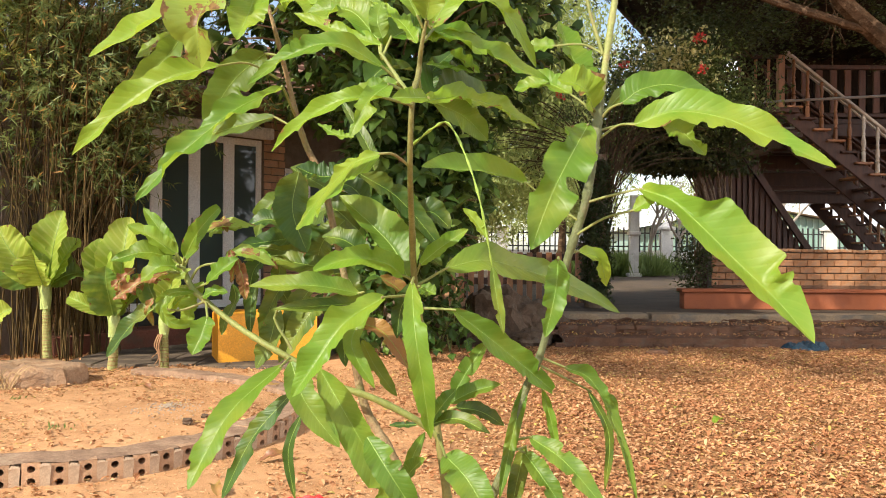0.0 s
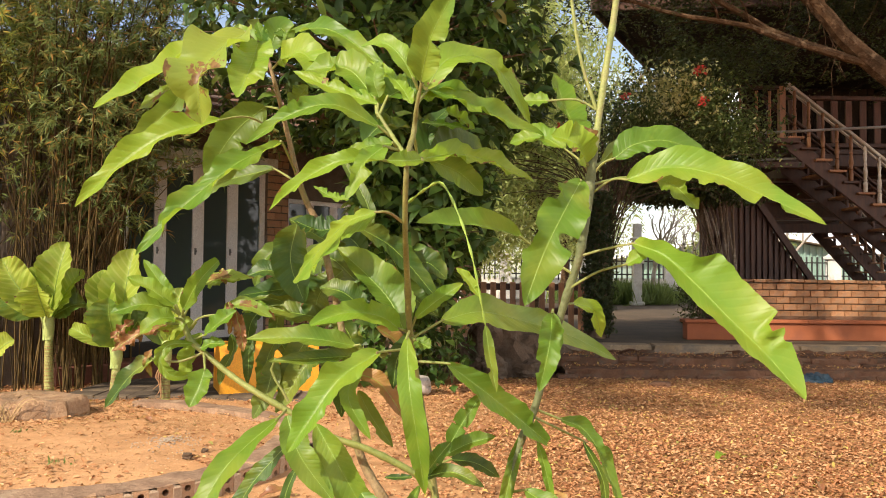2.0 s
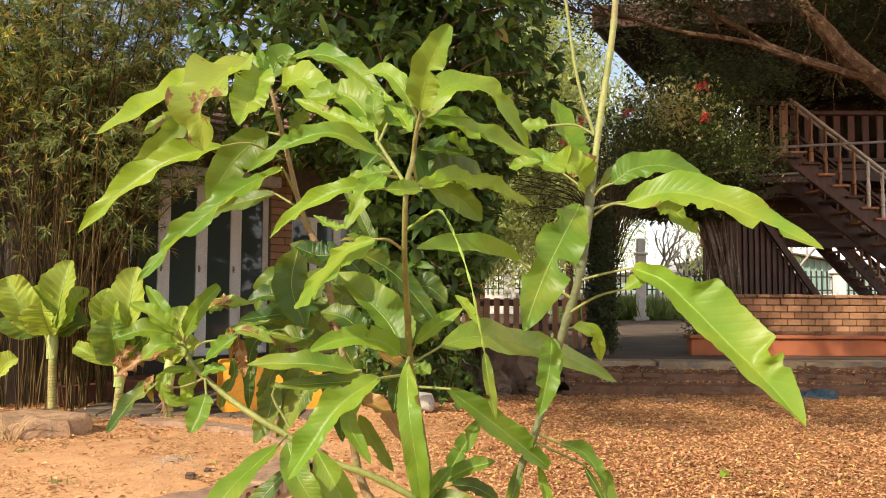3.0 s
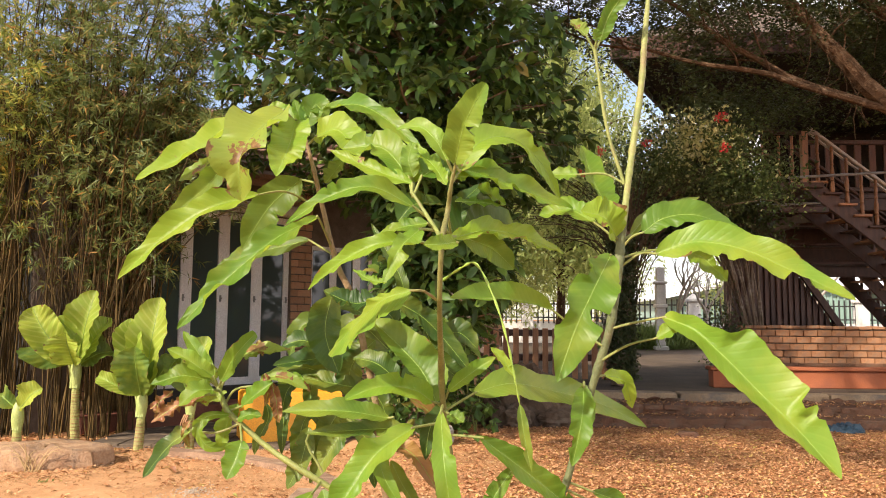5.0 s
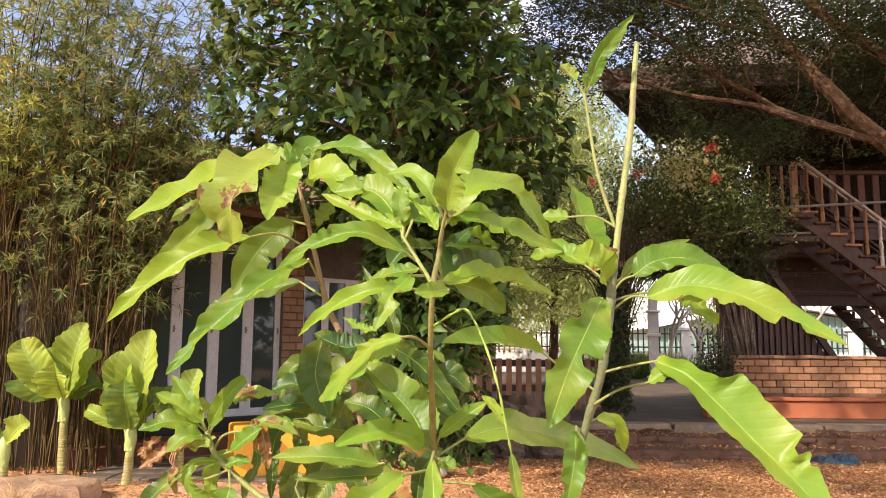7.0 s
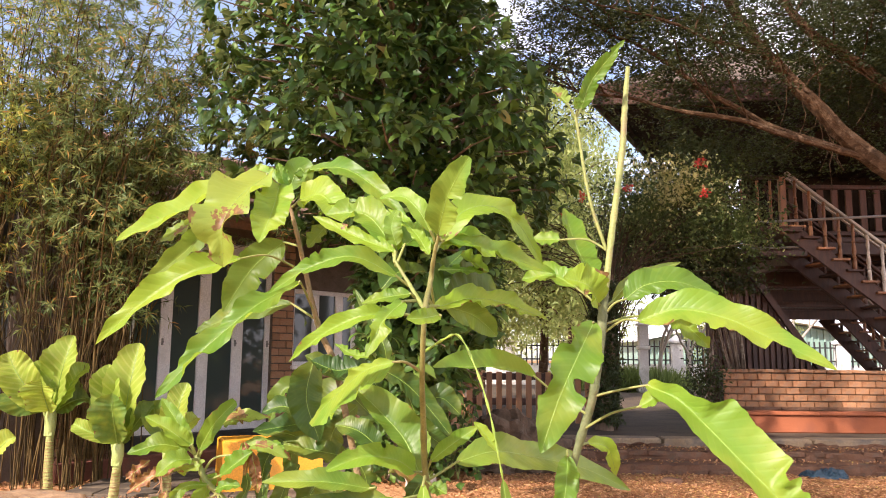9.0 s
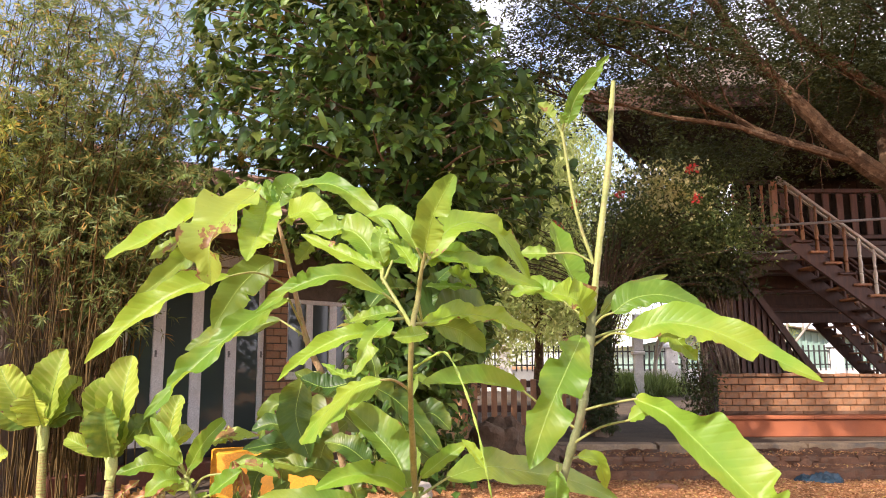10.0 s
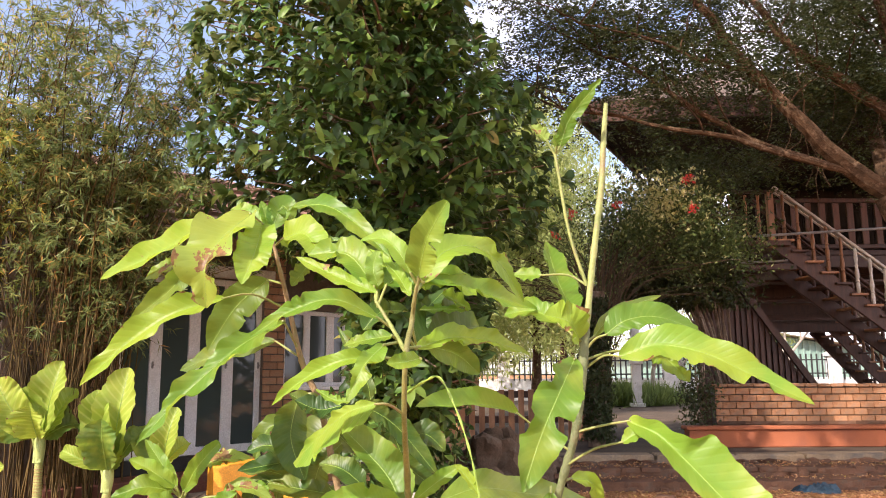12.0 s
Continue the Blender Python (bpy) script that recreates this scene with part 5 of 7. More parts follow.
mango_leaf([(-0.150, 1.300, 1.416), (-0.218, 1.340, 1.447), (-0.308, 1.380, 1.492)], 0.017, 0.014, face=(0, -0.9, 0.5), stalk=[(-0.150, 1.280, 1.395)], sort="yellow", wave=0.6)
mango_leaf([(-0.157, 1.320, 1.431), (-0.211, 1.370, 1.494), (-0.289, 1.400, 1.499)], 0.030, 0.030, face=(0, -0.9, 0.5), stalk=[(-0.150, 1.280, 1.395)])
mango_leaf([(-0.150, 1.330, 1.423), (-0.157, 1.360, 1.463), (-0.161, 1.380, 1.504)], 0.018, 0.018, face=(0.3, -0.9, 0.2), stalk=[(-0.148, 1.280, 1.391)])
mango_leaf([(-0.302, 1.500, 1.496), (-0.337, 1.500, 1.451)], 0.019, 0.019, face=(0, -0.75, 0.65), sort="dull")
mango_leaf([(-0.135, 1.300, 1.428), (-0.107, 1.340, 1.452), (-0.085, 1.360, 1.444)], 0.031, 0.031, face=(0, -0.9, 0.5), stalk=[(-0.148, 1.280, 1.389)])
mango_leaf([(-0.144, 1.250, 1.369), (-0.212, 1.220, 1.397), (-0.280, 1.220, 1.380), (-0.356, 1.250, 1.338)], 0.019, 0.017, face=(0, -0.9, 0.5), stalk=[(-0.125, 1.260, 1.355)], wave=0.4)
mango_leaf([(-0.077, 1.210, 1.432), (-0.061, 1.170, 1.489), (-0.027, 1.130, 1.545)], 0.025, 0.026, face=(-0.1, -0.95, 0.12), stalk=[(-0.076, 1.220, 1.435)], sort="mid", wave=0.4, cut=0.97)
mango_leaf([(-0.069, 1.230, 1.425), (-0.037, 1.250, 1.477), (0.016, 1.300, 1.497), (0.070, 1.350, 1.470), (0.115, 1.400, 1.406)], 0.026, 0.028, face=(0, -0.9, 0.5), stalk=[(-0.077, 1.230, 1.435)], sort="yellow")
mango_leaf([(-0.089, 1.220, 1.439), (-0.107, 1.220, 1.472), (-0.135, 1.240, 1.500), (-0.177, 1.270, 1.504)], 0.016, 0.016, face=(0, -0.9, 0.5), stalk=[(-0.081, 1.230, 1.425)])
mango_leaf([(-0.067, 1.300, 1.442), (-0.017, 1.350, 1.439), (0.059, 1.420, 1.423), (0.155, 1.500, 1.402)], 0.026, 0.027, face=(0, -0.9, 0.5), stalk=[(-0.084, 1.240, 1.403)], wave=0.6)
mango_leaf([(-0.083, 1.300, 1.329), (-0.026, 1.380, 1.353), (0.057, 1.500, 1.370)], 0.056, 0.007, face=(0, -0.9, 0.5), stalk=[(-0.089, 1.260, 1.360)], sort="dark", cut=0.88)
mango_leaf([(-0.082, 1.260, 1.318), (-0.017, 1.340, 1.341), (0.059, 1.420, 1.336), (0.136, 1.500, 1.313)], 0.023, 0.018, face=(0, -0.9, 0.5), stalk=[(-0.092, 1.240, 1.334)], sort="yellow", wave=0.8)
mango_leaf([(-0.065, 1.300, 1.325), (-0.012, 1.360, 1.311), (0.031, 1.400, 1.277)], 0.022, 0.022, face=(0.2, -0.9, -0.1), stalk=[(-0.094, 1.220, 1.318)], sort="dull")
mango_leaf([(-0.072, 1.140, 1.300), (-0.095, 1.110, 1.294), (-0.120, 1.100, 1.292)], 0.013, 0.013, face=(0, -0.95, 0.3), stalk=[(-0.095, 1.200, 1.309)])
mango_leaf([(-0.140, 1.150, 1.303), (-0.192, 1.140, 1.296), (-0.249, 1.160, 1.270), (-0.306, 1.200, 1.229)], 0.016, 0.014, face=(0, -0.9, 0.5), stalk=[(-0.096, 1.190, 1.299)], sort="yellow", wave=0.6, bites=[(0.12, -1, 0.3, 0.1), (0.8, 1, 0.4, 0.14)])
mango_leaf([(-0.127, 1.150, 1.321), (-0.154, 1.110, 1.288), (-0.177, 1.100, 1.237)], 0.019, 0.013, face=(0, -0.9, 0.5), stalk=[(-0.110, 1.230, 1.328)], wave=0.7, bites=[(0.5, 1, 0.7, 0.14), (0.75, -1, 0.6, 0.2)])
mango_leaf([(-0.119, 1.220, 1.338), (-0.159, 1.220, 1.332), (-0.200, 1.240, 1.323)], 0.015, 0.015, face=(0, -0.75, 0.65), stalk=[(-0.113, 1.240, 1.334)])
mango_leaf([(-0.144, 1.220, 1.230), (-0.192, 1.250, 1.216), (-0.247, 1.320, 1.174), (-0.306, 1.400, 1.120)], 0.052, 0.012, face=(-0.1, -0.9, 0.5), stalk=[(-0.100, 1.240, 1.213), (-0.124, 1.220, 1.229)], bites=[(0.3, 1, 0.3, 0.08), (0.7, 1, 0.2, 0.05)])
mango_leaf([(0.102, 1.420, 1.204), (0.036, 1.400, 1.221), (-0.026, 1.360, 1.222), (-0.085, 1.320, 1.221)], 0.004, 0.028, face=(0, -0.9, 0.5), stalk=[(0.193, 1.420, 1.139), (0.147, 1.430, 1.169)])
mango_leaf([(-0.201, 1.480, 1.224), (-0.129, 1.500, 1.179), (-0.045, 1.500, 1.083)], 0.022, 0.022, face=(0, -0.9, 0.5), sort="dark")
mango_leaf([(-0.109, 1.420, 1.034), (-0.136, 1.450, 1.085), (-0.180, 1.470, 1.131), (-0.242, 1.500, 1.185)], 0.022, 0.040, face=(0.2, -0.9, 0.3), stalk=[(-0.097, 1.400, 1.027)], sort="mid")
mango_leaf([(-0.115, 1.380, 1.039), (-0.148, 1.360, 1.062), (-0.205, 1.340, 1.068), (-0.269, 1.320, 1.045)], 0.022, 0.020, face=(0, -0.9, 0.5), stalk=[(-0.098, 1.400, 1.032)], cut=0.97)
mango_leaf([(-0.087, 1.380, 1.058), (-0.046, 1.360, 1.092), (-0.004, 1.360, 1.120)], 0.014, 0.014, face=(0, -0.9, 0.5), stalk=[(-0.095, 1.400, 1.037)])
mango_leaf([(-0.041, 1.420, 1.051), (0.029, 1.460, 1.066), (0.112, 1.540, 1.047), (0.235, 1.680, 1.007), (0.361, 1.800, 0.943)], 0.032, 0.034, face=(0, -0.9, 0.5), stalk=[(-0.092, 1.400, 1.022)], sort="mid")
mango_leaf([(-0.086, 1.360, 1.021), (-0.059, 1.340, 1.009)], 0.014, 0.014, face=(0, -0.75, 0.65), stalk=[(-0.094, 1.400, 1.022)], sort="mid")
mango_leaf([(-0.098, 1.300, 1.031), (-0.090, 1.240, 0.955), (-0.076, 1.240, 0.867), (-0.065, 1.260, 0.786)], 0.018, 0.019, face=(0.1, -0.95, 0.2), stalk=[(-0.096, 1.340, 1.037)])
mango_leaf([(-0.141, 1.280, 1.008), (-0.198, 1.240, 0.972), (-0.240, 1.220, 0.913), (-0.276, 1.220, 0.859)], 0.025, 0.025, face=(-0.2, -0.9, 0.5), stalk=[(-0.091, 1.350, 1.008)], wave=0.8, bites=[(0.25, -1, 0.35, 0.16), (0.6, 1, 0.3, 0.15)])
mango_leaf([(-0.031, 1.340, 0.984), (0.038, 1.380, 0.929), (0.107, 1.420, 0.871), (0.167, 1.460, 0.818)], 0.024, 0.024, face=(0.2, -0.9, 0.5), stalk=[(-0.087, 1.360, 0.985)], cut=0.94)
mango_leaf([(-0.245, 1.300, 0.887), (-0.201, 1.280, 0.819), (-0.157, 1.280, 0.742), (-0.110, 1.280, 0.643)], 0.027, 0.027, face=(-0.2, -0.9, 0.3), sort="mid")
mango_leaf([(-0.293, 1.300, 0.901), (-0.265, 1.270, 0.843), (-0.208, 1.260, 0.772)], 0.022, 0.022, face=(0.2, -0.9, 0.3), sort="mid")
mango_leaf([(-0.317, 1.340, 0.888), (-0.377, 1.270, 0.832), (-0.409, 1.230, 0.772), (-0.427, 1.200, 0.723)], 0.023, 0.023, face=(-0.3, -0.9, 0.5), stalk=[(-0.315, 1.400, 0.892)], bites=[(0.8, -1, 0.4, 0.08)])
mango_leaf([(-0.331, 1.500, 0.811), (-0.404, 1.500, 0.725), (-0.460, 1.500, 0.611)], 0.019, 0.019, face=(0, -0.75, 0.65), sort="dark", bites=[(0.45, 1, 0.5, 0.2), (0.7, -1, 0.5, 0.15)])
mango_leaf([(-0.312, 1.500, 0.771), (-0.335, 1.500, 0.701), (-0.322, 1.500, 0.612)], 0.010, 0.010, face=(0, -0.75, 0.65), sort="dark")
mango_leaf([(-0.163, 1.240, 0.793), (-0.125, 1.200, 0.748), (-0.078, 1.200, 0.676)], 0.022, 0.022, face=(0.2, -0.9, 0.2), sort="mid")
mango_leaf([(-0.112, 1.400, 0.674), (-0.098, 1.400, 0.719), (-0.076, 1.400, 0.764)], 0.011, 0.011, face=(0, -0.75, 0.65), sort="mid")
mango_leaf([(-0.115, 1.380, 0.677), (-0.097, 1.360, 0.709), (-0.075, 1.340, 0.734)], 0.015, 0.015, face=(0, -0.75, 0.65), sort="mid")
mango_leaf([(-0.042, 1.300, 0.750), (-0.007, 1.250, 0.725), (0.030, 1.220, 0.669)], 0.027, 0.027, face=(0.1, -0.9, 0.3), stalk=[(-0.053, 1.420, 0.754)], sort="mid")
mango_leaf([(0.108, 1.450, 0.845), (0.083, 1.440, 0.755), (0.057, 1.420, 0.640)], 0.011, 0.012, face=(0, -0.9, 0.5), stalk=[(0.124, 1.450, 0.877)], sort="mid", wave=1)
mango_leaf([(0.139, 1.470, 0.827), (0.156, 1.470, 0.769), (0.167, 1.470, 0.709)], 0.009, 0.009, face=(0, -0.9, 0.5), stalk=[(0.124, 1.450, 0.877)], wave=0.8)
mango_leaf([(0.179, 1.460, 0.870), (0.228, 1.470, 0.846), (0.268, 1.470, 0.775), (0.312, 1.450, 0.625)], 0.016, 0.016, face=(0.6, -0.9, 0.5), stalk=[(0.131, 1.450, 0.890)], sort="mid", wave=0.6)
mango_leaf([(0.229, 1.500, 0.822), (0.270, 1.500, 0.737), (0.263, 1.500, 0.628)], 0.008, 0.009, face=(0, -0.9, 0.5), stalk=[(0.126, 1.450, 0.877)], sort="dark", wave=0.6)
mango_leaf([(0.111, 1.420, 0.751), (0.167, 1.380, 0.718), (0.232, 1.340, 0.647)], 0.020, 0.020, face=(0, -0.75, 0.65), stalk=[(0.081, 1.450, 0.737)], sort="mid")
mango_leaf([(0.101, 1.420, 0.723), (0.126, 1.380, 0.694), (0.164, 1.360, 0.640)], 0.018, 0.018, face=(0, -0.75, 0.65), stalk=[(0.081, 1.450, 0.727)], sort="mid")
mango_leaf([(0.112, 1.500, 0.714), (0.095, 1.480, 0.656), (0.084, 1.480, 0.598)], 0.016, 0.016, face=(0, -0.75, 0.65), stalk=[(0.081, 1.450, 0.717)], sort="dark")
mango_leaf([(-0.026, 1.440, 0.821), (-0.000, 1.440, 0.867), (0.036, 1.440, 0.921)], 0.016, 0.016, face=(0, -0.75, 0.65), stalk=[(-0.057, 1.440, 0.785)], sort="mid")
mango_leaf([(-0.033, 1.420, 0.811), (0.011, 1.420, 0.833), (0.058, 1.420, 0.845)], 0.015, 0.015, face=(0, -0.75, 0.65), stalk=[(-0.057, 1.440, 0.785)], sort="mid")
mango_leaf([(-0.023, 1.440, 0.799), (0.024, 1.460, 0.788), (0.069, 1.460, 0.762)], 0.015, 0.015, face=(0, -0.75, 0.65), stalk=[(-0.057, 1.440, 0.785)], sort="dark")
mango_leaf([(-0.069, 1.400, 0.777), (-0.020, 1.360, 0.796), (0.034, 1.340, 0.776)], 0.013, 0.013, face=(0, -0.75, 0.65), stalk=[(-0.057, 1.440, 0.775)], sort="dark")
mango_leaf([(-0.065, 1.400, 0.785), (-0.044, 1.380, 0.818), (-0.022, 1.380, 0.844)], 0.014, 0.014, face=(0, -0.75, 0.65), stalk=[(-0.057, 1.440, 0.775)], sort="mid")
mango_leaf([(-0.091, 1.420, 0.772), (-0.141, 1.420, 0.771)], 0.006, 0.006, face=(0, -0.75, 0.65), sort="dark")
mango_leaf([(-0.200, 1.520, 0.910), (-0.173, 1.520, 0.859), (-0.132, 1.520, 0.803)], 0.015, 0.015, face=(0, -0.75, 0.65), sort="dull", bites=[(0.6, -1, 0.5, 0.2)])
mango_leaf([(-0.124, 1.560, 0.911), (-0.102, 1.560, 0.864), (-0.095, 1.560, 0.807)], 0.017, 0.017, face=(0, -0.75, 0.65), sort="dull")
mango_leaf([(-0.204, 1.500, 0.947), (-0.155, 1.500, 0.925), (-0.106, 1.500, 0.857)], 0.017, 0.017, face=(0, -0.75, 0.65), sort="dry")
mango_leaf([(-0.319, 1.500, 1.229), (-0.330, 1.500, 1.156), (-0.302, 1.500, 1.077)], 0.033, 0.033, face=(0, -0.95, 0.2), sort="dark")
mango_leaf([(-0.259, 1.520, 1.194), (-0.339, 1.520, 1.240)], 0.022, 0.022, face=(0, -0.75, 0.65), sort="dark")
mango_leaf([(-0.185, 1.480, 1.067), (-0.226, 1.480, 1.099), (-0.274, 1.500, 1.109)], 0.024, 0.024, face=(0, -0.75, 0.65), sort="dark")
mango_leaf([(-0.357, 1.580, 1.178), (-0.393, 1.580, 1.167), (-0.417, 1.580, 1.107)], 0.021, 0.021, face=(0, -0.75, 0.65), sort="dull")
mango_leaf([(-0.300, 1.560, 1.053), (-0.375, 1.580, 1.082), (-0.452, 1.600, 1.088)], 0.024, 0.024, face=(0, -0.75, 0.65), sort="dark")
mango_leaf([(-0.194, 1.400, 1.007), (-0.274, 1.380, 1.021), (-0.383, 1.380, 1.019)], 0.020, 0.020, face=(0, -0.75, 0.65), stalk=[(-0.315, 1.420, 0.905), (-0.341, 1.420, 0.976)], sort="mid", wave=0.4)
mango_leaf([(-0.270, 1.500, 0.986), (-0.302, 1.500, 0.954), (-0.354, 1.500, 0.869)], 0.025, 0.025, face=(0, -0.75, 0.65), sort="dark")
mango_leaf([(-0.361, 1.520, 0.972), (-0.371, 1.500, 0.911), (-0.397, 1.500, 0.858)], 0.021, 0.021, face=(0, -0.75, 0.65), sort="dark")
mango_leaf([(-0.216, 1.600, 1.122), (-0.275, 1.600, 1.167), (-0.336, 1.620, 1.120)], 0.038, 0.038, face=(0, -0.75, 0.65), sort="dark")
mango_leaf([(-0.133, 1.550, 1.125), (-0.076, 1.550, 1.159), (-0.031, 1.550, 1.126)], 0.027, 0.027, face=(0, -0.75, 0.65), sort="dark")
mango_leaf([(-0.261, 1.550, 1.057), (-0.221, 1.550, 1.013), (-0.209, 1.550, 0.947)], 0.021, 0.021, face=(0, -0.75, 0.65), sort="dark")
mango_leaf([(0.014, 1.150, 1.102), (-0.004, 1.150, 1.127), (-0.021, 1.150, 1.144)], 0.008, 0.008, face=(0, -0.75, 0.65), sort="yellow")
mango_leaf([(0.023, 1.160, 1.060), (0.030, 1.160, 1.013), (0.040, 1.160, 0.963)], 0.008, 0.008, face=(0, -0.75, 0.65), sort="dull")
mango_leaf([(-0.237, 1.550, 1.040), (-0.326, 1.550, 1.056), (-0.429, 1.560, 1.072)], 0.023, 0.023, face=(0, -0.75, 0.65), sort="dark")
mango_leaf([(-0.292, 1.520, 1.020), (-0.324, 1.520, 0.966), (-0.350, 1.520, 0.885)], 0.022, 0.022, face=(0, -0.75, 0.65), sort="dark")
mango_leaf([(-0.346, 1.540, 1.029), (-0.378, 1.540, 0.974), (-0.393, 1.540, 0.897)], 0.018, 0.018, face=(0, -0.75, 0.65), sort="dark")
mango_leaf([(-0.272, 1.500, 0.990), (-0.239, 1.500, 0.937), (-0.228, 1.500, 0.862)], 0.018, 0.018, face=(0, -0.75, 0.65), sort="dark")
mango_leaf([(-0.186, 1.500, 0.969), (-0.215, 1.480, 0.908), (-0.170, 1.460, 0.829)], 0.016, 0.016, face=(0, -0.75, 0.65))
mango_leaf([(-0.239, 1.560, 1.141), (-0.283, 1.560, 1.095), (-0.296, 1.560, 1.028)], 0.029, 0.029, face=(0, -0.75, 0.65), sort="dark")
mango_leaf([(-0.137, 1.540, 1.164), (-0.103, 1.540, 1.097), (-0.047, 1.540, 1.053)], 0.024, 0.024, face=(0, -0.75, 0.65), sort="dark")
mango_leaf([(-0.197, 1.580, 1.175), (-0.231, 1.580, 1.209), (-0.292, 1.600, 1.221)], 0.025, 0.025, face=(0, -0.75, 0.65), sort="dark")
mango_leaf([(-0.602, 1.440, 1.047), (-0.626, 1.440, 1.028), (-0.645, 1.440, 1.012)], 0.008, 0.008, face=(0, -0.9, 0.5), sort="dry", wave=2.4)
mango_leaf([(-0.577, 1.440, 1.037), (-0.606, 1.440, 1.018), (-0.624, 1.430, 1.003)], 0.006, 0.006, face=(0, -0.9, 0.5), sort="dry", wave=2.4)
mango_leaf([(-0.429, 1.430, 1.082), (-0.421, 1.430, 1.057), (-0.426, 1.430, 1.022)], 0.008, 0.008, face=(0, -0.9, 0.5), sort="dry", wave=2.2)
mango_leaf([(-0.564, 1.430, 0.995), (-0.573, 1.430, 0.973), (-0.564, 1.430, 0.944)], 0.007, 0.007, face=(0, -0.75, 0.65), sort="dry", wave=1.2)
mango_leaf([(-0.504, 1.450, 1.045), (-0.537, 1.450, 1.030), (-0.566, 1.450, 1.034)], 0.012, 0.012, face=(0, -0.75, 0.65), sort="burnt", wave=1.2)
mango_leaf([(-0.484, 1.460, 1.022), (-0.506, 1.460, 0.982), (-0.514, 1.460, 0.940)], 0.017, 0.017, face=(0, -0.75, 0.65), wave=0.8)
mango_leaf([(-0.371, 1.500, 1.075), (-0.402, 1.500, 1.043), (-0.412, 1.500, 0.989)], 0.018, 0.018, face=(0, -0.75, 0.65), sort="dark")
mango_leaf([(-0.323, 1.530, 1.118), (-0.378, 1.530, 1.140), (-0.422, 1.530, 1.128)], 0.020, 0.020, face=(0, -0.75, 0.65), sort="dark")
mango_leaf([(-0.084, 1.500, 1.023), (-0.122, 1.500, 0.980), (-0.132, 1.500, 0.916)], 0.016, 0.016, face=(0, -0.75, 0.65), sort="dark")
mango_leaf([(-0.165, 1.500, 1.033), (-0.123, 1.520, 1.000), (-0.090, 1.520, 0.935)], 0.015, 0.015, face=(0, -0.75, 0.65), sort="dry")
mango_leaf([(-0.532, 1.450, 1.072), (-0.571, 1.440, 1.102), (-0.617, 1.440, 1.125)], 0.016, 0.016, face=(0, -0.75, 0.65), stalk=[(-0.524, 1.460, 1.053)], bites=[(0.6, 1, 0.4, 0.2)])
mango_leaf([(-0.529, 1.450, 1.073), (-0.566, 1.460, 1.119), (-0.599, 1.470, 1.158)], 0.013, 0.013, face=(0, -0.75, 0.65), stalk=[(-0.524, 1.460, 1.053)])
mango_leaf([(-0.513, 1.440, 1.066), (-0.480, 1.420, 1.117), (-0.429, 1.400, 1.167)], 0.016, 0.016, face=(0.3, -0.8, 0.5), stalk=[(-0.522, 1.460, 1.051)], cut=0.9)
mango_leaf([(-0.501, 1.450, 1.084), (-0.463, 1.440, 1.120), (-0.383, 1.440, 1.125)], 0.021, 0.021, face=(0, -0.5, 0.9), stalk=[(-0.520, 1.460, 1.049)], sort="burnt")
mango_leaf([(-0.536, 1.450, 1.066), (-0.582, 1.430, 1.076), (-0.638, 1.420, 1.060)], 0.021, 0.021, face=(0, -0.75, 0.65), stalk=[(-0.524, 1.460, 1.053)], bites=[(0.8, -1, 0.5, 0.2)])
mango_leaf([(-0.520, 1.420, 1.052), (-0.544, 1.400, 1.051), (-0.576, 1.400, 1.024)], 0.019, 0.019, face=(0, -0.75, 0.65), stalk=[(-0.520, 1.460, 1.046)])
mango_leaf([(-0.541, 1.440, 1.041), (-0.587, 1.420, 1.022), (-0.634, 1.420, 0.991)], 0.009, 0.009, face=(0, -0.9, 0.5), stalk=[(-0.516, 1.460, 1.039)], sort="dry", wave=2.4)
mango_leaf([(-0.493, 1.440, 1.005), (-0.529, 1.420, 1.004), (-0.543, 1.410, 0.981), (-0.528, 1.410, 0.955), (-0.506, 1.420, 0.947), (-0.480, 1.440, 0.956)], 0.011, 0.009, face=(0, -0.95, 0.2), stalk=[(-0.503, 1.450, 1.013)], wave=1.5)
mango_leaf([(-0.459, 1.400, 0.964), (-0.464, 1.380, 0.932), (-0.476, 1.370, 0.901)], 0.021, 0.021, face=(0, -0.75, 0.65), stalk=[(-0.474, 1.440, 0.989)])
mango_leaf([(-0.557, 1.420, 0.978), (-0.605, 1.440, 0.947), (-0.661, 1.460, 0.883)], 0.019, 0.019, face=(0, -0.75, 0.65), stalk=[(-0.474, 1.440, 0.989), (-0.515, 1.430, 0.973)], sort="dark")
mango_leaf([(-0.442, 1.440, 1.058), (-0.403, 1.430, 1.078), (-0.347, 1.430, 1.054)], 0.014, 0.014, face=(0, -0.75, 0.65), stalk=[(-0.510, 1.460, 1.022), (-0.487, 1.450, 1.051)], sort="burnt")
mango_leaf([(-0.415, 1.430, 1.068), (-0.407, 1.430, 1.030), (-0.401, 1.430, 0.992)], 0.007, 0.007, face=(0, -0.9, 0.5), sort="dry", wave=2.2)
mango_leaf([(-0.472, 1.440, 1.021), (-0.441, 1.420, 1.044), (-0.410, 1.420, 1.067)], 0.018, 0.018, face=(0, -0.75, 0.65), stalk=[(-0.496, 1.450, 1.011)])
mango_leaf([(-0.477, 1.430, 0.997), (-0.454, 1.420, 1.007), (-0.429, 1.420, 1.006)], 0.012, 0.012, face=(0, -0.75, 0.65), stalk=[(-0.474, 1.440, 0.989)])
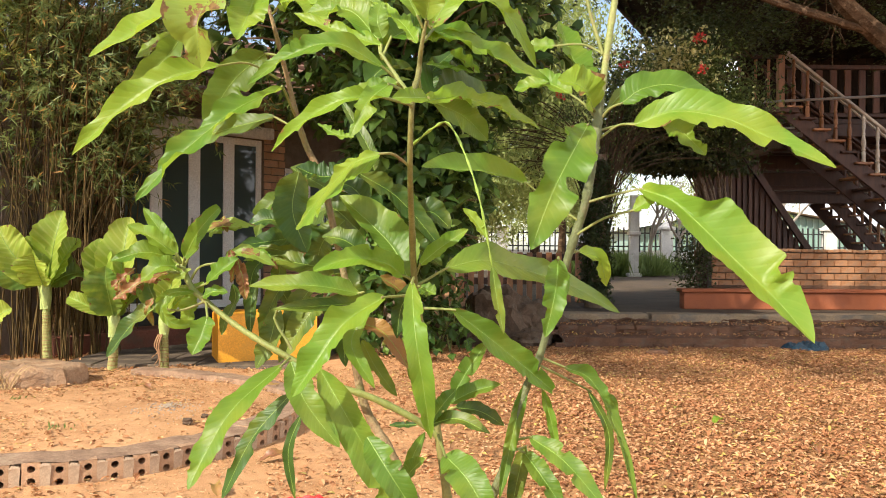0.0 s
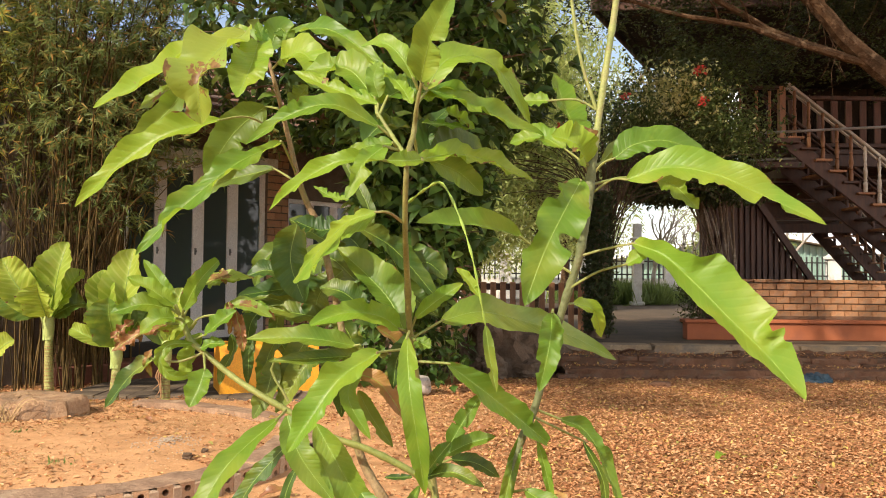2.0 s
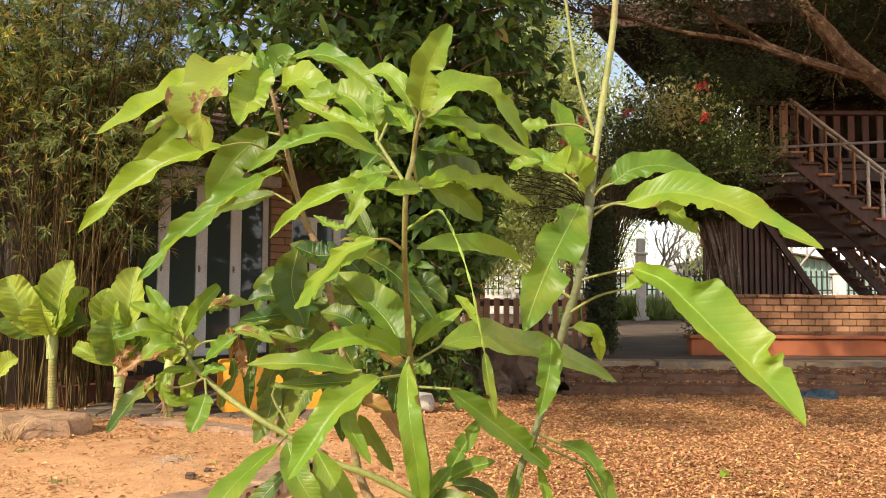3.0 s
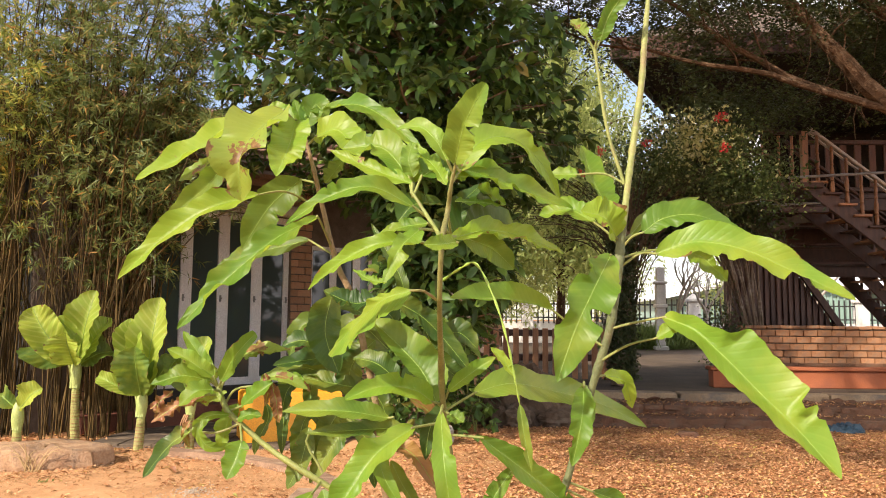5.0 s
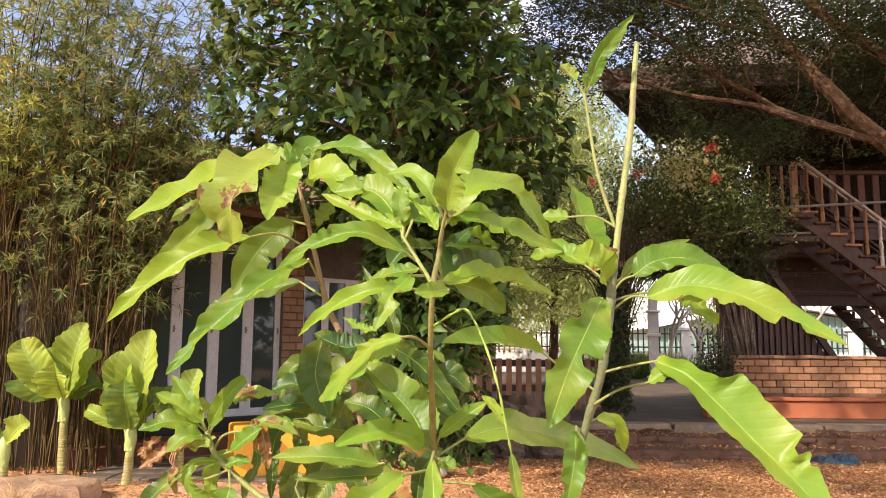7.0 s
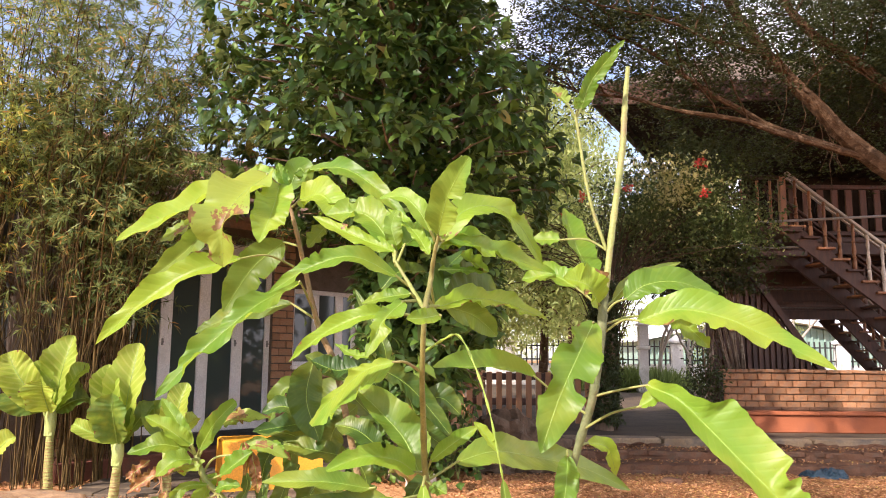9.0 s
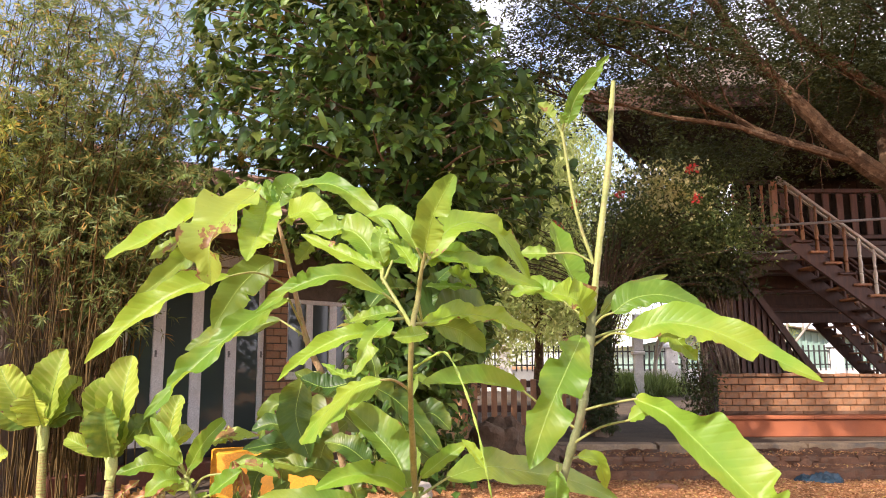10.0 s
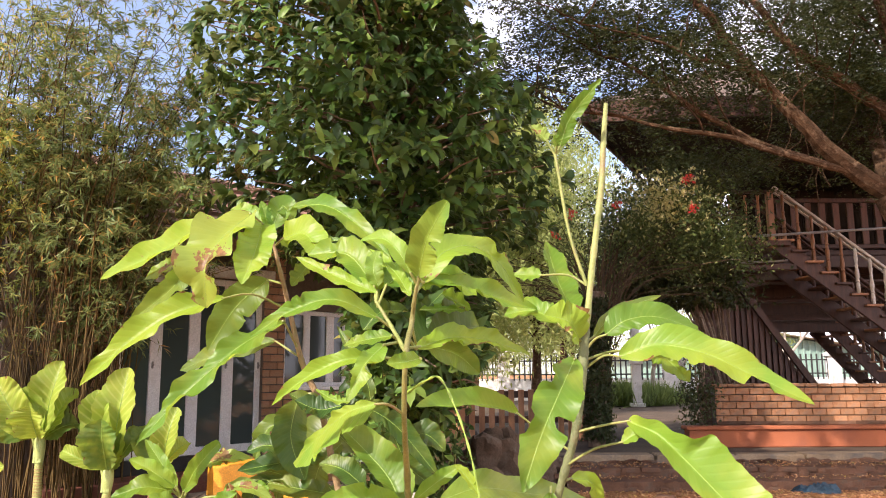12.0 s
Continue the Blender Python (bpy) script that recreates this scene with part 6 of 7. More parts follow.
mango_leaf([(0.218, 1.460, 1.390), (0.204, 1.560, 1.470), (0.199, 1.680, 1.571)], 0.030, 0.030, face=(0.3, -0.9, 0.1), stalk=[(0.230, 1.440, 1.344)])
mango_leaf([(0.162, 1.500, 1.471), (0.140, 1.510, 1.473), (0.108, 1.520, 1.475)], 0.017, 0.017, face=(0, -0.9, 0.5), stalk=[(0.244, 1.460, 1.447), (0.211, 1.480, 1.469)])
mango_leaf([(0.187, 1.460, 1.371), (0.146, 1.500, 1.400), (0.090, 1.540, 1.395)], 0.026, 0.023, face=(0, -0.9, 0.5), stalk=[(0.226, 1.440, 1.329), (0.209, 1.450, 1.352)])
mango_leaf([(0.222, 1.430, 1.340), (0.198, 1.400, 1.371), (0.151, 1.390, 1.384)], 0.031, 0.034, face=(0, -0.9, 0.5), stalk=[(0.228, 1.440, 1.337)], sort="yellow")
mango_leaf([(0.203, 1.380, 1.303), (0.162, 1.320, 1.239), (0.125, 1.290, 1.169), (0.092, 1.270, 1.085)], 0.040, 0.038, face=(0.15, -0.95, 0.25), stalk=[(0.219, 1.430, 1.297)], wave=0.5, bites=[(0.27, -1, 0.42, 0.1), (0.62, -1, 0.3, 0.16), (0.52, 1, 0.7, 0.12)])
mango_leaf([(0.270, 1.420, 1.348), (0.310, 1.420, 1.375), (0.373, 1.420, 1.380), (0.473, 1.440, 1.347)], 0.030, 0.024, face=(0, -0.9, 0.5), stalk=[(0.234, 1.440, 1.319), (0.252, 1.430, 1.341)], cut=0.93, bites=[(0.9, 1, 0.35, 0.08)])
mango_leaf([(0.255, 1.460, 1.347), (0.310, 1.500, 1.396), (0.416, 1.550, 1.435)], 0.012, 0.014, face=(0, -0.9, 0.5), stalk=[(0.232, 1.440, 1.332)], sort="dull")
mango_leaf([(0.289, 1.400, 1.307), (0.354, 1.380, 1.327), (0.429, 1.350, 1.311), (0.497, 1.330, 1.276), (0.595, 1.300, 1.222)], 0.033, 0.038, face=(0, -0.9, 0.5), stalk=[(0.234, 1.440, 1.287), (0.265, 1.420, 1.309)], wave=0.45, bites=[(0.42, -1, 0.25, 0.05), (0.5, -1, 0.15, 0.05), (0.8, -1, 0.75, 0.1)])
mango_leaf([(0.360, 1.470, 1.319), (0.393, 1.460, 1.303), (0.433, 1.450, 1.260)], 0.028, 0.026, face=(0, -0.9, 0.5), stalk=[(0.234, 1.440, 1.302), (0.290, 1.460, 1.318)], bites=[(0.72, 1, 0.7, 0.3)])
mango_leaf([(0.295, 1.380, 1.192), (0.337, 1.340, 1.170), (0.377, 1.310, 1.126), (0.426, 1.280, 1.067), (0.473, 1.250, 1.012), (0.521, 1.220, 0.945)], 0.056, 0.038, face=(0.1, -0.9, 0.5), stalk=[(0.205, 1.420, 1.169), (0.248, 1.400, 1.182)], wave=0.12, bites=[(0.19, 1, 0.86, 0.37), (0.74, 1, 0.6, 0.05), (0.8, 1, 0.3, 0.03)])
mango_leaf([(0.282, 1.380, 1.155), (0.311, 1.370, 1.171), (0.343, 1.360, 1.166)], 0.015, 0.015, face=(0, -0.75, 0.65), stalk=[(0.193, 1.420, 1.114), (0.237, 1.400, 1.142)])
mango_leaf([(0.203, 1.460, 1.083), (0.249, 1.500, 1.069), (0.268, 1.520, 1.016)], 0.016, 0.017, face=(0, -0.9, 0.5), stalk=[(0.186, 1.430, 1.083)], sort="yellow")
mango_leaf([(0.153, 1.380, 1.069), (0.142, 1.340, 1.014), (0.124, 1.330, 0.939)], 0.020, 0.021, face=(0.1, -0.95, 0.2), stalk=[(0.161, 1.430, 1.072)], bites=[(0.75, -1, 0.5, 0.14)])
mango_leaf([(0.201, 1.460, 1.726), (0.224, 1.450, 1.785), (0.282, 1.420, 1.855)], 0.017, 0.016, face=(0.3, -0.9, 0.2), stalk=[(0.192, 1.460, 1.709)])
mango_leaf([(0.175, 1.460, 1.738), (0.146, 1.470, 1.774)], 0.016, 0.016, face=(0, -0.75, 0.65), stalk=[(0.190, 1.460, 1.709)], sort="burnt")
mango_leaf([(0.193, 1.450, 1.723), (0.185, 1.440, 1.744)], 0.012, 0.012, face=(0, -0.75, 0.65), stalk=[(0.191, 1.460, 1.711)])
mango_leaf([(-0.172, 1.100, 1.238), (-0.195, 1.100, 1.241), (-0.222, 1.100, 1.256)], 0.007, 0.007, face=(0, -0.75, 0.65), wave=0.9)
mango_leaf([(-0.224, 1.420, 1.220), (-0.264, 1.420, 1.213), (-0.310, 1.420, 1.230)], 0.022, 0.024, face=(0, -0.75, 0.65), sort="dark")
mango_leaf([(-0.165, 1.400, 0.991), (-0.225, 1.400, 0.987), (-0.346, 1.400, 0.978)], 0.019, 0.015, face=(0, -0.75, 0.65), sort="dark")
mango_leaf([(-0.173, 1.300, 1.352), (-0.145, 1.320, 1.384), (-0.097, 1.360, 1.389)], 0.021, 0.023, face=(0, -0.75, 0.65), sort="dark")
mango_leaf([(-0.037, 1.360, 1.420), (-0.011, 1.380, 1.408), (0.016, 1.400, 1.395)], 0.021, 0.023, face=(0, -0.75, 0.65), sort="yellow")
mango_leaf([(-0.076, 1.340, 1.347), (-0.067, 1.360, 1.389), (-0.028, 1.400, 1.435)], 0.016, 0.018, face=(0, -0.75, 0.65), sort="dark")
mango_leaf([(-0.173, 1.460, 1.229), (-0.185, 1.460, 1.272), (-0.245, 1.500, 1.373)], 0.012, 0.012, face=(0, -0.75, 0.65), sort="dark")
mango_leaf([(-0.148, 1.300, 1.428), (-0.157, 1.300, 1.458), (-0.151, 1.320, 1.494)], 0.015, 0.017, face=(0, -0.95, 0.3), sort="mid", wave=0.5)
mango_leaf([(-0.305, 1.620, 1.641), (-0.244, 1.600, 1.614), (-0.180, 1.580, 1.565)], 0.014, 0.021, face=(0, -0.75, 0.65), wave=1)
mango_leaf([(-0.318, 1.500, 1.511), (-0.286, 1.480, 1.536), (-0.231, 1.460, 1.536)], 0.013, 0.017, face=(0, -0.75, 0.65), sort="mid", wave=0.5)
mango_leaf([(-0.091, 1.240, 1.404), (-0.117, 1.280, 1.448), (-0.168, 1.340, 1.500)], 0.011, 0.013, face=(0, -0.75, 0.65), sort="yellow", wave=1)
mango_leaf([(-0.094, 1.300, 1.432), (-0.047, 1.340, 1.454), (0.018, 1.400, 1.459)], 0.008, 0.013, face=(0, -0.75, 0.65), sort="mid", wave=0.6)
mango_leaf([(-0.089, 1.260, 1.416), (-0.096, 1.280, 1.447), (-0.094, 1.300, 1.478)], 0.007, 0.008, face=(0, -0.95, 0.3), sort="mid", wave=0.5)
mango_leaf([(-0.091, 1.280, 1.418), (-0.067, 1.300, 1.429), (-0.017, 1.340, 1.439)], 0.017, 0.013, face=(0, -0.75, 0.65), sort="yellow", wave=0.9)
mango_leaf([(-0.076, 1.300, 1.386), (-0.037, 1.340, 1.391), (0.007, 1.380, 1.392)], 0.010, 0.014, face=(0, -0.75, 0.65), wave=0.6)
mango_leaf([(-0.422, 1.440, 1.066), (-0.408, 1.430, 1.042), (-0.403, 1.430, 1.016), (-0.399, 1.430, 0.992)], 0.010, 0.011, face=(0, -0.75, 0.65), sort="dry", wave=1.6)
mango_leaf([(-0.593, 1.460, 1.019), (-0.614, 1.450, 1.008), (-0.636, 1.440, 0.990)], 0.016, 0.013, face=(0, -0.75, 0.65), sort="dry", wave=1.8)
mango_leaf([(-0.628, 1.460, 1.037), (-0.634, 1.450, 1.022), (-0.635, 1.450, 1.002)], 0.009, 0.009, face=(0, -0.75, 0.65), sort="dry", wave=1.8)
mango_leaf([(-0.588, 1.470, 1.023), (-0.572, 1.460, 1.022), (-0.561, 1.460, 1.026)], 0.006, 0.007, face=(0, -0.75, 0.65), sort="dry", wave=1.6)
mango_leaf([(-0.449, 1.460, 1.143), (-0.444, 1.450, 1.126), (-0.435, 1.440, 1.113)], 0.006, 0.006, face=(0, -0.75, 0.65), sort="dry", wave=1.4)
mango_leaf([(-0.366, 1.460, 1.064), (-0.357, 1.460, 1.058), (-0.349, 1.460, 1.046)], 0.004, 0.005, face=(0, -0.75, 0.65), sort="dry", wave=1.4)
mango_leaf([(-0.478, 1.470, 1.107), (-0.445, 1.460, 1.122), (-0.402, 1.460, 1.123)], 0.010, 0.013, face=(0, -0.75, 0.65), wave=0.8)
mango_leaf([(-0.411, 1.460, 1.062), (-0.377, 1.450, 1.073), (-0.359, 1.450, 1.059)], 0.010, 0.010, face=(0, -0.75, 0.65), wave=0.8)
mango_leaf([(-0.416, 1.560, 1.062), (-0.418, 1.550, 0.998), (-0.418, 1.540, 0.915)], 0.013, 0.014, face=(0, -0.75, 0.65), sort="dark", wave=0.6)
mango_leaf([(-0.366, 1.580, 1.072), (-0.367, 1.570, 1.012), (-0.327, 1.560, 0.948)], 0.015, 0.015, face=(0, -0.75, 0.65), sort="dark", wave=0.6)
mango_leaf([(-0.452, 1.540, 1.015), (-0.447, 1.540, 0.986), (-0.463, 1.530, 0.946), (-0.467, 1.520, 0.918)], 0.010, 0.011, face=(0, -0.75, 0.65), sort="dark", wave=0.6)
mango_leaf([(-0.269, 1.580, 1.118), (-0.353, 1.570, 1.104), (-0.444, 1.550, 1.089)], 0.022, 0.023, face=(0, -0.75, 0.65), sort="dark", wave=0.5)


def build_withered_shoot():
    """A long limp shoot that hangs in front of the leaves."""
    b = Buf()
    c = curve(WITHERED, 36)
    tube(b, c, [0.0021 + 0.0008 * math.sin(i * 1.7) - 0.00002 * i for i in range(37)], 7)
    part("withered_shoot", b, M_RIB, mango, "limp yellowing withered shoot")


build_withered_shoot()

# ---- things in the yard ----
M_RINGED = surface("ringed_cane_trunk", (0.22, 0.23, 0.055), (0.40, 0.39, 0.13), 16, 90, 0.6, 0.3, stain=(0.26, 0.17, 0.08))
M_SHEATH = surface("pale_green_sheath", (0.26, 0.34, 0.09), (0.40, 0.46, 0.16), 9, 90, 0.5, 0.15)
M_GRAVEL = surface("sandy_gravel", (0.36, 0.29, 0.22), (0.52, 0.43, 0.33), 60, 200, 0.95, 0.3)
M_STRAW = surface("dry_straw", (0.36, 0.24, 0.11), (0.55, 0.40, 0.21), 20, 90, 0.9, 0.3)
M_HUSK = surface("dry_leaf_husk", (0.22, 0.115, 0.055), (0.40, 0.23, 0.12), 14, 90, 0.9, 0.4)
M_BLOCK = surface("weathered_masonry", (0.30, 0.17, 0.095), (0.50, 0.33, 0.20), 9, 55, 0.95, 0.9, stain=(0.22, 0.155, 0.11))
M_OLDTOP = surface("blackened_brick_top", (0.21, 0.125, 0.08), (0.37, 0.24, 0.155), 9, 50, 0.95, 0.7, stain=(0.40, 0.29, 0.19))
M_LIME = surface("old_lime_joint", (0.42, 0.29, 0.19), (0.55, 0.41, 0.285), 14, 120, 0.95, 0.6, stain=(0.30, 0.21, 0.14))
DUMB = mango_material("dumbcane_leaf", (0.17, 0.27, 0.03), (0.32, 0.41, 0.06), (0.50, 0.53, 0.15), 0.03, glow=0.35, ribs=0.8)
# the same leaf darkened: shade within the rosette is put into the colour
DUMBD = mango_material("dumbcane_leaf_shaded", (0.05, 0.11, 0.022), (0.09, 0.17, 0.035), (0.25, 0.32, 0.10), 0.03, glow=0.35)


def blade(pts, width, face, fold=0.5, NU=18, NV=4, wave=0.3):
    """A broad oval leaf along its midrib."""
    line = curve(pts, NU)
    face = Vector(face)
    vs, uv = [], []
    for i, p in enumerate(line):
        u = i / NU
        t = (line[min(i + 1, NU)] - line[max(i - 1, 0)]).normalized()
        nrm = (face - t * face.dot(t)).normalized()
        side = t.cross(nrm)
        w = width / 2 * max(0.02, (1 - (1 - min(1.0, (u + 0.02) / 0.42)) ** 2) ** 0.8 * (1 - (1 - min(1.0, (1.0 - u) / 0.5)) ** 2.6) ** 0.66)
        for j in range(-NV, NV + 1):
            v = j / NV
            vs.append(p + side * (v * w) + nrm * (abs(v) ** 1.2 * w * fold + wave * 0.32 * w * v * v * math.sin(u * 14 + 2.2 * (v > 0) + width * 40) + wave * 0.11 * w * abs(v) * math.sin((u - 0.12 * abs(v)) * 58 + width * 70)))
            uv.append((u * 0.5, 0.5 + 0.5 * v))
    k = 2 * NV + 1
    b = Buf()
    b.add(vs, [(i * k + j, i * k + j + 1, (i + 1) * k + j + 1, (i + 1) * k + j) for i in range(NU) for j in range(2 * NV)], uv)
    return b


def build_dumbcane(base, tall, lean, leaves, label):
    base = Vector(base)
    pl = thing("dumbcane", base, label, "plant", "dumbcanes by the bed")
    b = Buf()
    top = base + Vector((lean, 0, tall))
    c = curve([base + Vector((0, 0, -0.04)), base.lerp(top, 0.5) + Vector((lean * 0.2, 0, 0)), top], 90)
    tube(b, c, [(0.043 - 0.009 * i / 90) * (1.07 if (i + i // 7) % 4 == 0 else 1.0) for i in range(91)], 12)
    part("trunk", b, M_RINGED, pl, "pale ringed trunk")
    for k in range(int(tall / 0.03)):      # brown scars of shed leaves
        q = c[min(88, 6 + int(k * 0.03 / tall * 84))]
        s = Buf()
        lathe(s, q, [(0.030, -0.004), (0.0465 - 0.009 * k * 0.03 / tall, -0.003), (0.047 - 0.009 * k * 0.03 / tall, 0.001), (0.030, 0.003)], 12)
        part("leaf_scar", s, M_HUSK, pl)
    neck = top + Vector((lean * 0.4, 0, 0.2 + 0.2 * tall))
    s = Buf()
    tube(s, curve([top + Vector((0, 0, -0.01)), top.lerp(neck, 0.5), neck], 10), [0.032, 0.036, 0.041, 0.045, 0.049, 0.05, 0.049, 0.046, 0.041, 0.034, 0.022], 12)
    part("sheath", s, M_SHEATH, pl, "smooth pale green leaf sheath")
    for dx, dy, dz, w, dark in leaves:
        tip = top + Vector((dx * 0.95, dy * 0.95, dz * 0.95 + 0.12))
        start = top.lerp(neck, 0.75) + Vector((dx * 0.14, dy * 0.14 - 0.01, 0.02))
        mid = start.lerp(tip, 0.5) + Vector((dx * 0.10, -0.05, 0.05 * abs(dz) + 0.02))
        lf = part("leaf", blade([start, mid, tip], w * 1.28, (-dx * 0.5, -0.9, 0.3), 0.72, 44, 5, 0.75), DUMBD if dark else DUMB, pl, "darker leaf with shade in its colour" if dark else "")
        s = Buf()
        tube(s, curve([top + Vector((dx * 0.05, -0.02, 0.02)), top.lerp(start, 0.6), start], 8), taper(0.022, 0.010, 8), 8)
        part("leaf_stalk", s, M_SHEATH, pl)
        s = Buf()
        line = curve([start, mid, tip], 14)
        tube(s, [q + Vector((0, -0.003, 0)) for q in line], taper(0.007, 0.001, 14), 6)
        part("midrib", s, M_RIB, lf)
    return pl, top


build_dumbcane((-3.63, 7.15, 0), 0.49, -0.02, [(-0.42, -0.1, 0.68, 0.25, 0), (0.16, 0.0, 0.85, 0.24, 0), (-0.16, 0.12, 0.62, 0.2, 0), (0.27, 0.1, 0.58, 0.20, 0), (-0.5, 0.1, 0.30, 0.27, 1), (0.0, -0.25, 0.44, 0.23, 0), (0.28, 0.15, 0.25, 0.2, 1), (-0.3, 0.25, 0.35, 0.24, 1)], "dumbcane with broad upright leaves on a pale ringed trunk")
build_dumbcane((-2.90, 6.8, 0), 0.28, 0.02, [(0.12, 0.05, 1.0, 0.26, 0), (-0.14, 0.0, 0.80, 0.20, 0), (0.0, -0.2, 0.55, 0.24, 1), (-0.42, 0.0, 0.26, 0.11, 0), (0.30, 0.0, 0.45, 0.15, 1), (-0.2, 0.2, 0.5, 0.2, 1)], "dumbcane with a dark front leaf and ringed trunk")
pl3, top3 = build_dumbcane((-2.44, 6.79, 0), 0.30, 0.0, [(0.14, 0.0, 0.62, 0.17, 0), (-0.18, 0.05, 0.45, 0.16, 1), (0.22, 0.1, 0.30, 0.14, 0)], "small dumbcane with a dry husk on its trunk")
for k in range(3):
    h = Buf()
    x = -0.05 + 0.025 * k
    tube(h, curve([top3 + Vector((x * 0.6, -0.045, 0.03)), top3 + Vector((x * 0.8 - 0.02, -0.065, -0.06)), top3 + Vector((x * 0.4 - 0.015, -0.06, -0.12 - 0.05 * k)), top3 + Vector((x - 0.035, -0.06, -0.17 - 0.06 * k))], 10), taper(0.010, 0.003, 10), 5)
    part("husk", h, M_HUSK, pl3, "dry brown husk")
build_dumbcane((-3.72, 6.35, 0), 0.22, 0.0, [(0.26, -0.1, 0.26, 0.15, 0), (-0.2, 0.1, 0.2, 0.12, 1)], "short dumbcane shoot with one pale leaf")


def hollow_brick_mesh():
    """A brick on edge with two round holes through its front."""
    w, d, h = 0.078, 0.20, 0.115
    b = Buf()
    turns = sorted([math.pi * i / 6 for i in range(12)] + [math.pi * s + k * math.atan2(h / 4, w / 2) for s, k in ((0, 1), (1, -1), (1, 1), (2, -1))])
    n = len(turns)
    cz = (h * 0.26, h * 0.74)
    ring = {}
    for y in (0.0, 0.10):
        for k, z in enumerate(cz):
            ring[(y, k)] = len(b.v)
            b.v += [(0.0175 * math.cos(a), y, z + 0.0165 * math.sin(a)) for a in turns]
    for k in range(2):
        o0, o1 = ring[(0.0, k)], ring[(0.10, k)]
        b.f += [(o0 + i, o1 + i, o1 + (i + 1) % n, o0 + (i + 1) % n) for i in range(n)]
        b.f.append(tuple(o1 + i for i in range(n)))
        z0, z1 = (0, h / 2) if k == 0 else (h / 2, h)
        q = len(b.v)
        b.v += [(math.cos(a) / max(abs(math.cos(a)) / (w / 2), abs(math.sin(a)) / (h / 4)), 0, (z0 + z1) / 2 + math.sin(a) / max(abs(math.cos(a)) / (w / 2), abs(math.sin(a)) / (h / 4))) for a in turns]
        b.f += [(o0 + i, o0 + (i + 1) % n, q + (i + 1) % n, q + i) for i in range(n)]
    e = len(b.v)
    b.v += [(sx * w / 2, y, z) for y in (0.002, d) for z in (0, h) for sx in (-1, 1)]
    b.f += [(e, e + 4, e + 6, e + 2), (e + 1, e + 3, e + 7, e + 5), (e + 2, e + 6, e + 7, e + 3), (e + 4, e + 5, e + 7, e + 6)]
    me = mesh_of("hollow_brick", b, M_HOLLOW, False)
    return me


def build_edging():
    edge = thing("bed_edging", (-1.4, 3.8, 0), "curved edging of old hollow bricks set in mortar", "edging", kind="structure")
    me = hollow_brick_mesh()
    jb = Buf()
    rough_box(jb, (0, 0.094, 0.052), (0.044, 0.194, 0.112), None, 0.006, 0.004)
    joint = mesh_of("joint", jb, M_LIME, False)
    path = curve([(-3.3, 3.25, 0), (-2.5, 3.33, 0), (-1.99, 3.47, 0), (-1.71, 3.57, 0), (-1.44, 3.74, 0), (-1.18, 4.0, 0), (-0.99, 4.28, 0), (-0.9, 4.55, 0), (-0.88, 4.85, 0)], 240)
    run, core = 0.0, Buf()
    nxt = 0.06
    for p, q in zip(path, path[1:]):
        run += (q - p).length
        if run >= nxt:
            nxt += 0.117
            t = (q - p).normalized()
            a = math.atan2(t.y, t.x)
            ob = hang(new("brick", me), edge)
            ob.matrix_basis = Matrix.Translation(p + Vector((0, 0, uneven(p.x, p.y) - 0.012 + random.uniform(-.002, .002)))) @ Matrix.Rotation(a + random.uniform(-.02, .02), 4, "Z") @ Matrix.Rotation(random.uniform(-.015, .015), 4, "X")
            jo = hang(new("joint", joint), edge)
            jo.matrix_basis = ob.matrix_basis @ Matrix.Translation((0.0585, random.uniform(-0.002, 0.003), 0))
    # mortar bed between and over the bricks
    n = len(path)
    for i, p in enumerate(path):
        t = (path[min(i + 1, n - 1)] - path[max(i - 1, 0)]).normalized()
        nr = Vector((-t.y, t.x, 0))
        g = uneven(p.x, p.y)
        rough = noise.noise((p.x * 9, p.y * 9, 1)) * 0.008
        core.v += [p + nr * (0.108 + rough) + Vector((0, 0, -0.03)), p + nr * (0.108 + rough) + Vector((0, 0, g + 0.101)), p + nr * (0.006 + rough * 0.3) + Vector((0, 0, g + 0.104 + rough * 0.3)), p + nr * 0.19 + Vector((0, 0, g + 0.110 - rough)), p + nr * 0.225 + Vector((0, 0, g + 0.05)), p + nr * 0.23 + Vector((0, 0, -0.03))]
    core.v = [tuple(v) for v in core.v]
    core.f = [(i * 6 + j, (i + 1) * 6 + j, (i + 1) * 6 + j + 1, i * 6 + j + 1) for i in range(n - 1) for j in range(5)]
    part("mortar_bed", core, M_OLDTOP, edge)
    back = Buf()
    pts = curve([(-0.92, 4.9, 0), (-1.0, 5.5, 0), (-1.4, 6.05, 0), (-1.95, 6.42, 0), (-2.6, 6.6, 0)], 40)
    for i, p in enumerate(pts):
        t = (pts[min(i + 1, 40)] - pts[max(i - 1, 0)]).normalized()
        nr = Vector((-t.y, t.x, 0))
        g = uneven(p.x, p.y) + 0.045 + noise.noise((p.x * 6, p.y * 6, 1)) * 0.015
        for o, z in ((-0.09, -0.04), (-0.08, g), (0.08, g), (0.09, -0.04)):
            back.v.append(tuple(p + nr * o + Vector((0, 0, z))))
    back.f = [(i * 4 + j, (i + 1) * 4 + j, (i + 1) * 4 + j + 1, i * 4 + j + 1) for i in range(40) for j in range(3)]
    part("worn_border", back, M_OLDTOP, edge, "worn sunken border strip")


build_edging()


